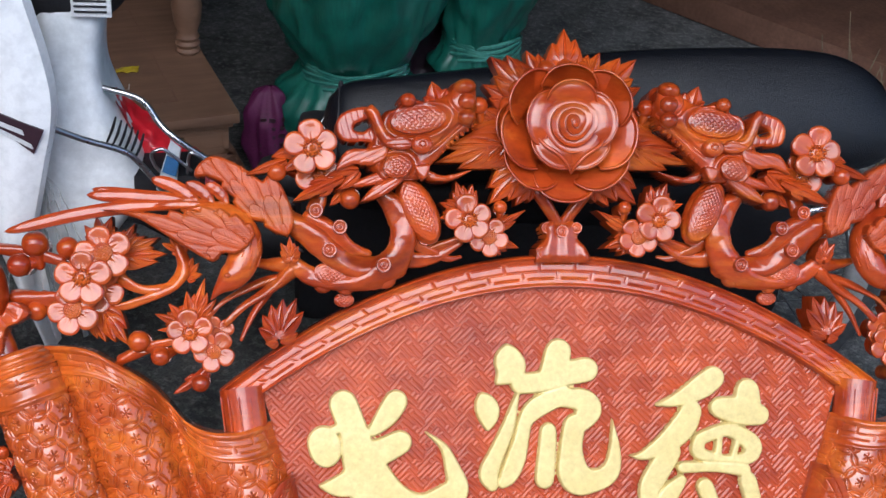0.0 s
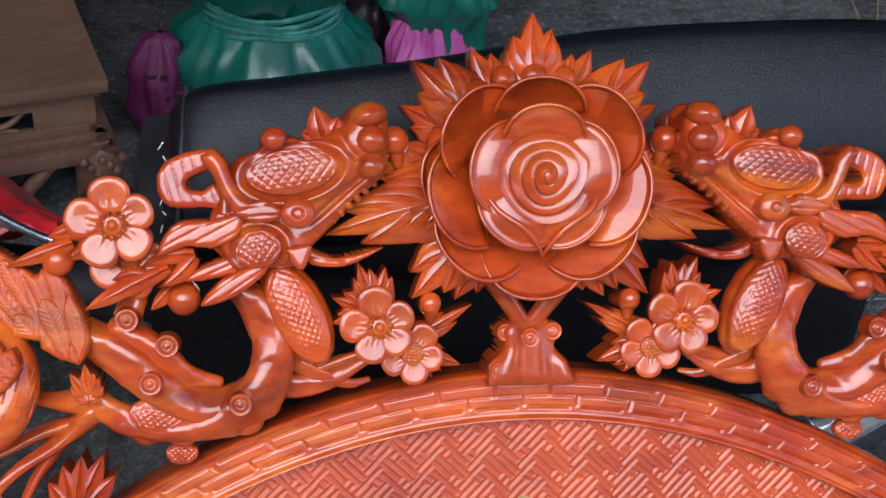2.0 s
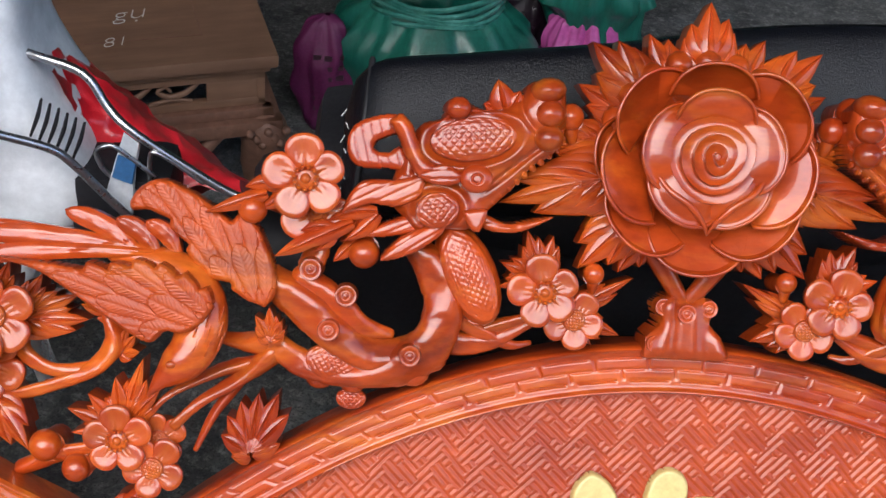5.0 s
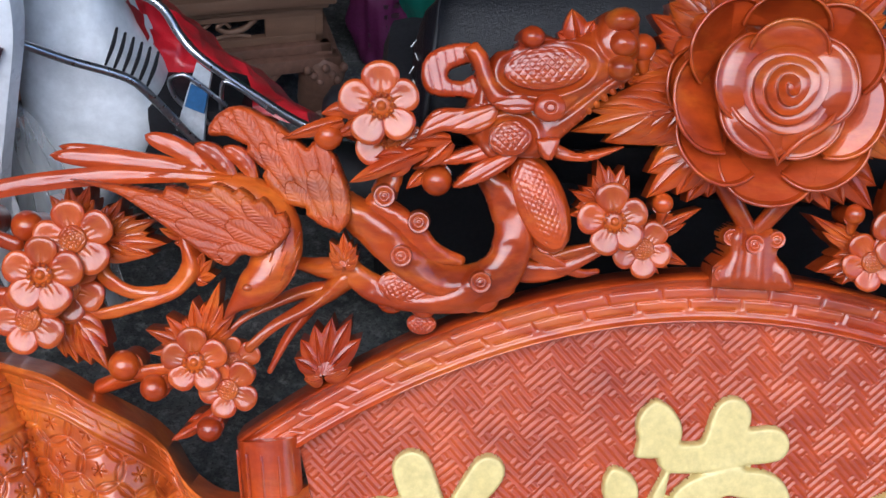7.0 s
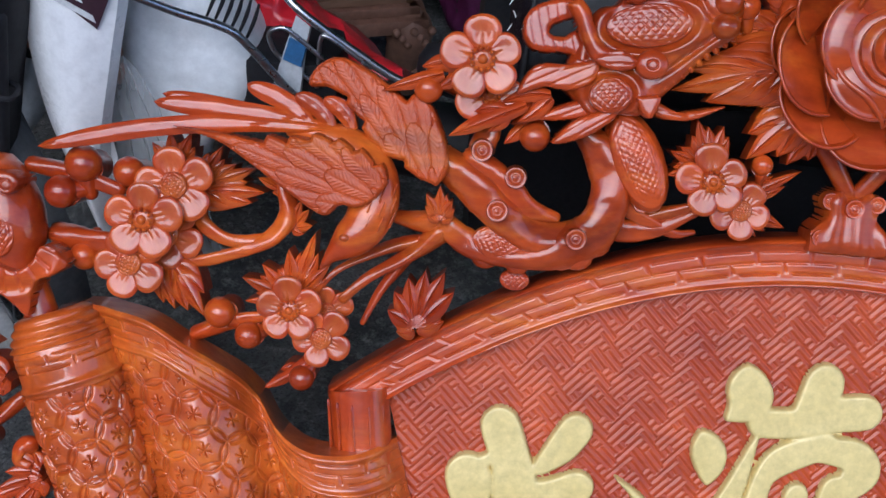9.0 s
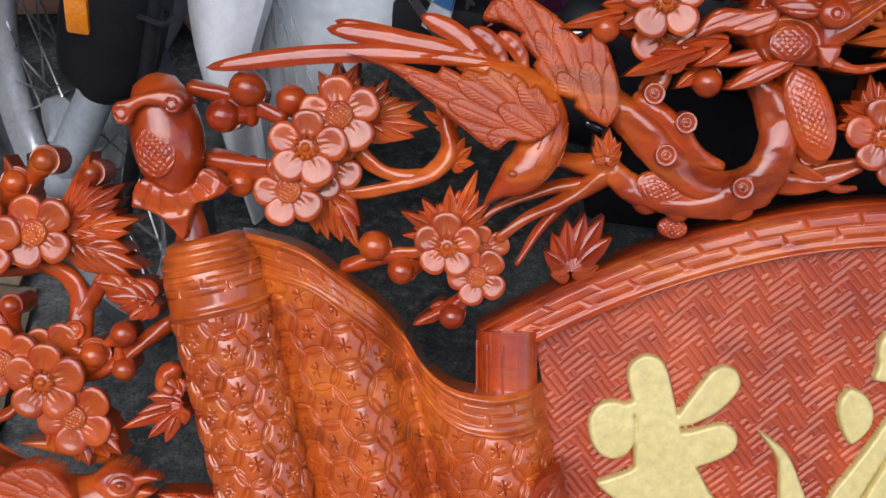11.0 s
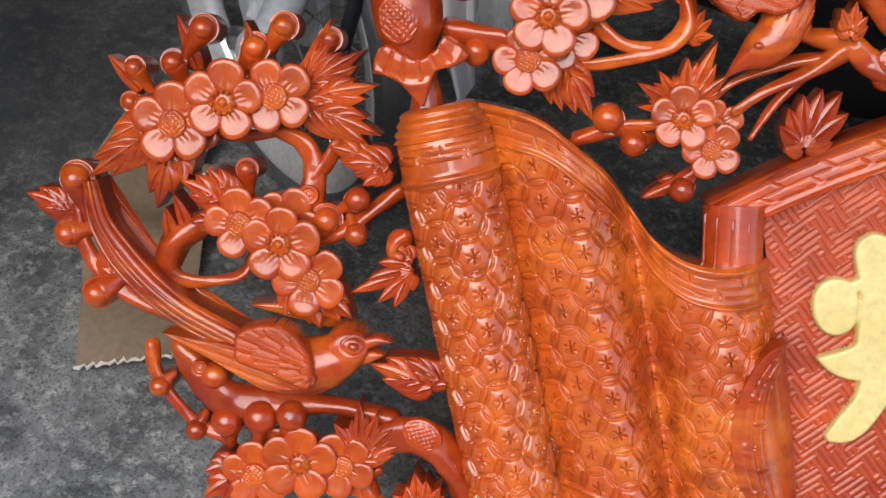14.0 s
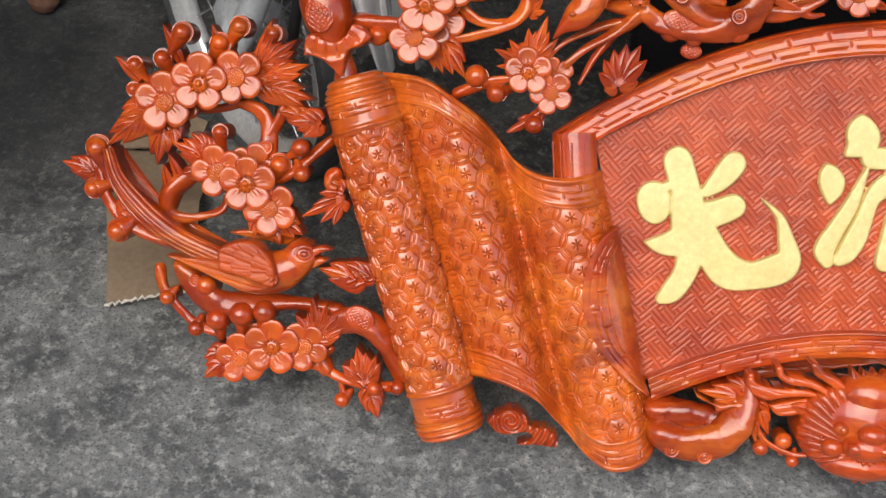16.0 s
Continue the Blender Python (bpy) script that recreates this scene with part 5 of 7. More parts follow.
for b, t, w, n_ in (((-1.000, -0.012), (-1.060, -0.068), 0.040, 6), ((-1.005, -0.002), (-1.045, -0.030), 0.030, 4), ((-0.984, -0.022), (-0.990, -0.088), 0.036, 5), ((-0.975, -0.025), (-0.966, -0.062), 0.026, 4), ((-0.868, 0.046), (-0.810, 0.094), 0.030, 5), ((-0.862, 0.040), (-0.794, 0.062), 0.032, 5), ((-0.862, 0.032), (-0.784, 0.016), 0.038, 7), ((-0.866, 0.055), (-0.842, 0.098), 0.020, 4),
                    ((-0.922, -0.074), (-0.970, -0.056), 0.034, 4), ((-0.918, -0.068), (-0.946, -0.040), 0.028, 4), ((-0.926, -0.092), (-0.956, -0.096), 0.026, 4), ((-0.826, -0.142), (-0.786, -0.164), 0.034, 5), ((-0.836, -0.146), (-0.816, -0.180), 0.028, 4), ((-0.850, -0.140), (-0.852, -0.172), 0.026, 4),
                    ((-0.880, -0.345), (-0.910, -0.372), 0.034, 3), ((-0.888, -0.335), (-0.912, -0.345), 0.026, 3), ((-0.762, -0.302), (-0.768, -0.246), 0.020, 3), ((-0.758, -0.300), (-0.748, -0.254), 0.020, 3), ((-0.756, -0.304), (-0.732, -0.268), 0.020, 3), ((-0.768, -0.300), (-0.790, -0.272), 0.018, 3), ((-0.756, -0.308), (-0.722, -0.284), 0.018, 3),
                    ((-0.690, -0.362), (-0.704, -0.308), 0.034, 5), ((-0.690, -0.360), (-0.676, -0.318), 0.026, 4), ((-0.684, -0.366), (-0.668, -0.404), 0.030, 3), ((-0.700, -0.352), (-0.722, -0.336), 0.022, 3), ((-0.700, -0.220), (-0.764, -0.206), 0.036, 5), ((-0.686, -0.215), (-0.730, -0.196), 0.026, 4),
                    ((-0.795, -0.008), (-0.832, -0.002), 0.024, 3), ((-0.772, -0.012), (-0.818, -0.016), 0.034, 4), ((-0.775, -0.018), (-0.795, -0.034), 0.020, 3)):
    leaf((*b, 0.030), (*t, 0.036), w, n_)
# pale upright leaf beside the roll
for t in ((-0.764, -0.086), (-0.770, -0.106), (-0.778, -0.124), (-0.792, -0.140), (-0.765, -0.146), (-0.748, -0.148)):
    leaf((-0.738, -0.100 - 0.3 * (-0.09 - t[1]) * 0.8, 0.026), (*t, 0.032), 0.018, 2)
limb([(-0.748, -0.078, 0.026, 0.010), (-0.756, -0.082, 0.028, 0.008), (-0.758, -0.094, 0.030, 0.006), (-0.748, -0.098, 0.030, 0.004)])
for a in ((-0.966, 0.090, 0.036, 0.0155, 60), (-0.992, 0.054, 0.032, 0.014, 120), (-1.030, 0.043, 0.028, 0.012, 130), (-1.030, 0.010, 0.028, 0.011, 170), (-0.915, 0.080, 0.034, 0.0155, 70), (-0.890, 0.104, 0.034, 0.015, 60), (-0.846, 0.098, 0.028, 0.013, 60), (-0.918, 0.064, 0.022, 0.017, 100),
          (-0.798, -0.048, 0.034, 0.014, 40), (-0.795, -0.083, 0.030, 0.013, -60), (-0.826, -0.074, 0.028, 0.017, 60), (-0.909, -0.037, 0.030, 0.012, 100), (-1.074, -0.072, 0.034, 0.019, 110), (-1.078, -0.128, 0.030, 0.015, 200), (-1.041, -0.182, 0.034, 0.017, 220), (-0.970, -0.268, 0.026, 0.012, 230), (-0.929, -0.308, 0.022, 0.0125, 250),
          (-0.897, -0.290, 0.032, 0.018, 100), (-0.864, -0.279, 0.036, 0.019, 90), (-0.833, -0.273, 0.034, 0.018, 80), (-0.914, -0.244, 0.036, 0.016, 100), (-0.721, -0.388, 0.020, 0.012, 230), (-0.676, -0.364, 0.034, 0.011, 90), (-0.646, -0.362, 0.026, 0.011, 20)):
    berry(*a)
for t, w in (((-1.124, -0.094), 0.030), ((-1.105, -0.086), 0.022), ((-1.108, -0.108), 0.022)):
    leaf((-1.074, -0.106, 0.024), (*t, 0.028), w, 4)
leaf((-1.030, -0.162, 0.028), (-1.038, -0.126, 0.034), 0.028, 3)
leaf((-1.030, -0.162, 0.028), (-1.022, -0.134, 0.034), 0.020, 3)
# upright splinters beside the top berries
for b, t in (((-0.968, 0.050), (-0.992, 0.100)), ((-1.022, 0.022), (-1.054, 0.052)), ((-0.912, 0.055), (-0.926, 0.104)), ((-0.868, 0.052), (-0.846, 0.118)), ((-0.955, -0.115), (-0.976, -0.070)), ((-0.975, -0.12), (-0.982, -0.085))):
    leaf((*b, 0.022), (*t, 0.036), 0.013, 1, name="twig", veins=0.01)
for pts in ([(-0.895, 0.005, 0.012, 0.007), (-0.862, -0.002, 0.016, 0.010), (-0.846, -0.024, 0.016, 0.012), (-0.846, -0.056, 0.016, 0.014), (-0.862, -0.075, 0.014, 0.010)],
            [(-0.846, -0.036, 0.018, 0.010), (-0.832, -0.014, 0.020, 0.008), (-0.822, 0.012, 0.022, 0.007)], [(-0.950, -0.010, 0.01, 0.006), (-0.915, -0.006, 0.012, 0.006), (-0.880, 0.004, 0.012, 0.006)],
            [(-0.760, -0.035, 0.016, 0.008), (-0.785, -0.060, 0.020, 0.008), (-0.815, -0.088, 0.020, 0.008), (-0.84, -0.10, 0.016, 0.006)],
            [(-0.912, -0.030, 0.016, 0.005), (-0.910, -0.052, 0.016, 0.006), (-0.900, -0.07, 0.014, 0.006)],
            [(-0.895, -0.115, 0.016, 0.004), (-0.900, -0.140, 0.020, 0.006), (-0.925, -0.152, 0.020, 0.006), (-0.955, -0.158, 0.018, 0.008), (-0.975, -0.150, 0.018, 0.013), (-0.972, -0.120, 0.018, 0.017), (-0.945, -0.095, 0.016, 0.014), (-0.92, -0.085, 0.012, 0.010)],
            [(-1.072, -0.060, 0.018, 0.008), (-1.074, -0.100, 0.020, 0.009), (-1.062, -0.137, 0.020, 0.009), (-1.036, -0.166, 0.020, 0.010), (-1.000, -0.186, 0.020, 0.010), (-0.960, -0.192, 0.020, 0.014)],
            [(-0.985, -0.228, 0.016, 0.008), (-0.978, -0.255, 0.016, 0.008), (-0.955, -0.282, 0.016, 0.007), (-0.928, -0.304, 0.014, 0.007), (-0.900, -0.312, 0.014, 0.009)],
            [(-0.955, -0.222, 0.020, 0.014), (-0.930, -0.245, 0.022, 0.020), (-0.902, -0.268, 0.022, 0.022), (-0.865, -0.268, 0.020, 0.018), (-0.81, -0.262, 0.016, 0.012), (-0.770, -0.262, 0.014, 0.011), (-0.735, -0.266, 0.016, 0.014)],
            [(-0.64, -0.352, 0.012, 0.012), (-0.662, -0.308, 0.018, 0.018), (-0.690, -0.280, 0.022, 0.021), (-0.722, -0.276, 0.022, 0.019), (-0.752, -0.288, 0.018, 0.014)],
            [(-0.640, -0.360, 0.012, 0.006), (-0.680, -0.366, 0.016, 0.007), (-0.725, -0.358, 0.016, 0.008), (-0.760, -0.345, 0.014, 0.007), (-0.81, -0.348, 0.014, 0.005), (-0.85, -0.355, 0.012, 0.003)],
            [(-0.745, -0.35, 0.014, 0.012), (-0.752, -0.33, 0.016, 0.009), (-0.74, -0.318, 0.018, 0.006)], [(-0.725, -0.362, 0.014, 0.005), (-0.720, -0.380, 0.016, 0.004)]):
    limb(pts, n=12)
knot(-0.846, -0.052, 0.030, 0.011)
knot(-0.928, -0.238, 0.044, 0.010)
part("scale_pod", Geo().grid(hatched_dome((-0.702, -0.268, 0.040), (0.021, 0.016), -20, 0.006, 0.35), True), WOOD, plaque, both=True)

# long plume and the perched bird
spine = smooth_curve([(-1.056, -0.070), (-1.040, -0.112), (-1.002, -0.152), (-0.955, -0.182), (-0.892, -0.205)], 44)
run = np.gradient(spine, axis=0)
side = np.stack([-run[:, 1], run[:, 0]], -1) / np.linalg.norm(run, axis=1)[:, None]
sw = np.linspace(-1, 1, 33)[None]
pw = (0.0155 * np.clip(np.linspace(0.35, 2.2, 44), 0, 1) ** 0.7 * np.linspace(1.0, 0.9, 44))[:, None]
ph_ = 0.044 + 0.007 * (1 - sw ** 2) - 0.0022 * groove((sw * 2.0 + 0.1 * np.linspace(0, 1, 44)[:, None]) % 1 - 0.5, 0.22) + 0 * pw
g2 = Geo().solid(np.concatenate([spine[:, None] + side[:, None] * (sw * pw)[..., None], ph_[..., None]], -1), (0, 0, -0.04))
part("plume", g2, WOOD, plaque, "long grooved tail plume", both=True)
bird2 = part("bird", Geo().tube([(-0.893, -0.216, 0.034, 0.016), (-0.864, -0.220, 0.036, 0.026), (-0.838, -0.219, 0.038, 0.030), (-0.814, -0.214, 0.040, 0.028), (-0.796, -0.204, 0.042, 0.024), (-0.781, -0.195, 0.040, 0.018)], n=36, steps=10, bark=0.02), WOOD, plaque, "perched bird with an open beak and folded wing", both=True)
part("head", plate([(-0.804, -0.218), (-0.811, -0.203), (-0.806, -0.18), (-0.792, -0.169), (-0.773, -0.172), (-0.767, -0.18), (-0.765, -0.194), (-0.776, -0.213), (-0.79, -0.225)], 0.064, 0.018, lambda x, y: -0.0016 * groove(np.hypot((x - -0.779) / 1.3, y - -0.185) - 0.0085, 0.0016), 0.05, 0.0012), WOOD, bird2, "sleek head with a carved eye", both=True, sharp=60)
part("beak", plate([(-0.772, -0.178), (-0.757, -0.173), (-0.742, -0.177), (-0.756, -0.182), (-0.769, -0.189)], 0.056, 0.005, None, 0.02, 0.0011), WOOD, bird2, both=True, sharp=60)
part("beak", plate([(-0.772, -0.197), (-0.762, -0.19), (-0.749, -0.192), (-0.757, -0.199), (-0.77, -0.206)], 0.050, 0.005, None, 0.02, 0.0011), WOOD, bird2, both=True, sharp=60)
part("eye", Geo().blob((-0.779, -0.185, 0.063), (0.0058, 0.0042, 0.0045)), WOOD, bird2, both=True)
part("wing", plate([(-0.969, -0.206), (-0.93, -0.205), (-0.895, -0.205), (-0.888, -0.208), (-0.859, -0.216), (-0.82, -0.221), (-0.816, -0.232), (-0.852, -0.243), (-0.881, -0.236), (-0.911, -0.225), (-0.944, -0.214)], lambda x, y: 0.064 - 0.10 * np.clip(-0.86 - x, 0, 1), 0.004, lambda x, y: -0.0018 * groove(((y + 0.17 * (x + 0.9)) / 0.0085) % 1 - 0.5, 0.20) - 0.0004 * groove(((x + 0.6 * y) / 0.004) % 1 - 0.5, 0.5), 0.035, 0.0010), WOOD_CUT, bird2, "long flight feathers laid along the back", both=True, sharp=40)
part("wing", plate([(-0.891, -0.203), (-0.891, -0.188), (-0.876, -0.177), (-0.854, -0.172), (-0.832, -0.179), (-0.816, -0.2), (-0.811, -0.218), (-0.816, -0.233), (-0.853, -0.223), (-0.886, -0.216)], 0.076, 0.006, plumes((-0.801, -0.211), 0.024, 0.0105, 0.0034, 0.0040), 0.03, 0.0010), WOOD_CUT, bird2, "folded wing with engraved feathers", both=True, sharp=40)
knot(-0.816, -0.221, 0.076, 0.008)
for t in ((-0.862, -0.176), (-0.892, -0.172), (-0.846, -0.170)):
    leaf((-0.80, -0.168, 0.014), (*t, 0.018), 0.018, 2)

# ---- foot: clouds, roots and the lion mask ----
CLOUD = [(-0.522, -0.391), (-0.511, -0.38), (-0.489, -0.37), (-0.471, -0.376), (-0.46, -0.392), (-0.44, -0.392), (-0.426, -0.403), (-0.424, -0.417), (-0.45, -0.417), (-0.479, -0.419), (-0.458, -0.408), (-0.468, -0.401), (-0.501, -0.407)]
part("cloud_foot", plate(CLOUD, 0.046, 0.007, lambda x, y: 0.003 * np.sin(np.hypot(x - -0.489, y - -0.386) * 620 - np.arctan2(y - -0.386, x - -0.489)), 0.04, 0.0013), WOOD, plaque, "cloud-shaped foot with a spiral curl", both=True, sharp=50)
limb([(-0.290, -0.385, 0.026, 0.028), (-0.255, -0.396, 0.028, 0.029), (-0.215, -0.388, 0.030, 0.032), (-0.190, -0.360, 0.032, 0.030), (-0.178, -0.328, 0.032, 0.022), (-0.178, -0.298, 0.028, 0.015)], "root", n=18)
limb([(-0.300, -0.358, 0.012, 0.024), (-0.270, -0.362, 0.012, 0.028), (-0.235, -0.364, 0.012, 0.026), (-0.205, -0.360, 0.016, 0.020)], "root", n=14)
for k in ((-0.229, -0.408, 0.044), (-0.272, -0.405, 0.040)):
    knot(*k, 0.012)
for b, t, w in (((-0.180, -0.325), (-0.246, -0.322), 0.026), ((-0.184, -0.335), (-0.216, -0.340), 0.022), ((-0.180, -0.315), (-0.210, -0.302), 0.020), ((-0.168, -0.330), (-0.148, -0.372), 0.022), ((-0.172, -0.345), (-0.164, -0.385), 0.016)):
    leaf((*b, 0.036), (*t, 0.034), w, 3)
for a in ((-0.156, -0.392, 0.030, 0.012, 260), (-0.114, -0.404, 0.036, 0.010, 260), (-0.128, -0.378, 0.034, 0.013, 90)):
    berry(*a)
limb([(-0.166, -0.360, 0.030, 0.004), (-0.150, -0.382, 0.032, 0.004), (-0.120, -0.394, 0.036, 0.004), (-0.098, -0.393, 0.040, 0.003)])
lion = part("lion_mask", Geo().blob((0, -0.335, 0.035), (0.062, 0.060, 0.045), 0, 24, 15).blob((0, -0.365, 0.070), (0.034, 0.020, 0.024)).blob((0, -0.345, 0.085), (0.019, 0.014, 0.016)).blob((0, -0.395, 0.040), (0.060, 0.024, 0.036)).blob((0, -0.300, 0.050), (0.042, 0.030, 0.030)), WOOD, plaque, "grinning lion mask with a flowing mane")
for sg in (-1, 1):
    part("eye", Geo().blob((0.034 * sg, -0.345, 0.066), (0.012, 0.011, 0.011)).blob((0.034 * sg, -0.345, 0.076), (0.005, 0.005, 0.004)), WOOD, lion)
    part("cheek", Geo().blob((0.042 * sg, -0.372, 0.062), (0.016, 0.013, 0.013)).blob((0.018 * sg, -0.366, 0.082), (0.012, 0.010, 0.011)), WOOD, lion)
    part("ear", leaf_geo((0.060 * sg, -0.335, 0.04), (0.098 * sg, -0.325, 0.05), 0.028, 2, 0.02), WOOD, lion)
    for k in range(10):
        part("tooth", Geo().blob((sg * (0.004 + 0.006 * k), -0.386 + 0.0028 * k, 0.074 - 0.0018 * k), (0.003, 0.005, 0.004), 0, 7, 5), WOOD, lion)
    for k in range(9):
        part("beard_curl", Geo().blob((sg * (0.006 + 0.0078 * k), -0.414 + 0.0030 * k, 0.048 - 0.002 * k), (0.005, 0.008, 0.007), sg * 12 * k / 3, 8, 6), WOOD, lion)
FACE = [(0.0, -0.290), (-0.034, -0.288), (-0.060, -0.298), (-0.078, -0.316), (-0.084, -0.340), (-0.088, -0.362), (-0.080, -0.382), (-0.062, -0.396), (-0.040, -0.406), (-0.016, -0.412), (0.0, -0.413)]


def mane(x, y):
    """Combed hair above the brow."""
    t = np.arctan2(y + 0.372, np.abs(x) + 1e-6)
    hair = -0.0040 * groove((t * 7.5) % 1 - 0.5, 0.26) * np.clip((np.hypot(x, y + 0.372) - 0.028) / 0.01, 0, 1)
    return hair


part("mane", plate(FACE + [(-x, y) for x, y in FACE[-2:0:-1]], lambda x, y: 0.070 - 2.6 * x ** 2, 0.014, mane, 0.07, 0.0014), WOOD, lion, "combed mane with deep grooves", sharp=50)
lion.location.x = -0.028
for edge_, hi_ in (([(-0.188, -0.289), (-0.179, -0.287), (-0.174, -0.299), (-0.15, -0.304), (-0.108, -0.303), (-0.083, -0.311), (-0.076, -0.323), (-0.101, -0.313), (-0.136, -0.317), (-0.16, -0.323), (-0.182, -0.312)], 0.052), ([(-0.154, -0.275), (-0.145, -0.273), (-0.138, -0.285), (-0.111, -0.287), (-0.083, -0.298), (-0.062, -0.317), (-0.058, -0.329), (-0.078, -0.313), (-0.103, -0.3), (-0.13, -0.298), (-0.148, -0.29)], 0.058), ([(-0.111, -0.265), (-0.101, -0.264), (-0.092, -0.274), (-0.071, -0.283), (-0.054, -0.3), (-0.048, -0.321), (-0.065, -0.304), (-0.088, -0.289), (-0.103, -0.281)], 0.062), ([(-0.155, -0.33), (-0.123, -0.32), (-0.094, -0.314), (-0.103, -0.334), (-0.138, -0.344)], 0.044)):
    lock(edge_, hi_, plaque)
lock([(-0.252, -0.322), (-0.224, -0.335), (-0.194, -0.331), (-0.173, -0.328), (-0.196, -0.347), (-0.198, -0.339), (-0.22, -0.348), (-0.224, -0.339), (-0.245, -0.331)], 0.044, plaque, "leaf")
for t in (-0.030, -0.015, 0.0, 0.015, 0.030):
    part("crest_leaf", leaf_geo((t * 0.3, -0.300, 0.066), (t, -0.266, 0.056), 0.015, 1, 0.02), WOOD, lion)
# frame rail behind the pierced carving
for pts in ([(-0.45, -0.022, -0.030, 0.010), (-0.30, 0.084, -0.030, 0.010), (-0.15, 0.140, -0.030, 0.010), (0.0, 0.156, -0.030, 0.010), (0.15, 0.140, -0.030, 0.010), (0.30, 0.084, -0.030, 0.010), (0.45, -0.022, -0.030, 0.010)],):
    part("back_rail", Geo().tube(pts, n=10), WOOD_RED, plaque)


# ---- things behind the plaque ----
def wpart(name, geo, mat, parent, label="", sharp=48):
    """A part given in the place's own coordinates."""
    ob = part(name, geo, mat, parent, label, sharp=sharp)
    if parent.type == "EMPTY":
        ob.matrix_basis = parent.matrix_world.inverted()
    return ob


def crumple(P, amp, scale, seed=0.0):
    """Shakes a sheet of points with folds."""
    out = P.copy()
    for idx in np.ndindex(P.shape[:2]):
        p = Vector(P[idx]) * scale + Vector((seed, seed * 1.7, 0))
        out[idx] += amp * (np.array(noise.noise_vector(p)) + 0.5 * np.array(noise.noise_vector(p * 2.3)))
    return out


bike = thing("motorbike", "parked step-through motorbike with black vinyl seat and white leg shield", "motorbike", pose(-0.2, 0.66, 0))
# seat: a long cushion tipped towards its stand
st = smooth_curve([(-0.325, 0.622, 0.615, 0.6), (-0.300, 0.606, 0.686, 0.9), (-0.20, 0.608, 0.704, 1.0), (-0.05, 0.625, 0.716, 1.05), (0.10, 0.660, 0.724, 1.15), (0.25, 0.668, 0.731, 1.2), (0.40, 0.680, 0.728, 1.2), (0.50, 0.684, 0.714, 1.1), (0.565, 0.672, 0.680, 0.8), (0.590, 0.650, 0.640, 0.4)], 60)
prof = smooth_curve([(0.030, -0.030), (0.004, 0.000), (-0.020, -0.006), (-0.055, -0.040), (-0.082, -0.085), (-0.088, -0.125), (-0.070, -0.150), (0.0, -0.160), (0.07, -0.150), (0.085, -0.110), (0.065, -0.060)], 40)
P = np.array([[(x + 0.0, y + k * a, z + k * b) for a, b in prof] for x, y, z, k in st])
G = Geo(True).grid(P, True)
G.add(P[0], [tuple(range(40))]).add(P[-1], [tuple(range(40))[::-1]])
seat = wpart("seat", G, LEATHER, bike, "black grained vinyl seat")
wpart("piping", Geo(True).tube([(-0.298, 0.612, 0.690, 0.0035), (-0.300, 0.590, 0.676, 0.0035), (-0.304, 0.556, 0.640, 0.0035), (-0.308, 0.530, 0.590, 0.0035), (-0.310, 0.524, 0.555, 0.0035)], n=8), BLACK, seat)
gg = Geo(True)
for k in range(8):
    z = 0.640 - 0.012 * k
    gg.tube([(-0.322 - 0.0005 * k, 0.596 - 0.006 * k, z, 0.0006), (-0.327 + 0.008 * (k % 2), 0.592 - 0.006 * k, z - 0.006, 0.0006)], n=5, steps=2)
wpart("stitching", gg, LABEL, seat, "loose white stitching")
wpart("engine_body", Geo(True).box((-0.36, 0.60, 0.26), (0.46, 0.76, 0.58), 0.03).tube([(-0.40, 0.64, 0.52, 0.03), (-0.2, 0.64, 0.50, 0.05), (0.2, 0.64, 0.50, 0.06), (0.45, 0.66, 0.56, 0.05)], n=14), BLACK, bike)
wpart("main_tube", Geo(True).tube([(-0.72, 0.68, 0.56, 0.035), (-0.55, 0.68, 0.42, 0.04), (-0.35, 0.68, 0.38, 0.05), (-0.1, 0.68, 0.36, 0.05)], n=14), BLACK, bike)
wpart("exhaust", Geo(True).tube([(0.15, 0.63, 0.36, 0.010), (0.34, 0.62, 0.432, 0.011), (0.44, 0.62, 0.46, 0.011), (0.62, 0.63, 0.49, 0.012)], n=14), CHROME, bike, "chrome grab rail")
wpart("side_stand", Geo(True).tube([(-0.1, 0.60, 0.30, 0.012), (-0.13, 0.56, 0.15, 0.011), (-0.16, 0.54, 0.012, 0.011)], n=10), BLACK, bike)
# rear wheel, mostly hidden


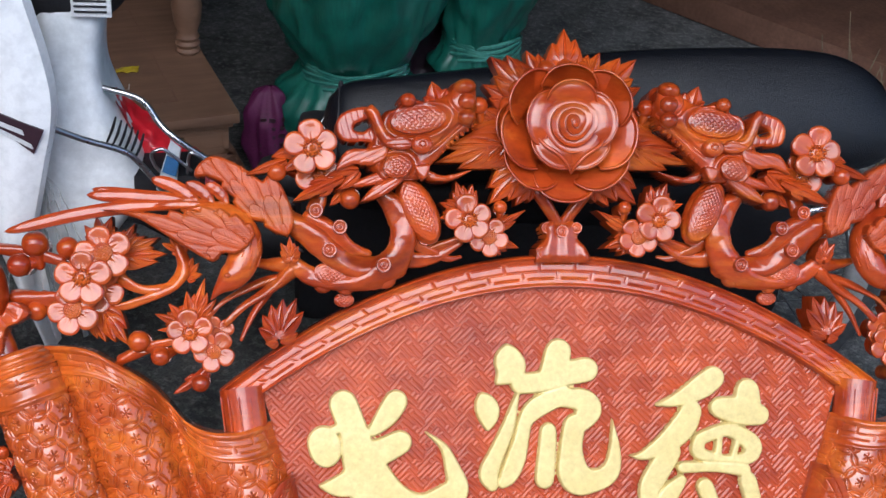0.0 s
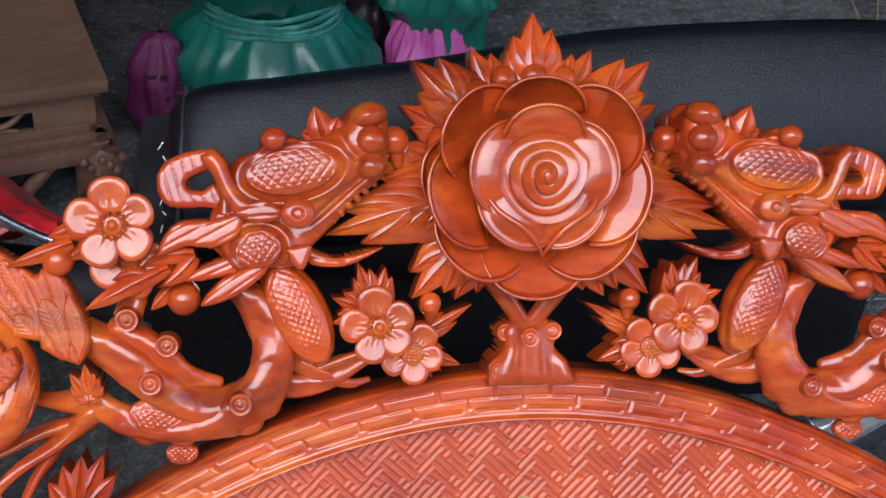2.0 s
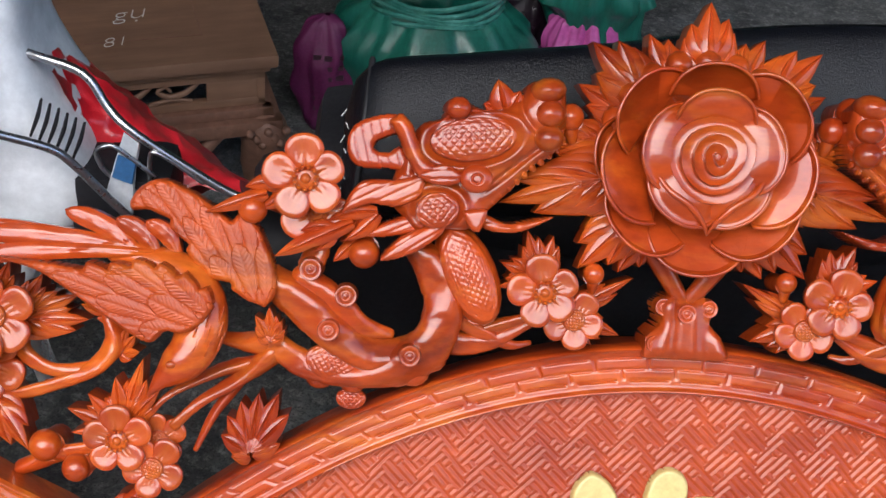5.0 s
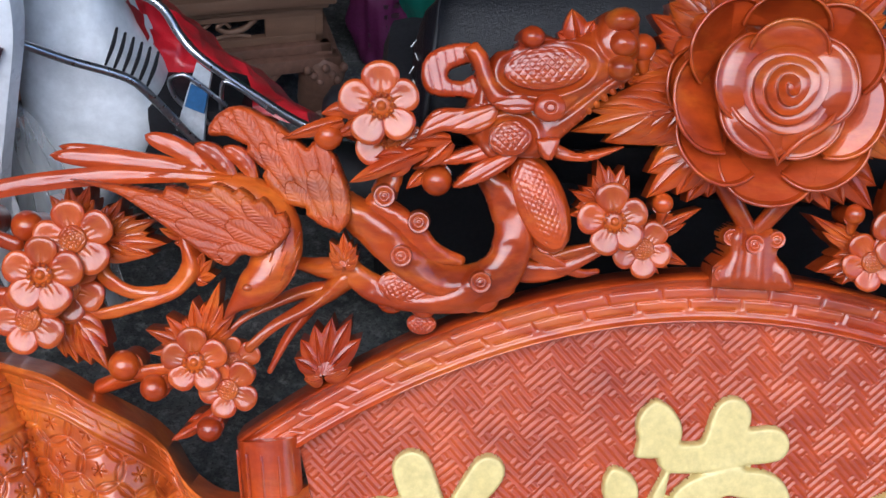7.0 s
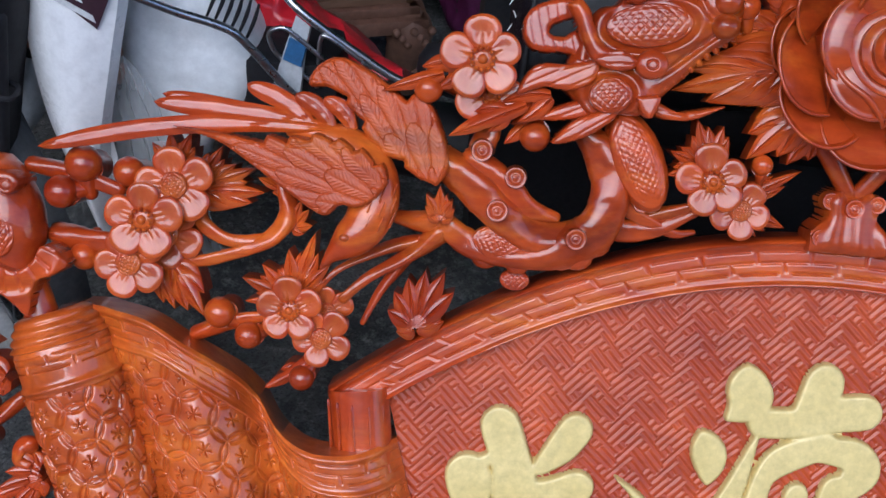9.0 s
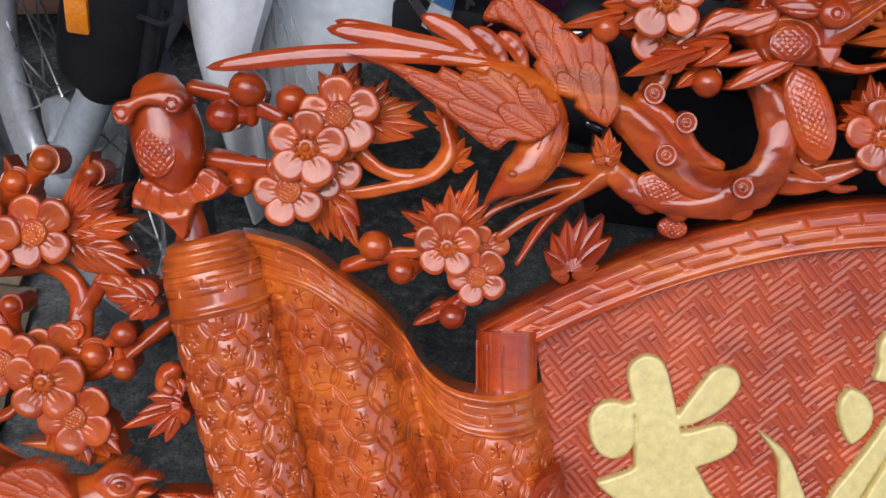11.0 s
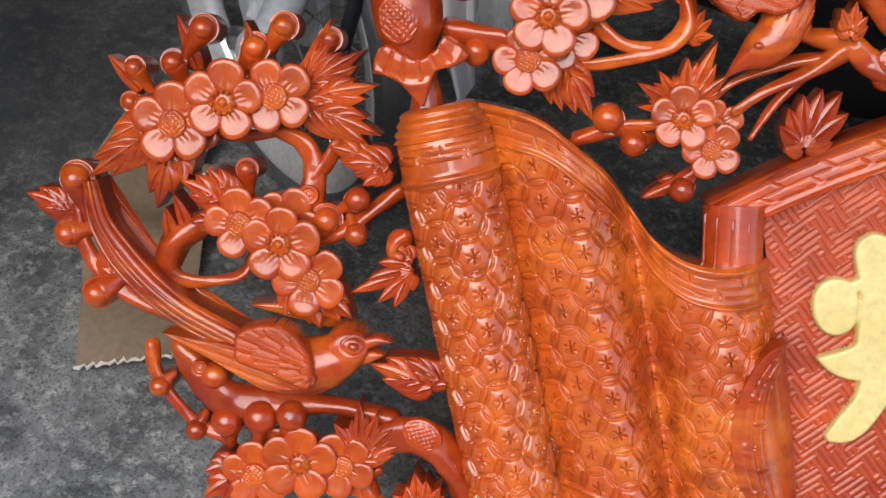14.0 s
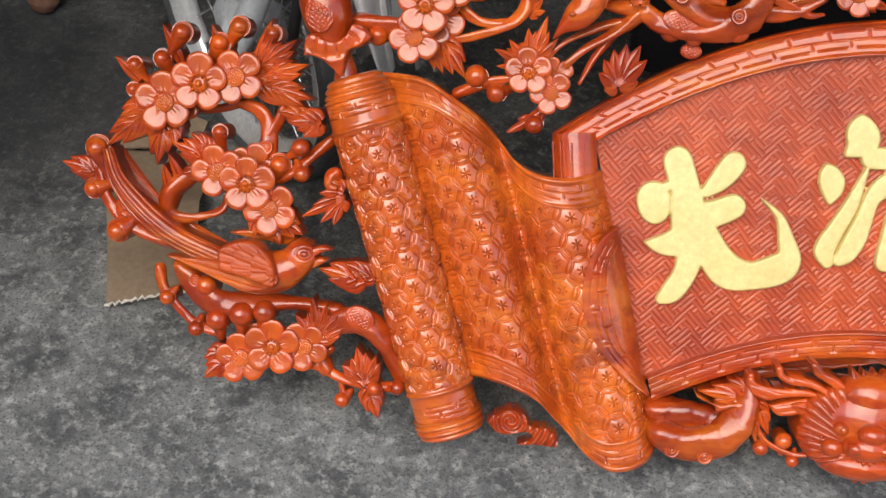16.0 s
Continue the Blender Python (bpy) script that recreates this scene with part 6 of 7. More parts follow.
def wheel(centre, heading, R, name):
    hx, hy = heading
    side = (-hy, hx)

    def at(a, r, o):
        return (centre[0] + hx * r * math.cos(a) + side[0] * o, centre[1] + hy * r * math.cos(a) + side[1] * o, centre[2] + r * math.sin(a))

    A = np.linspace(0, 2 * np.pi, 64, endpoint=False)
    sec = [(R - 0.040, -0.018), (R - 0.030, -0.027), (R - 0.012, -0.026), (R - 0.002, -0.012), (R, 0.0), (R - 0.002, 0.012), (R - 0.012, 0.026), (R - 0.030, 0.027), (R - 0.040, 0.018)]
    w = wpart(name, Geo(True).grid(np.array([[at(a, r, o) for a in A] for r, o in sec]), True), RUBBER, bike, "black tyre on an aluminium spoked wheel")
    gg = Geo(True)
    for k in range(48):
        a = 2 * math.pi * k / 48
        for s in (-1, 1):
            gg.add([at(a, R + 0.0015, s * 0.004), at(a + 0.07, R - 0.004, s * 0.020), at(a + 0.10, R - 0.004, s * 0.020), at(a + 0.03, R + 0.0015, s * 0.004)], [(0, 1, 2, 3)])
    wpart("tread", gg, RUBBER, w)
    rim = [(R - 0.032, -0.019), (R - 0.036, -0.024), (R - 0.044, -0.023), (R - 0.050, -0.018), (R - 0.064, -0.016), (R - 0.072, -0.010), (R - 0.075, 0.0), (R - 0.072, 0.010), (R - 0.064, 0.016), (R - 0.050, 0.018), (R - 0.044, 0.023), (R - 0.036, 0.024), (R - 0.032, 0.019)]
    wpart("rim", Geo(True).grid(np.array([[at(a, r, o) for a in A] for r, o in rim]), True), RIM, w, "bright polished metal rim")
    hub = [(0.0, -0.055), (0.014, -0.054), (0.016, -0.042), (0.052, -0.040), (0.060, -0.032), (0.060, -0.018), (0.030, -0.012), (0.030, 0.012), (0.048, 0.018), (0.048, 0.034), (0.012, 0.040), (0.0, 0.05)]
    wpart("hub", Geo(True).grid(np.array([[at(a, r, o) for a in A[::2]] for r, o in hub]), True), ALUMINIUM, w, "cast metal brake hub")
    for k in range(28):
        a = 2 * math.pi * k / 28
        s = 1 if k % 2 else -1
        b = a + (0.9 if (k // 2) % 2 else -0.9)
        wpart("spoke", Geo(True).tube([(*at(b, 0.055, s * 0.024), 0.0016), (*at(a, R - 0.072, s * 0.003), 0.0016)], n=5, steps=1), CHROME, w)
    return at


spin = wheel((-0.975, 0.640, 0.278), (-0.70, 0.714), 0.278, "front_wheel")
wheel((0.42, 0.72, 0.278), (-1.0, 0.0), 0.278, "rear_wheel")
fork = wpart("fork", Geo(True).tube([(-0.983, 0.560, 0.264, 0.0180), (-0.970, 0.560, 0.292, 0.0220), (-0.950, 0.560, 0.337, 0.0230), (-0.930, 0.560, 0.384, 0.0220), (-0.909, 0.560, 0.437, 0.0210)], n=18).blob((-0.983, 0.560, 0.264), (0.030, 0.024, 0.032)), ALUMINIUM, bike, "grey telescopic fork leg")
wpart("axle_nut", Geo(True).lathe((-1.016, 0.580, 0.262), [(0.0, 0.012), (0.013, 0.010), (0.013, -0.010), (0.0, -0.012)], 6), CHROME, fork)
wpart("fork", Geo(True).tube([(-0.960, 0.70, 0.30, 0.022), (-0.90, 0.705, 0.38, 0.022), (-0.85, 0.71, 0.50, 0.02)], n=14), ALUMINIUM, bike)
# black mudguard over the wheel
a, b = np.meshgrid(np.linspace(radians(62), radians(150), 26), np.linspace(-1, 1, 13))
Pm = np.array([[spin(math.pi - aa, 0.318 - 0.035 * bb ** 2, 0.062 * bb) for aa, bb in zip(ra, rb)] for ra, rb in zip(a, b)])
wpart("mudguard", Geo(True).solid(Pm, (0.004, 0, -0.008)), BLACK, bike, "black front mudguard, dusty")
wpart("fork_cover", Geo(True).tube([(-0.895, 0.505, 0.455, 0.0340), (-0.892, 0.505, 0.467, 0.0500), (-0.885, 0.505, 0.504, 0.0550), (-0.870, 0.505, 0.573, 0.0560), (-0.850, 0.505, 0.645, 0.0550), (-0.831, 0.505, 0.711, 0.0500)], n=24), BLACK, bike, "dusty black plastic fork cover")
wpart("reflector", Geo(True).box((-0.910, 0.446, 0.544), (-0.886, 0.458, 0.584), 0.004), AMBER, bike, "amber side reflector")
cable = wpart("brake_cable", Geo(True).tube([(-0.813, 0.470, 0.650, 0.0090), (-0.825, 0.470, 0.575, 0.0090), (-0.836, 0.470, 0.507, 0.0090), (-0.849, 0.470, 0.434, 0.0090), (-0.863, 0.470, 0.360, 0.0090), (-0.877, 0.470, 0.289, 0.0090)], n=10), BLACK, bike)
wpart("cable_clip", Geo(True).tube([(-0.839, 0.458, 0.567, 0.003), (-0.813, 0.456, 0.563, 0.003), (-0.811, 0.478, 0.563, 0.003), (-0.837, 0.482, 0.567, 0.003)], n=6), BLACK, cable)
# leg shield and the body behind it
ls = lerp_curve(smooth_curve([(-0.812, 0.86, 0.530), (-0.806, 0.72, 0.520), (-0.806, 0.600, 0.512), (-0.796, 0.500, 0.506), (-0.768, 0.400, 0.500), (-0.738, 0.300, 0.498)], 40), np.linspace(0, 1, 40))
rs = lerp_curve(smooth_curve([(-0.722, 0.86, 0.500), (-0.700, 0.760, 0.494), (-0.696, 0.690, 0.490), (-0.718, 0.590, 0.490), (-0.742, 0.480, 0.492), (-0.742, 0.400, 0.494), (-0.722, 0.298, 0.496)], 40), np.linspace(0, 1, 40))
k = np.linspace(0, 1, 14)[:, None, None]
L2 = ls[None] * (1 - k) + rs[None] * k
bulge = -0.018 * np.sin(np.pi * k[..., 0])
shield = wpart("leg_shield", Geo(True).solid(np.stack([L2[..., 0], L2[..., 2] + bulge, L2[..., 1]], -1), (0.006, 0.020, 0)), WHITE, bike, "glossy white leg shield")
wpart("decal", Geo(True).solid(np.array([[(-0.786, 0.4815, 0.708), (-0.706, 0.4815, 0.672)], [(-0.782, 0.4815, 0.690), (-0.722, 0.4815, 0.636)]]), (0, 0.003, 0)), LABEL_DARK, shield, "dark slanted sticker")
for x0, z0, x1, z1 in ((-0.776, 0.693, -0.734, 0.673), (-0.768, 0.678, -0.724, 0.652)):
    wpart("decal_bar", Geo(True).solid(np.array([[(x0, 0.480, z0), (x1, 0.480, z1)], [(x0 + 0.002, 0.480, z0 - 0.008), (x1 + 0.002, 0.480, z1 - 0.008)]]), (0, 0.001, 0)), LABEL, shield)
zs = smooth_curve([(0.82, -0.676, 0.050, 0.070), (0.74, -0.684, 0.045, 0.072), (0.68, -0.684, 0.044, 0.078), (0.62, -0.678, 0.056, 0.092), (0.565, -0.668, 0.074, 0.100), (0.51, -0.664, 0.080, 0.100), (0.46, -0.682, 0.068, 0.095), (0.40, -0.705, 0.050, 0.085), (0.30, -0.725, 0.038, 0.08)], 36)
A = np.linspace(0, 2 * np.pi, 40, endpoint=False)
G = Geo(True).grid(np.array([[(xc + rx * math.copysign(abs(math.cos(t)) ** 0.6, math.cos(t)), 0.665 + ry * math.copysign(abs(math.sin(t)) ** 0.42, math.sin(t)), z) for t in A] for z, xc, rx, ry in zs]), True)
cover = wpart("steering_cover", G, DUSTY_WHITE, bike, "scuffed white plastic steering cover")
for kk in range(6):
    x0 = -0.632 + 0.0075 * kk
    wpart("grille_slot", Geo(True).tube([(x0 + 0.012, 0.568 + 0.0015 * kk, 0.650 - 0.006 * kk, 0.0014), (x0 + 0.006, 0.568 + 0.0015 * kk, 0.630 - 0.006 * kk, 0.0022), (x0 - 0.004, 0.568 + 0.0015 * kk, 0.606 - 0.006 * kk, 0.0014)], n=6), BLACK, cover)
head = wpart("handlebar_cover", Geo(True).blob((-0.690, 0.69, 0.845), (0.105, 0.11, 0.100), 0, 22, 13), BLACK, bike, "black handlebar cover")
wpart("label", Geo(True).box((-0.672, 0.582, 0.796), (-0.618, 0.590, 0.830), 0.001), LABEL, head, "white paper label")
for kk in range(3):
    wpart("label_bar", Geo(True).box((-0.668, 0.5800, 0.803 + 0.008 * kk), (-0.624, 0.5822, 0.8055 + 0.008 * kk)), BLACK, head)
# chrome carrier over the frame
rack = wpart("carrier", Geo(True).tube([(-0.712, 0.515, 0.664, 0.0046), (-0.662, 0.530, 0.634, 0.0046), (-0.612, 0.540, 0.612, 0.0046), (-0.590, 0.543, 0.592, 0.0046), (-0.550, 0.550, 0.534, 0.0046), (-0.500, 0.555, 0.474, 0.0046), (-0.46, 0.565, 0.455, 0.0046)], n=12), CHROME, bike, "chrome luggage carrier")
wpart("rail", Geo(True).tube([(-0.700, 0.640, 0.674, 0.0046), (-0.634, 0.612, 0.673, 0.0046), (-0.586, 0.604, 0.660, 0.0046), (-0.562, 0.592, 0.630, 0.0046), (-0.539, 0.580, 0.612, 0.0046), (-0.493, 0.576, 0.579, 0.0046), (-0.433, 0.572, 0.542, 0.0046), (-0.400, 0.572, 0.545, 0.0046)], n=12), CHROME, rack)
wpart("rail", Geo(True).tube([(-0.516, 0.570, 0.563, 0.0026), (-0.551, 0.570, 0.595, 0.0026), (-0.563, 0.570, 0.597, 0.0026), (-0.572, 0.570, 0.591, 0.0026), (-0.572, 0.570, 0.581, 0.0026), (-0.564, 0.570, 0.564, 0.0026), (-0.538, 0.570, 0.542, 0.0026), (-0.523, 0.570, 0.528, 0.0026)], n=8), CHROME, rack)
wpart("rail", Geo(True).tube([(-0.522, 0.572, 0.557, 0.0026), (-0.519, 0.572, 0.587, 0.0026), (-0.511, 0.572, 0.590, 0.0026), (-0.490, 0.572, 0.575, 0.0026), (-0.467, 0.572, 0.556, 0.0026)], n=8), CHROME, rack)
wpart("rail", Geo(True).tube([(-0.372, 0.600, 0.412, 0.004), (-0.320, 0.620, 0.380, 0.004), (-0.300, 0.622, 0.372, 0.004), (-0.288, 0.622, 0.412, 0.004), (-0.286, 0.622, 0.44, 0.004)], n=8), CHROME, rack)
strap = wpart("strap_plate", Geo(True).solid(np.array([[(-0.545, 0.5790, 0.609), (-0.531, 0.5790, 0.597)], [(-0.555, 0.5700, 0.579), (-0.536, 0.5700, 0.570)], [(-0.568, 0.5600, 0.536), (-0.541, 0.5600, 0.520)]]), (0.001, 0.003, -0.003)), ALUMINIUM, rack)
wpart("tape", Geo(True).solid(np.array([[(-0.551, 0.5690, 0.588), (-0.534, 0.5690, 0.579)], [(-0.558, 0.5630, 0.564), (-0.539, 0.5630, 0.556)]]), (0.001, 0.002, -0.001)), BLUE_TAPE, rack, "blue tape")
wpart("battery_box", Geo(True).box((-0.612, 0.575, 0.46), (-0.50, 0.66, 0.552), 0.018), BLACK, bike)

# red bag tucked under the carrier
a, b = np.meshgrid(np.linspace(0, 1, 44), np.linspace(0, 1, 26))
top = lerp_curve([(-0.646, 0.700, 0.645), (-0.622, 0.700, 0.620), (-0.574, 0.700, 0.580), (-0.527, 0.700, 0.535), (-0.489, 0.700, 0.500), (-0.445, 0.700, 0.471)], np.linspace(0, 1, 44))
low = lerp_curve([(-0.623, 0.635, 0.630), (-0.607, 0.635, 0.574), (-0.587, 0.635, 0.537), (-0.546, 0.635, 0.510), (-0.504, 0.635, 0.502), (-0.438, 0.635, 0.503)], np.linspace(0, 1, 44))
P = top[None] * (1 - b[..., None]) + low[None] * b[..., None]
P[..., 1] -= 0.012 * np.sin(np.pi * b)
P[..., 2] += 0.010 * np.sin(np.pi * b)
red = thing("plastic_bag", "crumpled red plastic bag hung on the motorbike carrier", "bag", pose(-0.53, 0.70, 0.5))
wpart("film", Geo(True).solid(crumple(P, 0.009, 26, 1.0), (0.01, 0.05, -0.04)), RED_BAG, red)
a, b = np.meshgrid(np.linspace(0, 1, 40), np.linspace(0, 1, 30))
P = np.stack([-0.735 + (a - 0.5) * (0.03 + 0.16 * b ** 0.7), 0.535 + 0.010 * np.sin(a * 40) * (0.4 + b) + 0.03 * b, 0.575 - 0.30 * b], -1)
clear = thing("plastic_bag", "clear pleated plastic bag hanging beside the white leg shield", "bag", pose(-0.735, 0.54, 0.575))
wpart("film", Geo(True).grid(crumple(P, 0.006, 16, 4.0)), FILM, clear)
wpart("knot", Geo(True).blob((-0.735, 0.534, 0.580), (0.012, 0.010, 0.016)).tube([(-0.735, 0.534, 0.59, 0.003), (-0.744, 0.520, 0.60, 0.003), (-0.738, 0.516, 0.625, 0.003), (-0.73, 0.525, 0.64, 0.003)], n=6), FILM, clear)

# low carved table
TB = pose(-0.459, 1.304, 0, 0, 0, 16.4)
table = thing("low_table", "low raw hardwood table with pierced frieze and carved claw legs", "table", TB)
W, D = 1.10, 0.95
tt_ = part("tabletop", Geo(True).box((-W, 0.0, 0.262), (0.0, D, 0.286), 0.006).box((-W + 0.02, 0.012, 0.250), (-0.012, D - 0.02, 0.262), 0.003), RAW_WOOD, table)
part("board_joint", Geo(True).box((-0.111, 0.086, 0.2855), (-0.109, D - 0.06, 0.2867)).box((-W + 0.1, 0.085, 0.2855), (-0.109, 0.087, 0.2867)), DARK_WOOD, tt_)
part("frieze", Geo(True).box((-W + 0.03, 0.020, 0.234), (-0.020, 0.034, 0.250), 0.002).box((-W + 0.03, 0.020, 0.186), (-0.020, 0.034, 0.200), 0.002).box((-0.115, 0.021, 0.199), (-0.020, 0.034, 0.235), 0.002).box((-0.034, 0.020, 0.186), (-0.020, D - 0.03, 0.250), 0.002), RAW_WOOD, table)
gg = Geo(True)
for kk in range(5):
    x0 = -0.13 - 0.075 * kk
    gg.tube([(x0, 0.028, 0.230, 0.004), (x0 - 0.02, 0.027, 0.216, 0.005), (x0 - 0.045, 0.027, 0.212, 0.005), (x0 - 0.062, 0.027, 0.222, 0.004), (x0 - 0.050, 0.027, 0.230, 0.003), (x0 - 0.042, 0.027, 0.222, 0.003)], n=8)
    gg.tube([(x0 - 0.01, 0.028, 0.200, 0.004), (x0 - 0.04, 0.027, 0.206, 0.004), (x0 - 0.075, 0.027, 0.200, 0.004)], n=8)
part("fretwork", gg, RAW_WOOD, table, "scrolling leaf fretwork")
part("waist", Geo(True).box((-W + 0.02, 0.008, 0.168), (-0.008, 0.03, 0.186), 0.004).box((-0.03, 0.008, 0.168), (-0.008, D - 0.02, 0.186), 0.004).box((-W, -0.006, 0.140), (0.006, 0.03, 0.168), 0.008).box((-0.03, -0.006, 0.140), (0.006, D, 0.168), 0.008), DARK_WOOD, table)
gg = Geo(True)
for kk in range(7):
    x0 = -0.10 - 0.09 * kk
    gg.tube([(x0, 0.010, 0.140, 0.010), (x0 - 0.03, 0.008, 0.112, 0.012), (x0 - 0.055, 0.008, 0.090, 0.010), (x0 - 0.085, 0.010, 0.120, 0.008), (x0 - 0.07, 0.01, 0.136, 0.006)], n=10)
part("apron_carving", gg, DARK_WOOD, table, "carved dragon apron")
for (x, y) in ((0.0, 0.0), (-W, 0.0), (0.0, D), (-W, D)):
    sx, sy = (1 if x == 0 else -1), (-1 if y == 0 else 1)
    lg = part("leg", Geo(True).tube([(x - 0.030 * sx, y - 0.030 * sy, 0.150, 0.034), (x - 0.022 * sx, y - 0.022 * sy, 0.130, 0.040), (x - 0.030 * sx, y - 0.030 * sy, 0.085, 0.032), (x - 0.034 * sx, y - 0.034 * sy, 0.050, 0.028), (x - 0.026 * sx, y - 0.026 * sy, 0.034, 0.032), (x - 0.024 * sx, y - 0.024 * sy, 0.026, 0.030)], n=12, knots=0.05), DARK_WOOD, table, "carved mask claw leg")
    for kk in range(7):
        part("carved_curl", Geo(True).blob((x - 0.052 * sx + 0.010 * kk * sx, y + 0.012 * sy, 0.150 - 0.012 * (kk % 3)), (0.008, 0.008, 0.008), 0, 8, 6), DARK_WOOD, lg)
for txt, x, y, size in (("g\u1ee5", -0.245, 0.155, 0.055), ("81", -0.270, 0.070, 0.042)):
    cu_ = bpy.data.curves.new("chalk_mark", "FONT")
    cu_.body, cu_.size, cu_.extrude, cu_.shear, cu_.offset = txt, size, 0.0003, 0.3, -0.0012
    o = new("chalk_mark", cu_)
    o.data.materials.append(CHALK)
    o.parent = tt_
    o.matrix_basis = pose(x, y, 0.2868, 0, 0, 4)
wrap = thing("sweet_wrapper", "small crumpled yellow foil wrapper on the tabletop", "wrapper", pose(-0.703, 1.489, 0.287))
a, b = np.meshgrid(np.linspace(-1, 1, 12), np.linspace(-1, 1, 8))
part("foil", Geo(True).solid(crumple(np.stack([0.022 * a, 0.010 * b + 0.008 * a, 0.007 + 0.002 * a * b], -1), 0.004, 60, 2.0), (0, 0, -0.004)), YELLOW, wrap)
post2 = thing("turned_post", "raw wooden turned furniture post standing on the low table", "furniture part", pose(-0.580, 1.600, 0.286))
part("shaft", Geo(True).lathe((0, 0, 0), [(0.0, 0.0), (0.024, 0.001), (0.028, 0.008), (0.024, 0.016), (0.028, 0.024), (0.023, 0.032), (0.027, 0.040), (0.022, 0.050), (0.030, 0.075), (0.034, 0.11), (0.028, 0.15), (0.022, 0.18), (0.030, 0.20), (0.022, 0.22), (0.030, 0.26), (0.034, 0.32), (0.03, 0.50), (0.0, 0.505)], 18), RAW_WOOD, post2)
board = thing("wooden_panel", "raw brown wooden cabinet panel standing on the low table", "panel", pose(-1.0, 1.86, 0.286, 0, 0, 16.4))
part("panel", Geo(True).box((-0.45, 0, 0), (0.30, 0.03, 0.8), 0.004), RAW_WOOD, board)
part("edge_moulding", Geo(True).box((0.30, -0.012, 0), (0.34, 0.035, 0.8), 0.006), RAW_WOOD, board)
part("edge_moulding", Geo(True).box((-0.45, -0.010, 0.0), (0.30, 0.0, 0.05), 0.004), RAW_WOOD, board)


def bundle(name, label, c, prof, mat, pleats, depth, seed, tie=None, tie_mat=None):
    """Wrapped furniture: a pleated cover gathered at a tie."""
    rr = np.random.RandomState(seed)
    ph = rr.uniform(0, 6, 8)
    pr = smooth_curve(prof, 60)
    A = np.linspace(0, 2 * np.pi, 110, endpoint=False)
    P = []
    for r, z in pr:
        squeeze = np.clip(0.12 / max(r, 0.05), 0.5, 2.0)
        rad = r * (1 + depth * squeeze * (np.sin(pleats * A + 1.3 * np.sin(2 * A + ph[4]) + ph[0] + 2 * math.sin(z * 9 + ph[3])) * 0.35 + 0.5 * np.sin(pleats * 1.7 * A + ph[1] - 6 * z) + 0.35 * np.sin(pleats * 3.1 * A + ph[2] + 9 * z)))
        rad = rad + np.array([0.024 * noise.noise((c[0] + 9 * math.cos(t) * r, c[1] + 9 * math.sin(t) * r, z * 7)) + 0.020 * noise.noise((c[0] + 26 * math.cos(t) * r, c[1] + 26 * math.sin(t) * r, z * 17)) for t in A])
        P.append(np.stack([c[0] + rad * np.cos(A), c[1] + 0.8 * rad * np.sin(A), 0 * A + c[2] + z], -1))
    ob = thing(name, label, "bundle", pose(c[0], c[1], c[2]), "wrapped furniture")
    body = wpart("cover", Geo(True).grid(np.array(P), True), mat, ob)
    if tie:
        z, r = tie
        G = Geo(True)
        for k in range(5):
            t0 = np.linspace(0, 2 * np.pi, 26)
            G.tube(np.stack([c[0] + (r + 0.004) * np.cos(t0), c[1] + 0.8 * (r + 0.004) * np.sin(t0), c[2] + z + 0.010 * (k - 2) + 0.006 * np.sin(3 * t0 + k), 0 * t0 + 0.005], -1), n=6, steps=1)
        wpart("tie", G, tie_mat, ob, "glossy plastic tie")
    return ob


STRAW = surface("dry_straw", (0.16, 0.12, 0.07), (0.26, 0.20, 0.12), 30, (0.6, 0.8), relief=0.1)
TIE = surface("glossy_green_film", (0.01, 0.13, 0.10), (0.10, 0.34, 0.28), 18, (0.12, 0.3), 0.5, 0.1, grain=60, relief=0.6, dist=0.004)
DARK_FILM = surface("dark_film", (0.012, 0.006, 0.012), (0.035, 0.018, 0.03), 12, (0.2, 0.4), 0.4, 0.12, grain=40, relief=0.6, dist=0.005)
bundle("wrapped_bundle", "tall furniture piece wrapped in green woven plastic, tied near its foot", (-0.205, 1.60, 0), [(0.15, 0.0), (0.165, 0.08), (0.175, 0.17), (0.150, 0.215), (0.115, 0.250), (0.118, 0.275), (0.160, 0.34), (0.20, 0.45), (0.225, 0.6), (0.23, 0.9), (0.18, 1.1), (0.01, 1.12)], GREEN, 9, 0.045, 3, (0.258, 0.116), TIE)
bundle("wrapped_bundle", "slim furniture piece wrapped in green woven plastic, tied low down", (0.090, 1.66, 0), [(0.06, 0.0), (0.07, 0.12), (0.09, 0.225), (0.110, 0.25), (0.088, 0.285), (0.084, 0.31), (0.092, 0.34), (0.125, 0.42), (0.16, 0.55), (0.17, 0.9), (0.01, 1.05)], GREEN, 8, 0.045, 5, (0.30, 0.086), TIE)
bundle("wrapped_bundle", "bulky item wrapped in dark plastic film between green bundles", (-0.035, 1.80, 0), [(0.10, 0.0), (0.13, 0.15), (0.14, 0.30), (0.14, 0.5), (0.10, 0.75), (0.01, 0.8)], DARK_FILM, 9, 0.06, 7)
bundle("printed_sack", "magenta woven sack with faded print beside a green bundle", (-0.400, 1.56, 0), [(0.034, 0.0), (0.046, 0.04), (0.050, 0.10), (0.047, 0.16), (0.034, 0.21), (0.01, 0.225)], PURPLE, 5, 0.035, 9)
bundle("printed_sack", "pink plastic sack peeping out between green bundles", (0.075, 1.645, 0), [(0.07, 0.0), (0.075, 0.10), (0.072, 0.17), (0.066, 0.205), (0.04, 0.22), (0.01, 0.225)], PINK, 7, 0.07, 11)
prints = bpy.data.objects["printed_sack"]
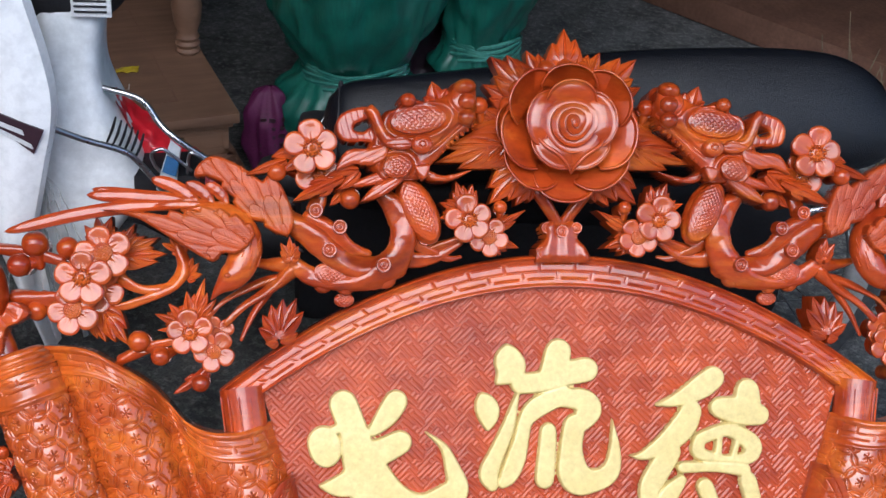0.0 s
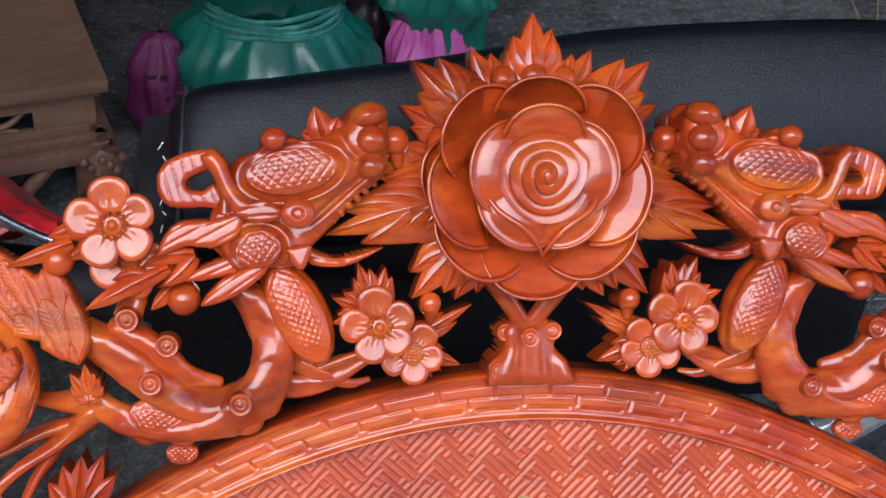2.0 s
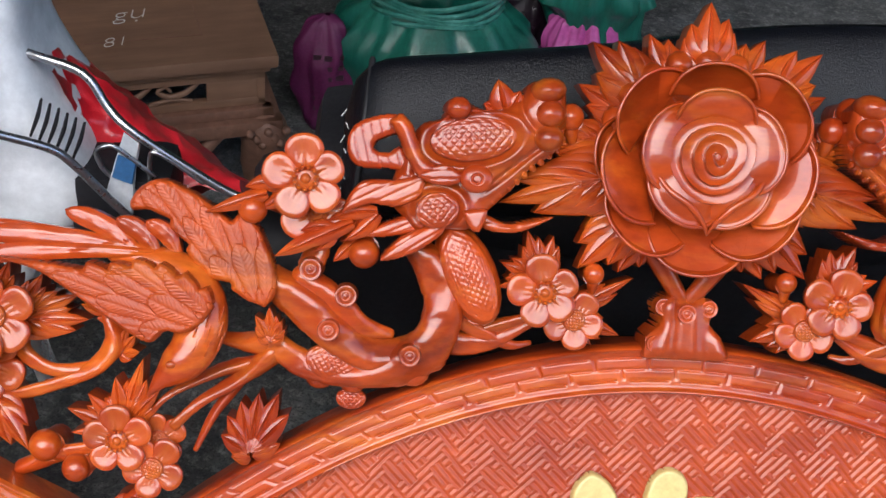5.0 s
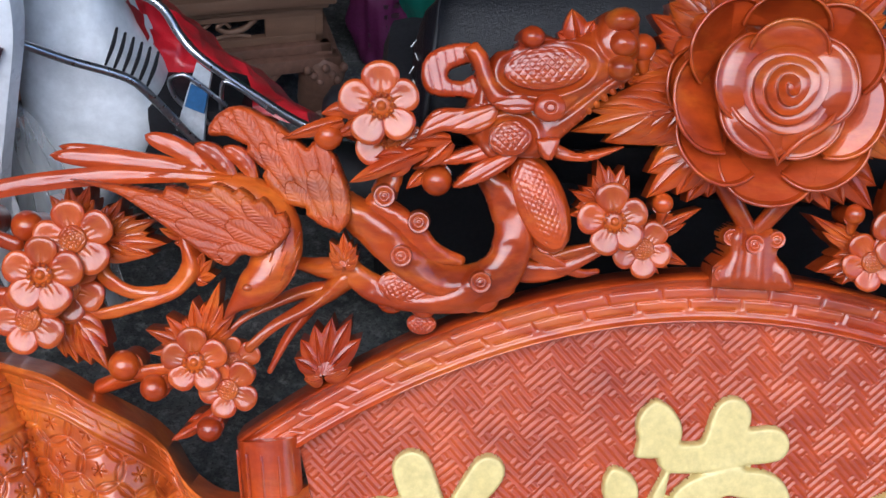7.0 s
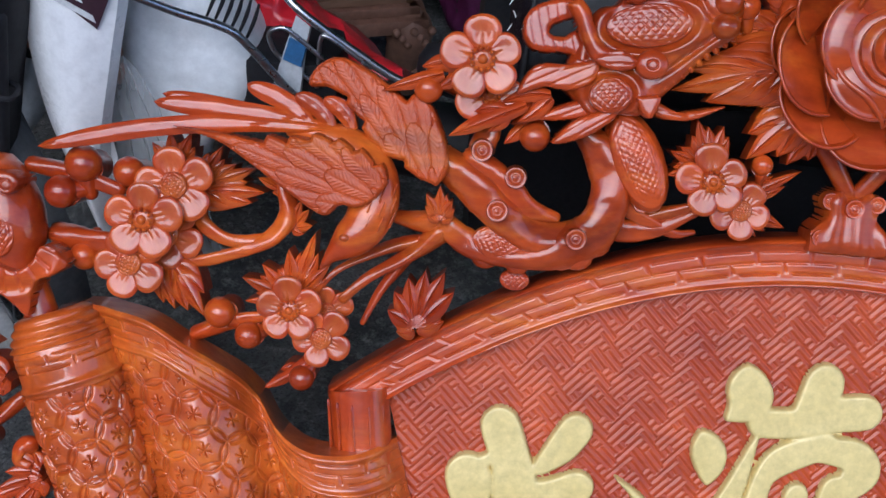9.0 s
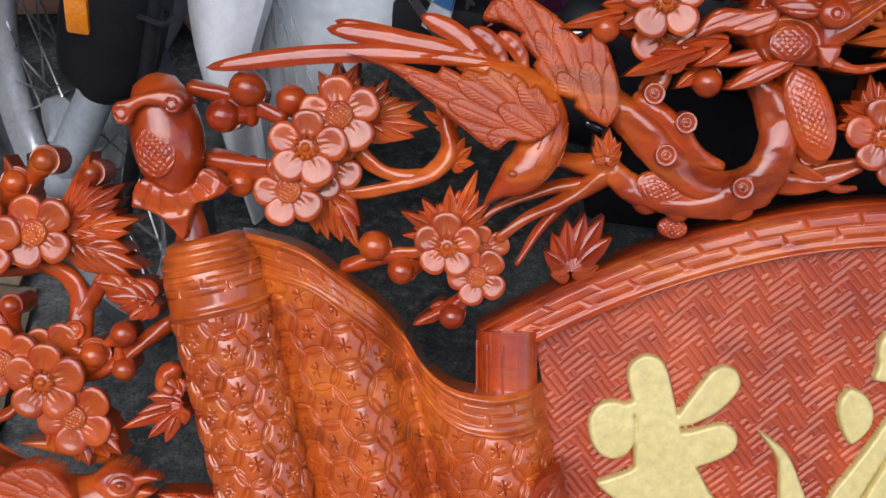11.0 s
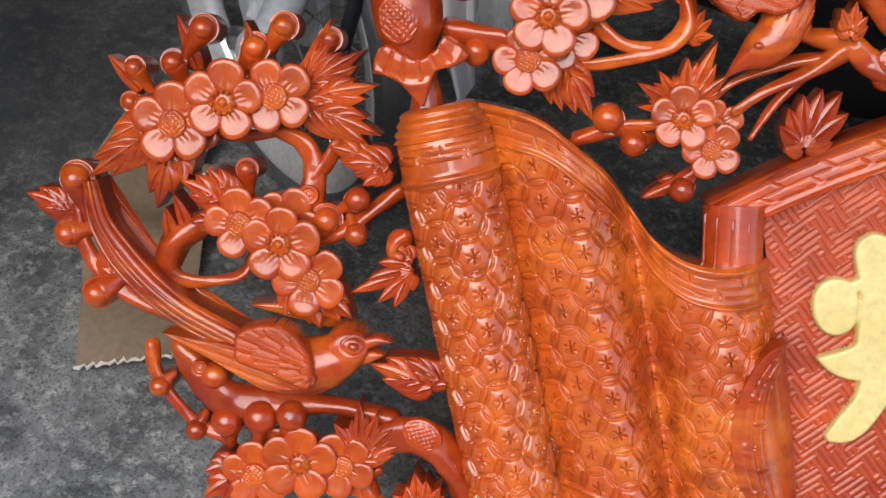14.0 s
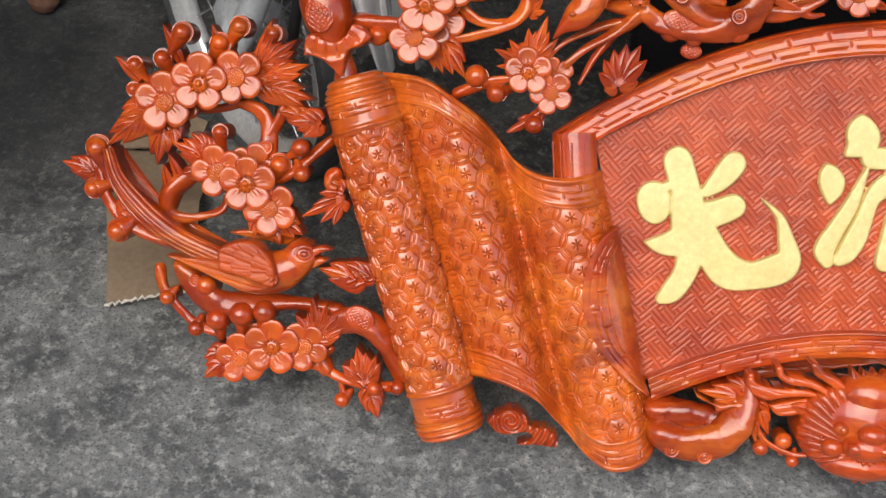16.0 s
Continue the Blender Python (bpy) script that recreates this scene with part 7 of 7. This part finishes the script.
for kk in range(24):
    z, xo = 0.05 + 0.021 * (kk // 4), -0.440 + 0.020 * (kk % 4)
    dy = 0.030 * (abs(xo + 0.008 + 0.395) / 0.05) ** 2 - 0.022
    wpart("print_bar", Geo(True).box((xo, 1.5385 + dy, z), (xo + 0.014, 1.545 + dy, z + 0.008)), LABEL_DARK, prints)

# cardboard scraps on the floor under the carving
card = thing("cardboard_sheet", "torn flattened brown cardboard lying on the concrete floor", "cardboard", pose(-1.10, 0.42, 0))
a, b = np.meshgrid(np.linspace(0, 1, 26), np.linspace(0, 1, 30))
lo, hi = np.array(((-1.128, 0.238), (-1.010, 0.285))), np.array(((-1.236, 0.610), (-1.060, 0.620)))
Q = (lo[0] * (1 - a[..., None]) + lo[1] * a[..., None]) * (1 - b[..., None]) + (hi[0] * (1 - a[..., None]) + hi[1] * a[..., None]) * b[..., None]
jag = 0.004 * np.sin(a * 90) * (b < 0.02)
zc = 0.010 + 0.022 * np.exp(-((b - 0.55) / 0.12) ** 2) + 0.006 * a * (1 - a) * np.sin(3 * a + 4 * b)
sheet = wpart("sheet", Geo(True).solid(np.stack([Q[..., 0], Q[..., 1] + jag, zc], -1), (0, 0, -0.005)), CARD, card)
e = np.stack([Q[0, :, 0], Q[0, :, 1] + jag[0] - 0.002, zc[0] + 0.001, 0.0022 + 0.001 * np.sin(a[0] * 60)], -1)
wpart("torn_edge", Geo(True).tube(e, n=6, steps=1), PAPER, sheet, "torn pale paper edge")
wpart("flap", Geo(True).solid(np.array([[(-1.225, 0.60, 0.020), (-1.16, 0.60, 0.03), (-1.08, 0.61, 0.02)], [(-1.20, 0.66, 0.05), (-1.14, 0.67, 0.07), (-1.07, 0.66, 0.05)]]), (0, 0.002, -0.005)), CARD, sheet)

# scraps at the far side
plank = thing("timber_plank", "dark brown rough timber lying at the back of the floor", "timber", pose(0.968, 2.448, 0, 0, 0, -50.7))
part("board", Geo(True).box((-0.5, 0, 0), (1.3, 0.45, 0.09), 0.01), DARK_WOOD, plank)
part("board", Geo(True).box((-0.4, 0.47, 0), (1.3, 0.90, 0.075), 0.01), DARK_WOOD, plank)
twigs = thing("dry_twigs", "tangle of dry thin twigs behind the motorbike seat", "twigs", pose(1.043, 1.676, 0))
rr = np.random.RandomState(4)
for kk in range(22):
    x0, y0 = 1.063 + rr.uniform(-0.08, 0.16), 1.676 + rr.uniform(-0.10, 0.12)
    dx, dy, dz = rr.uniform(-0.16, 0.16), rr.uniform(-0.12, 0.12), rr.uniform(0.18, 0.36)
    wpart("twig", Geo(True).tube([(x0, y0, 0.003, 0.0028), (x0 + 0.3 * dx, y0 + 0.3 * dy, 0.4 * dz, 0.0024), (x0 + dx, y0 + dy, dz, 0.0012)], n=5, steps=4), STRAW, twigs)
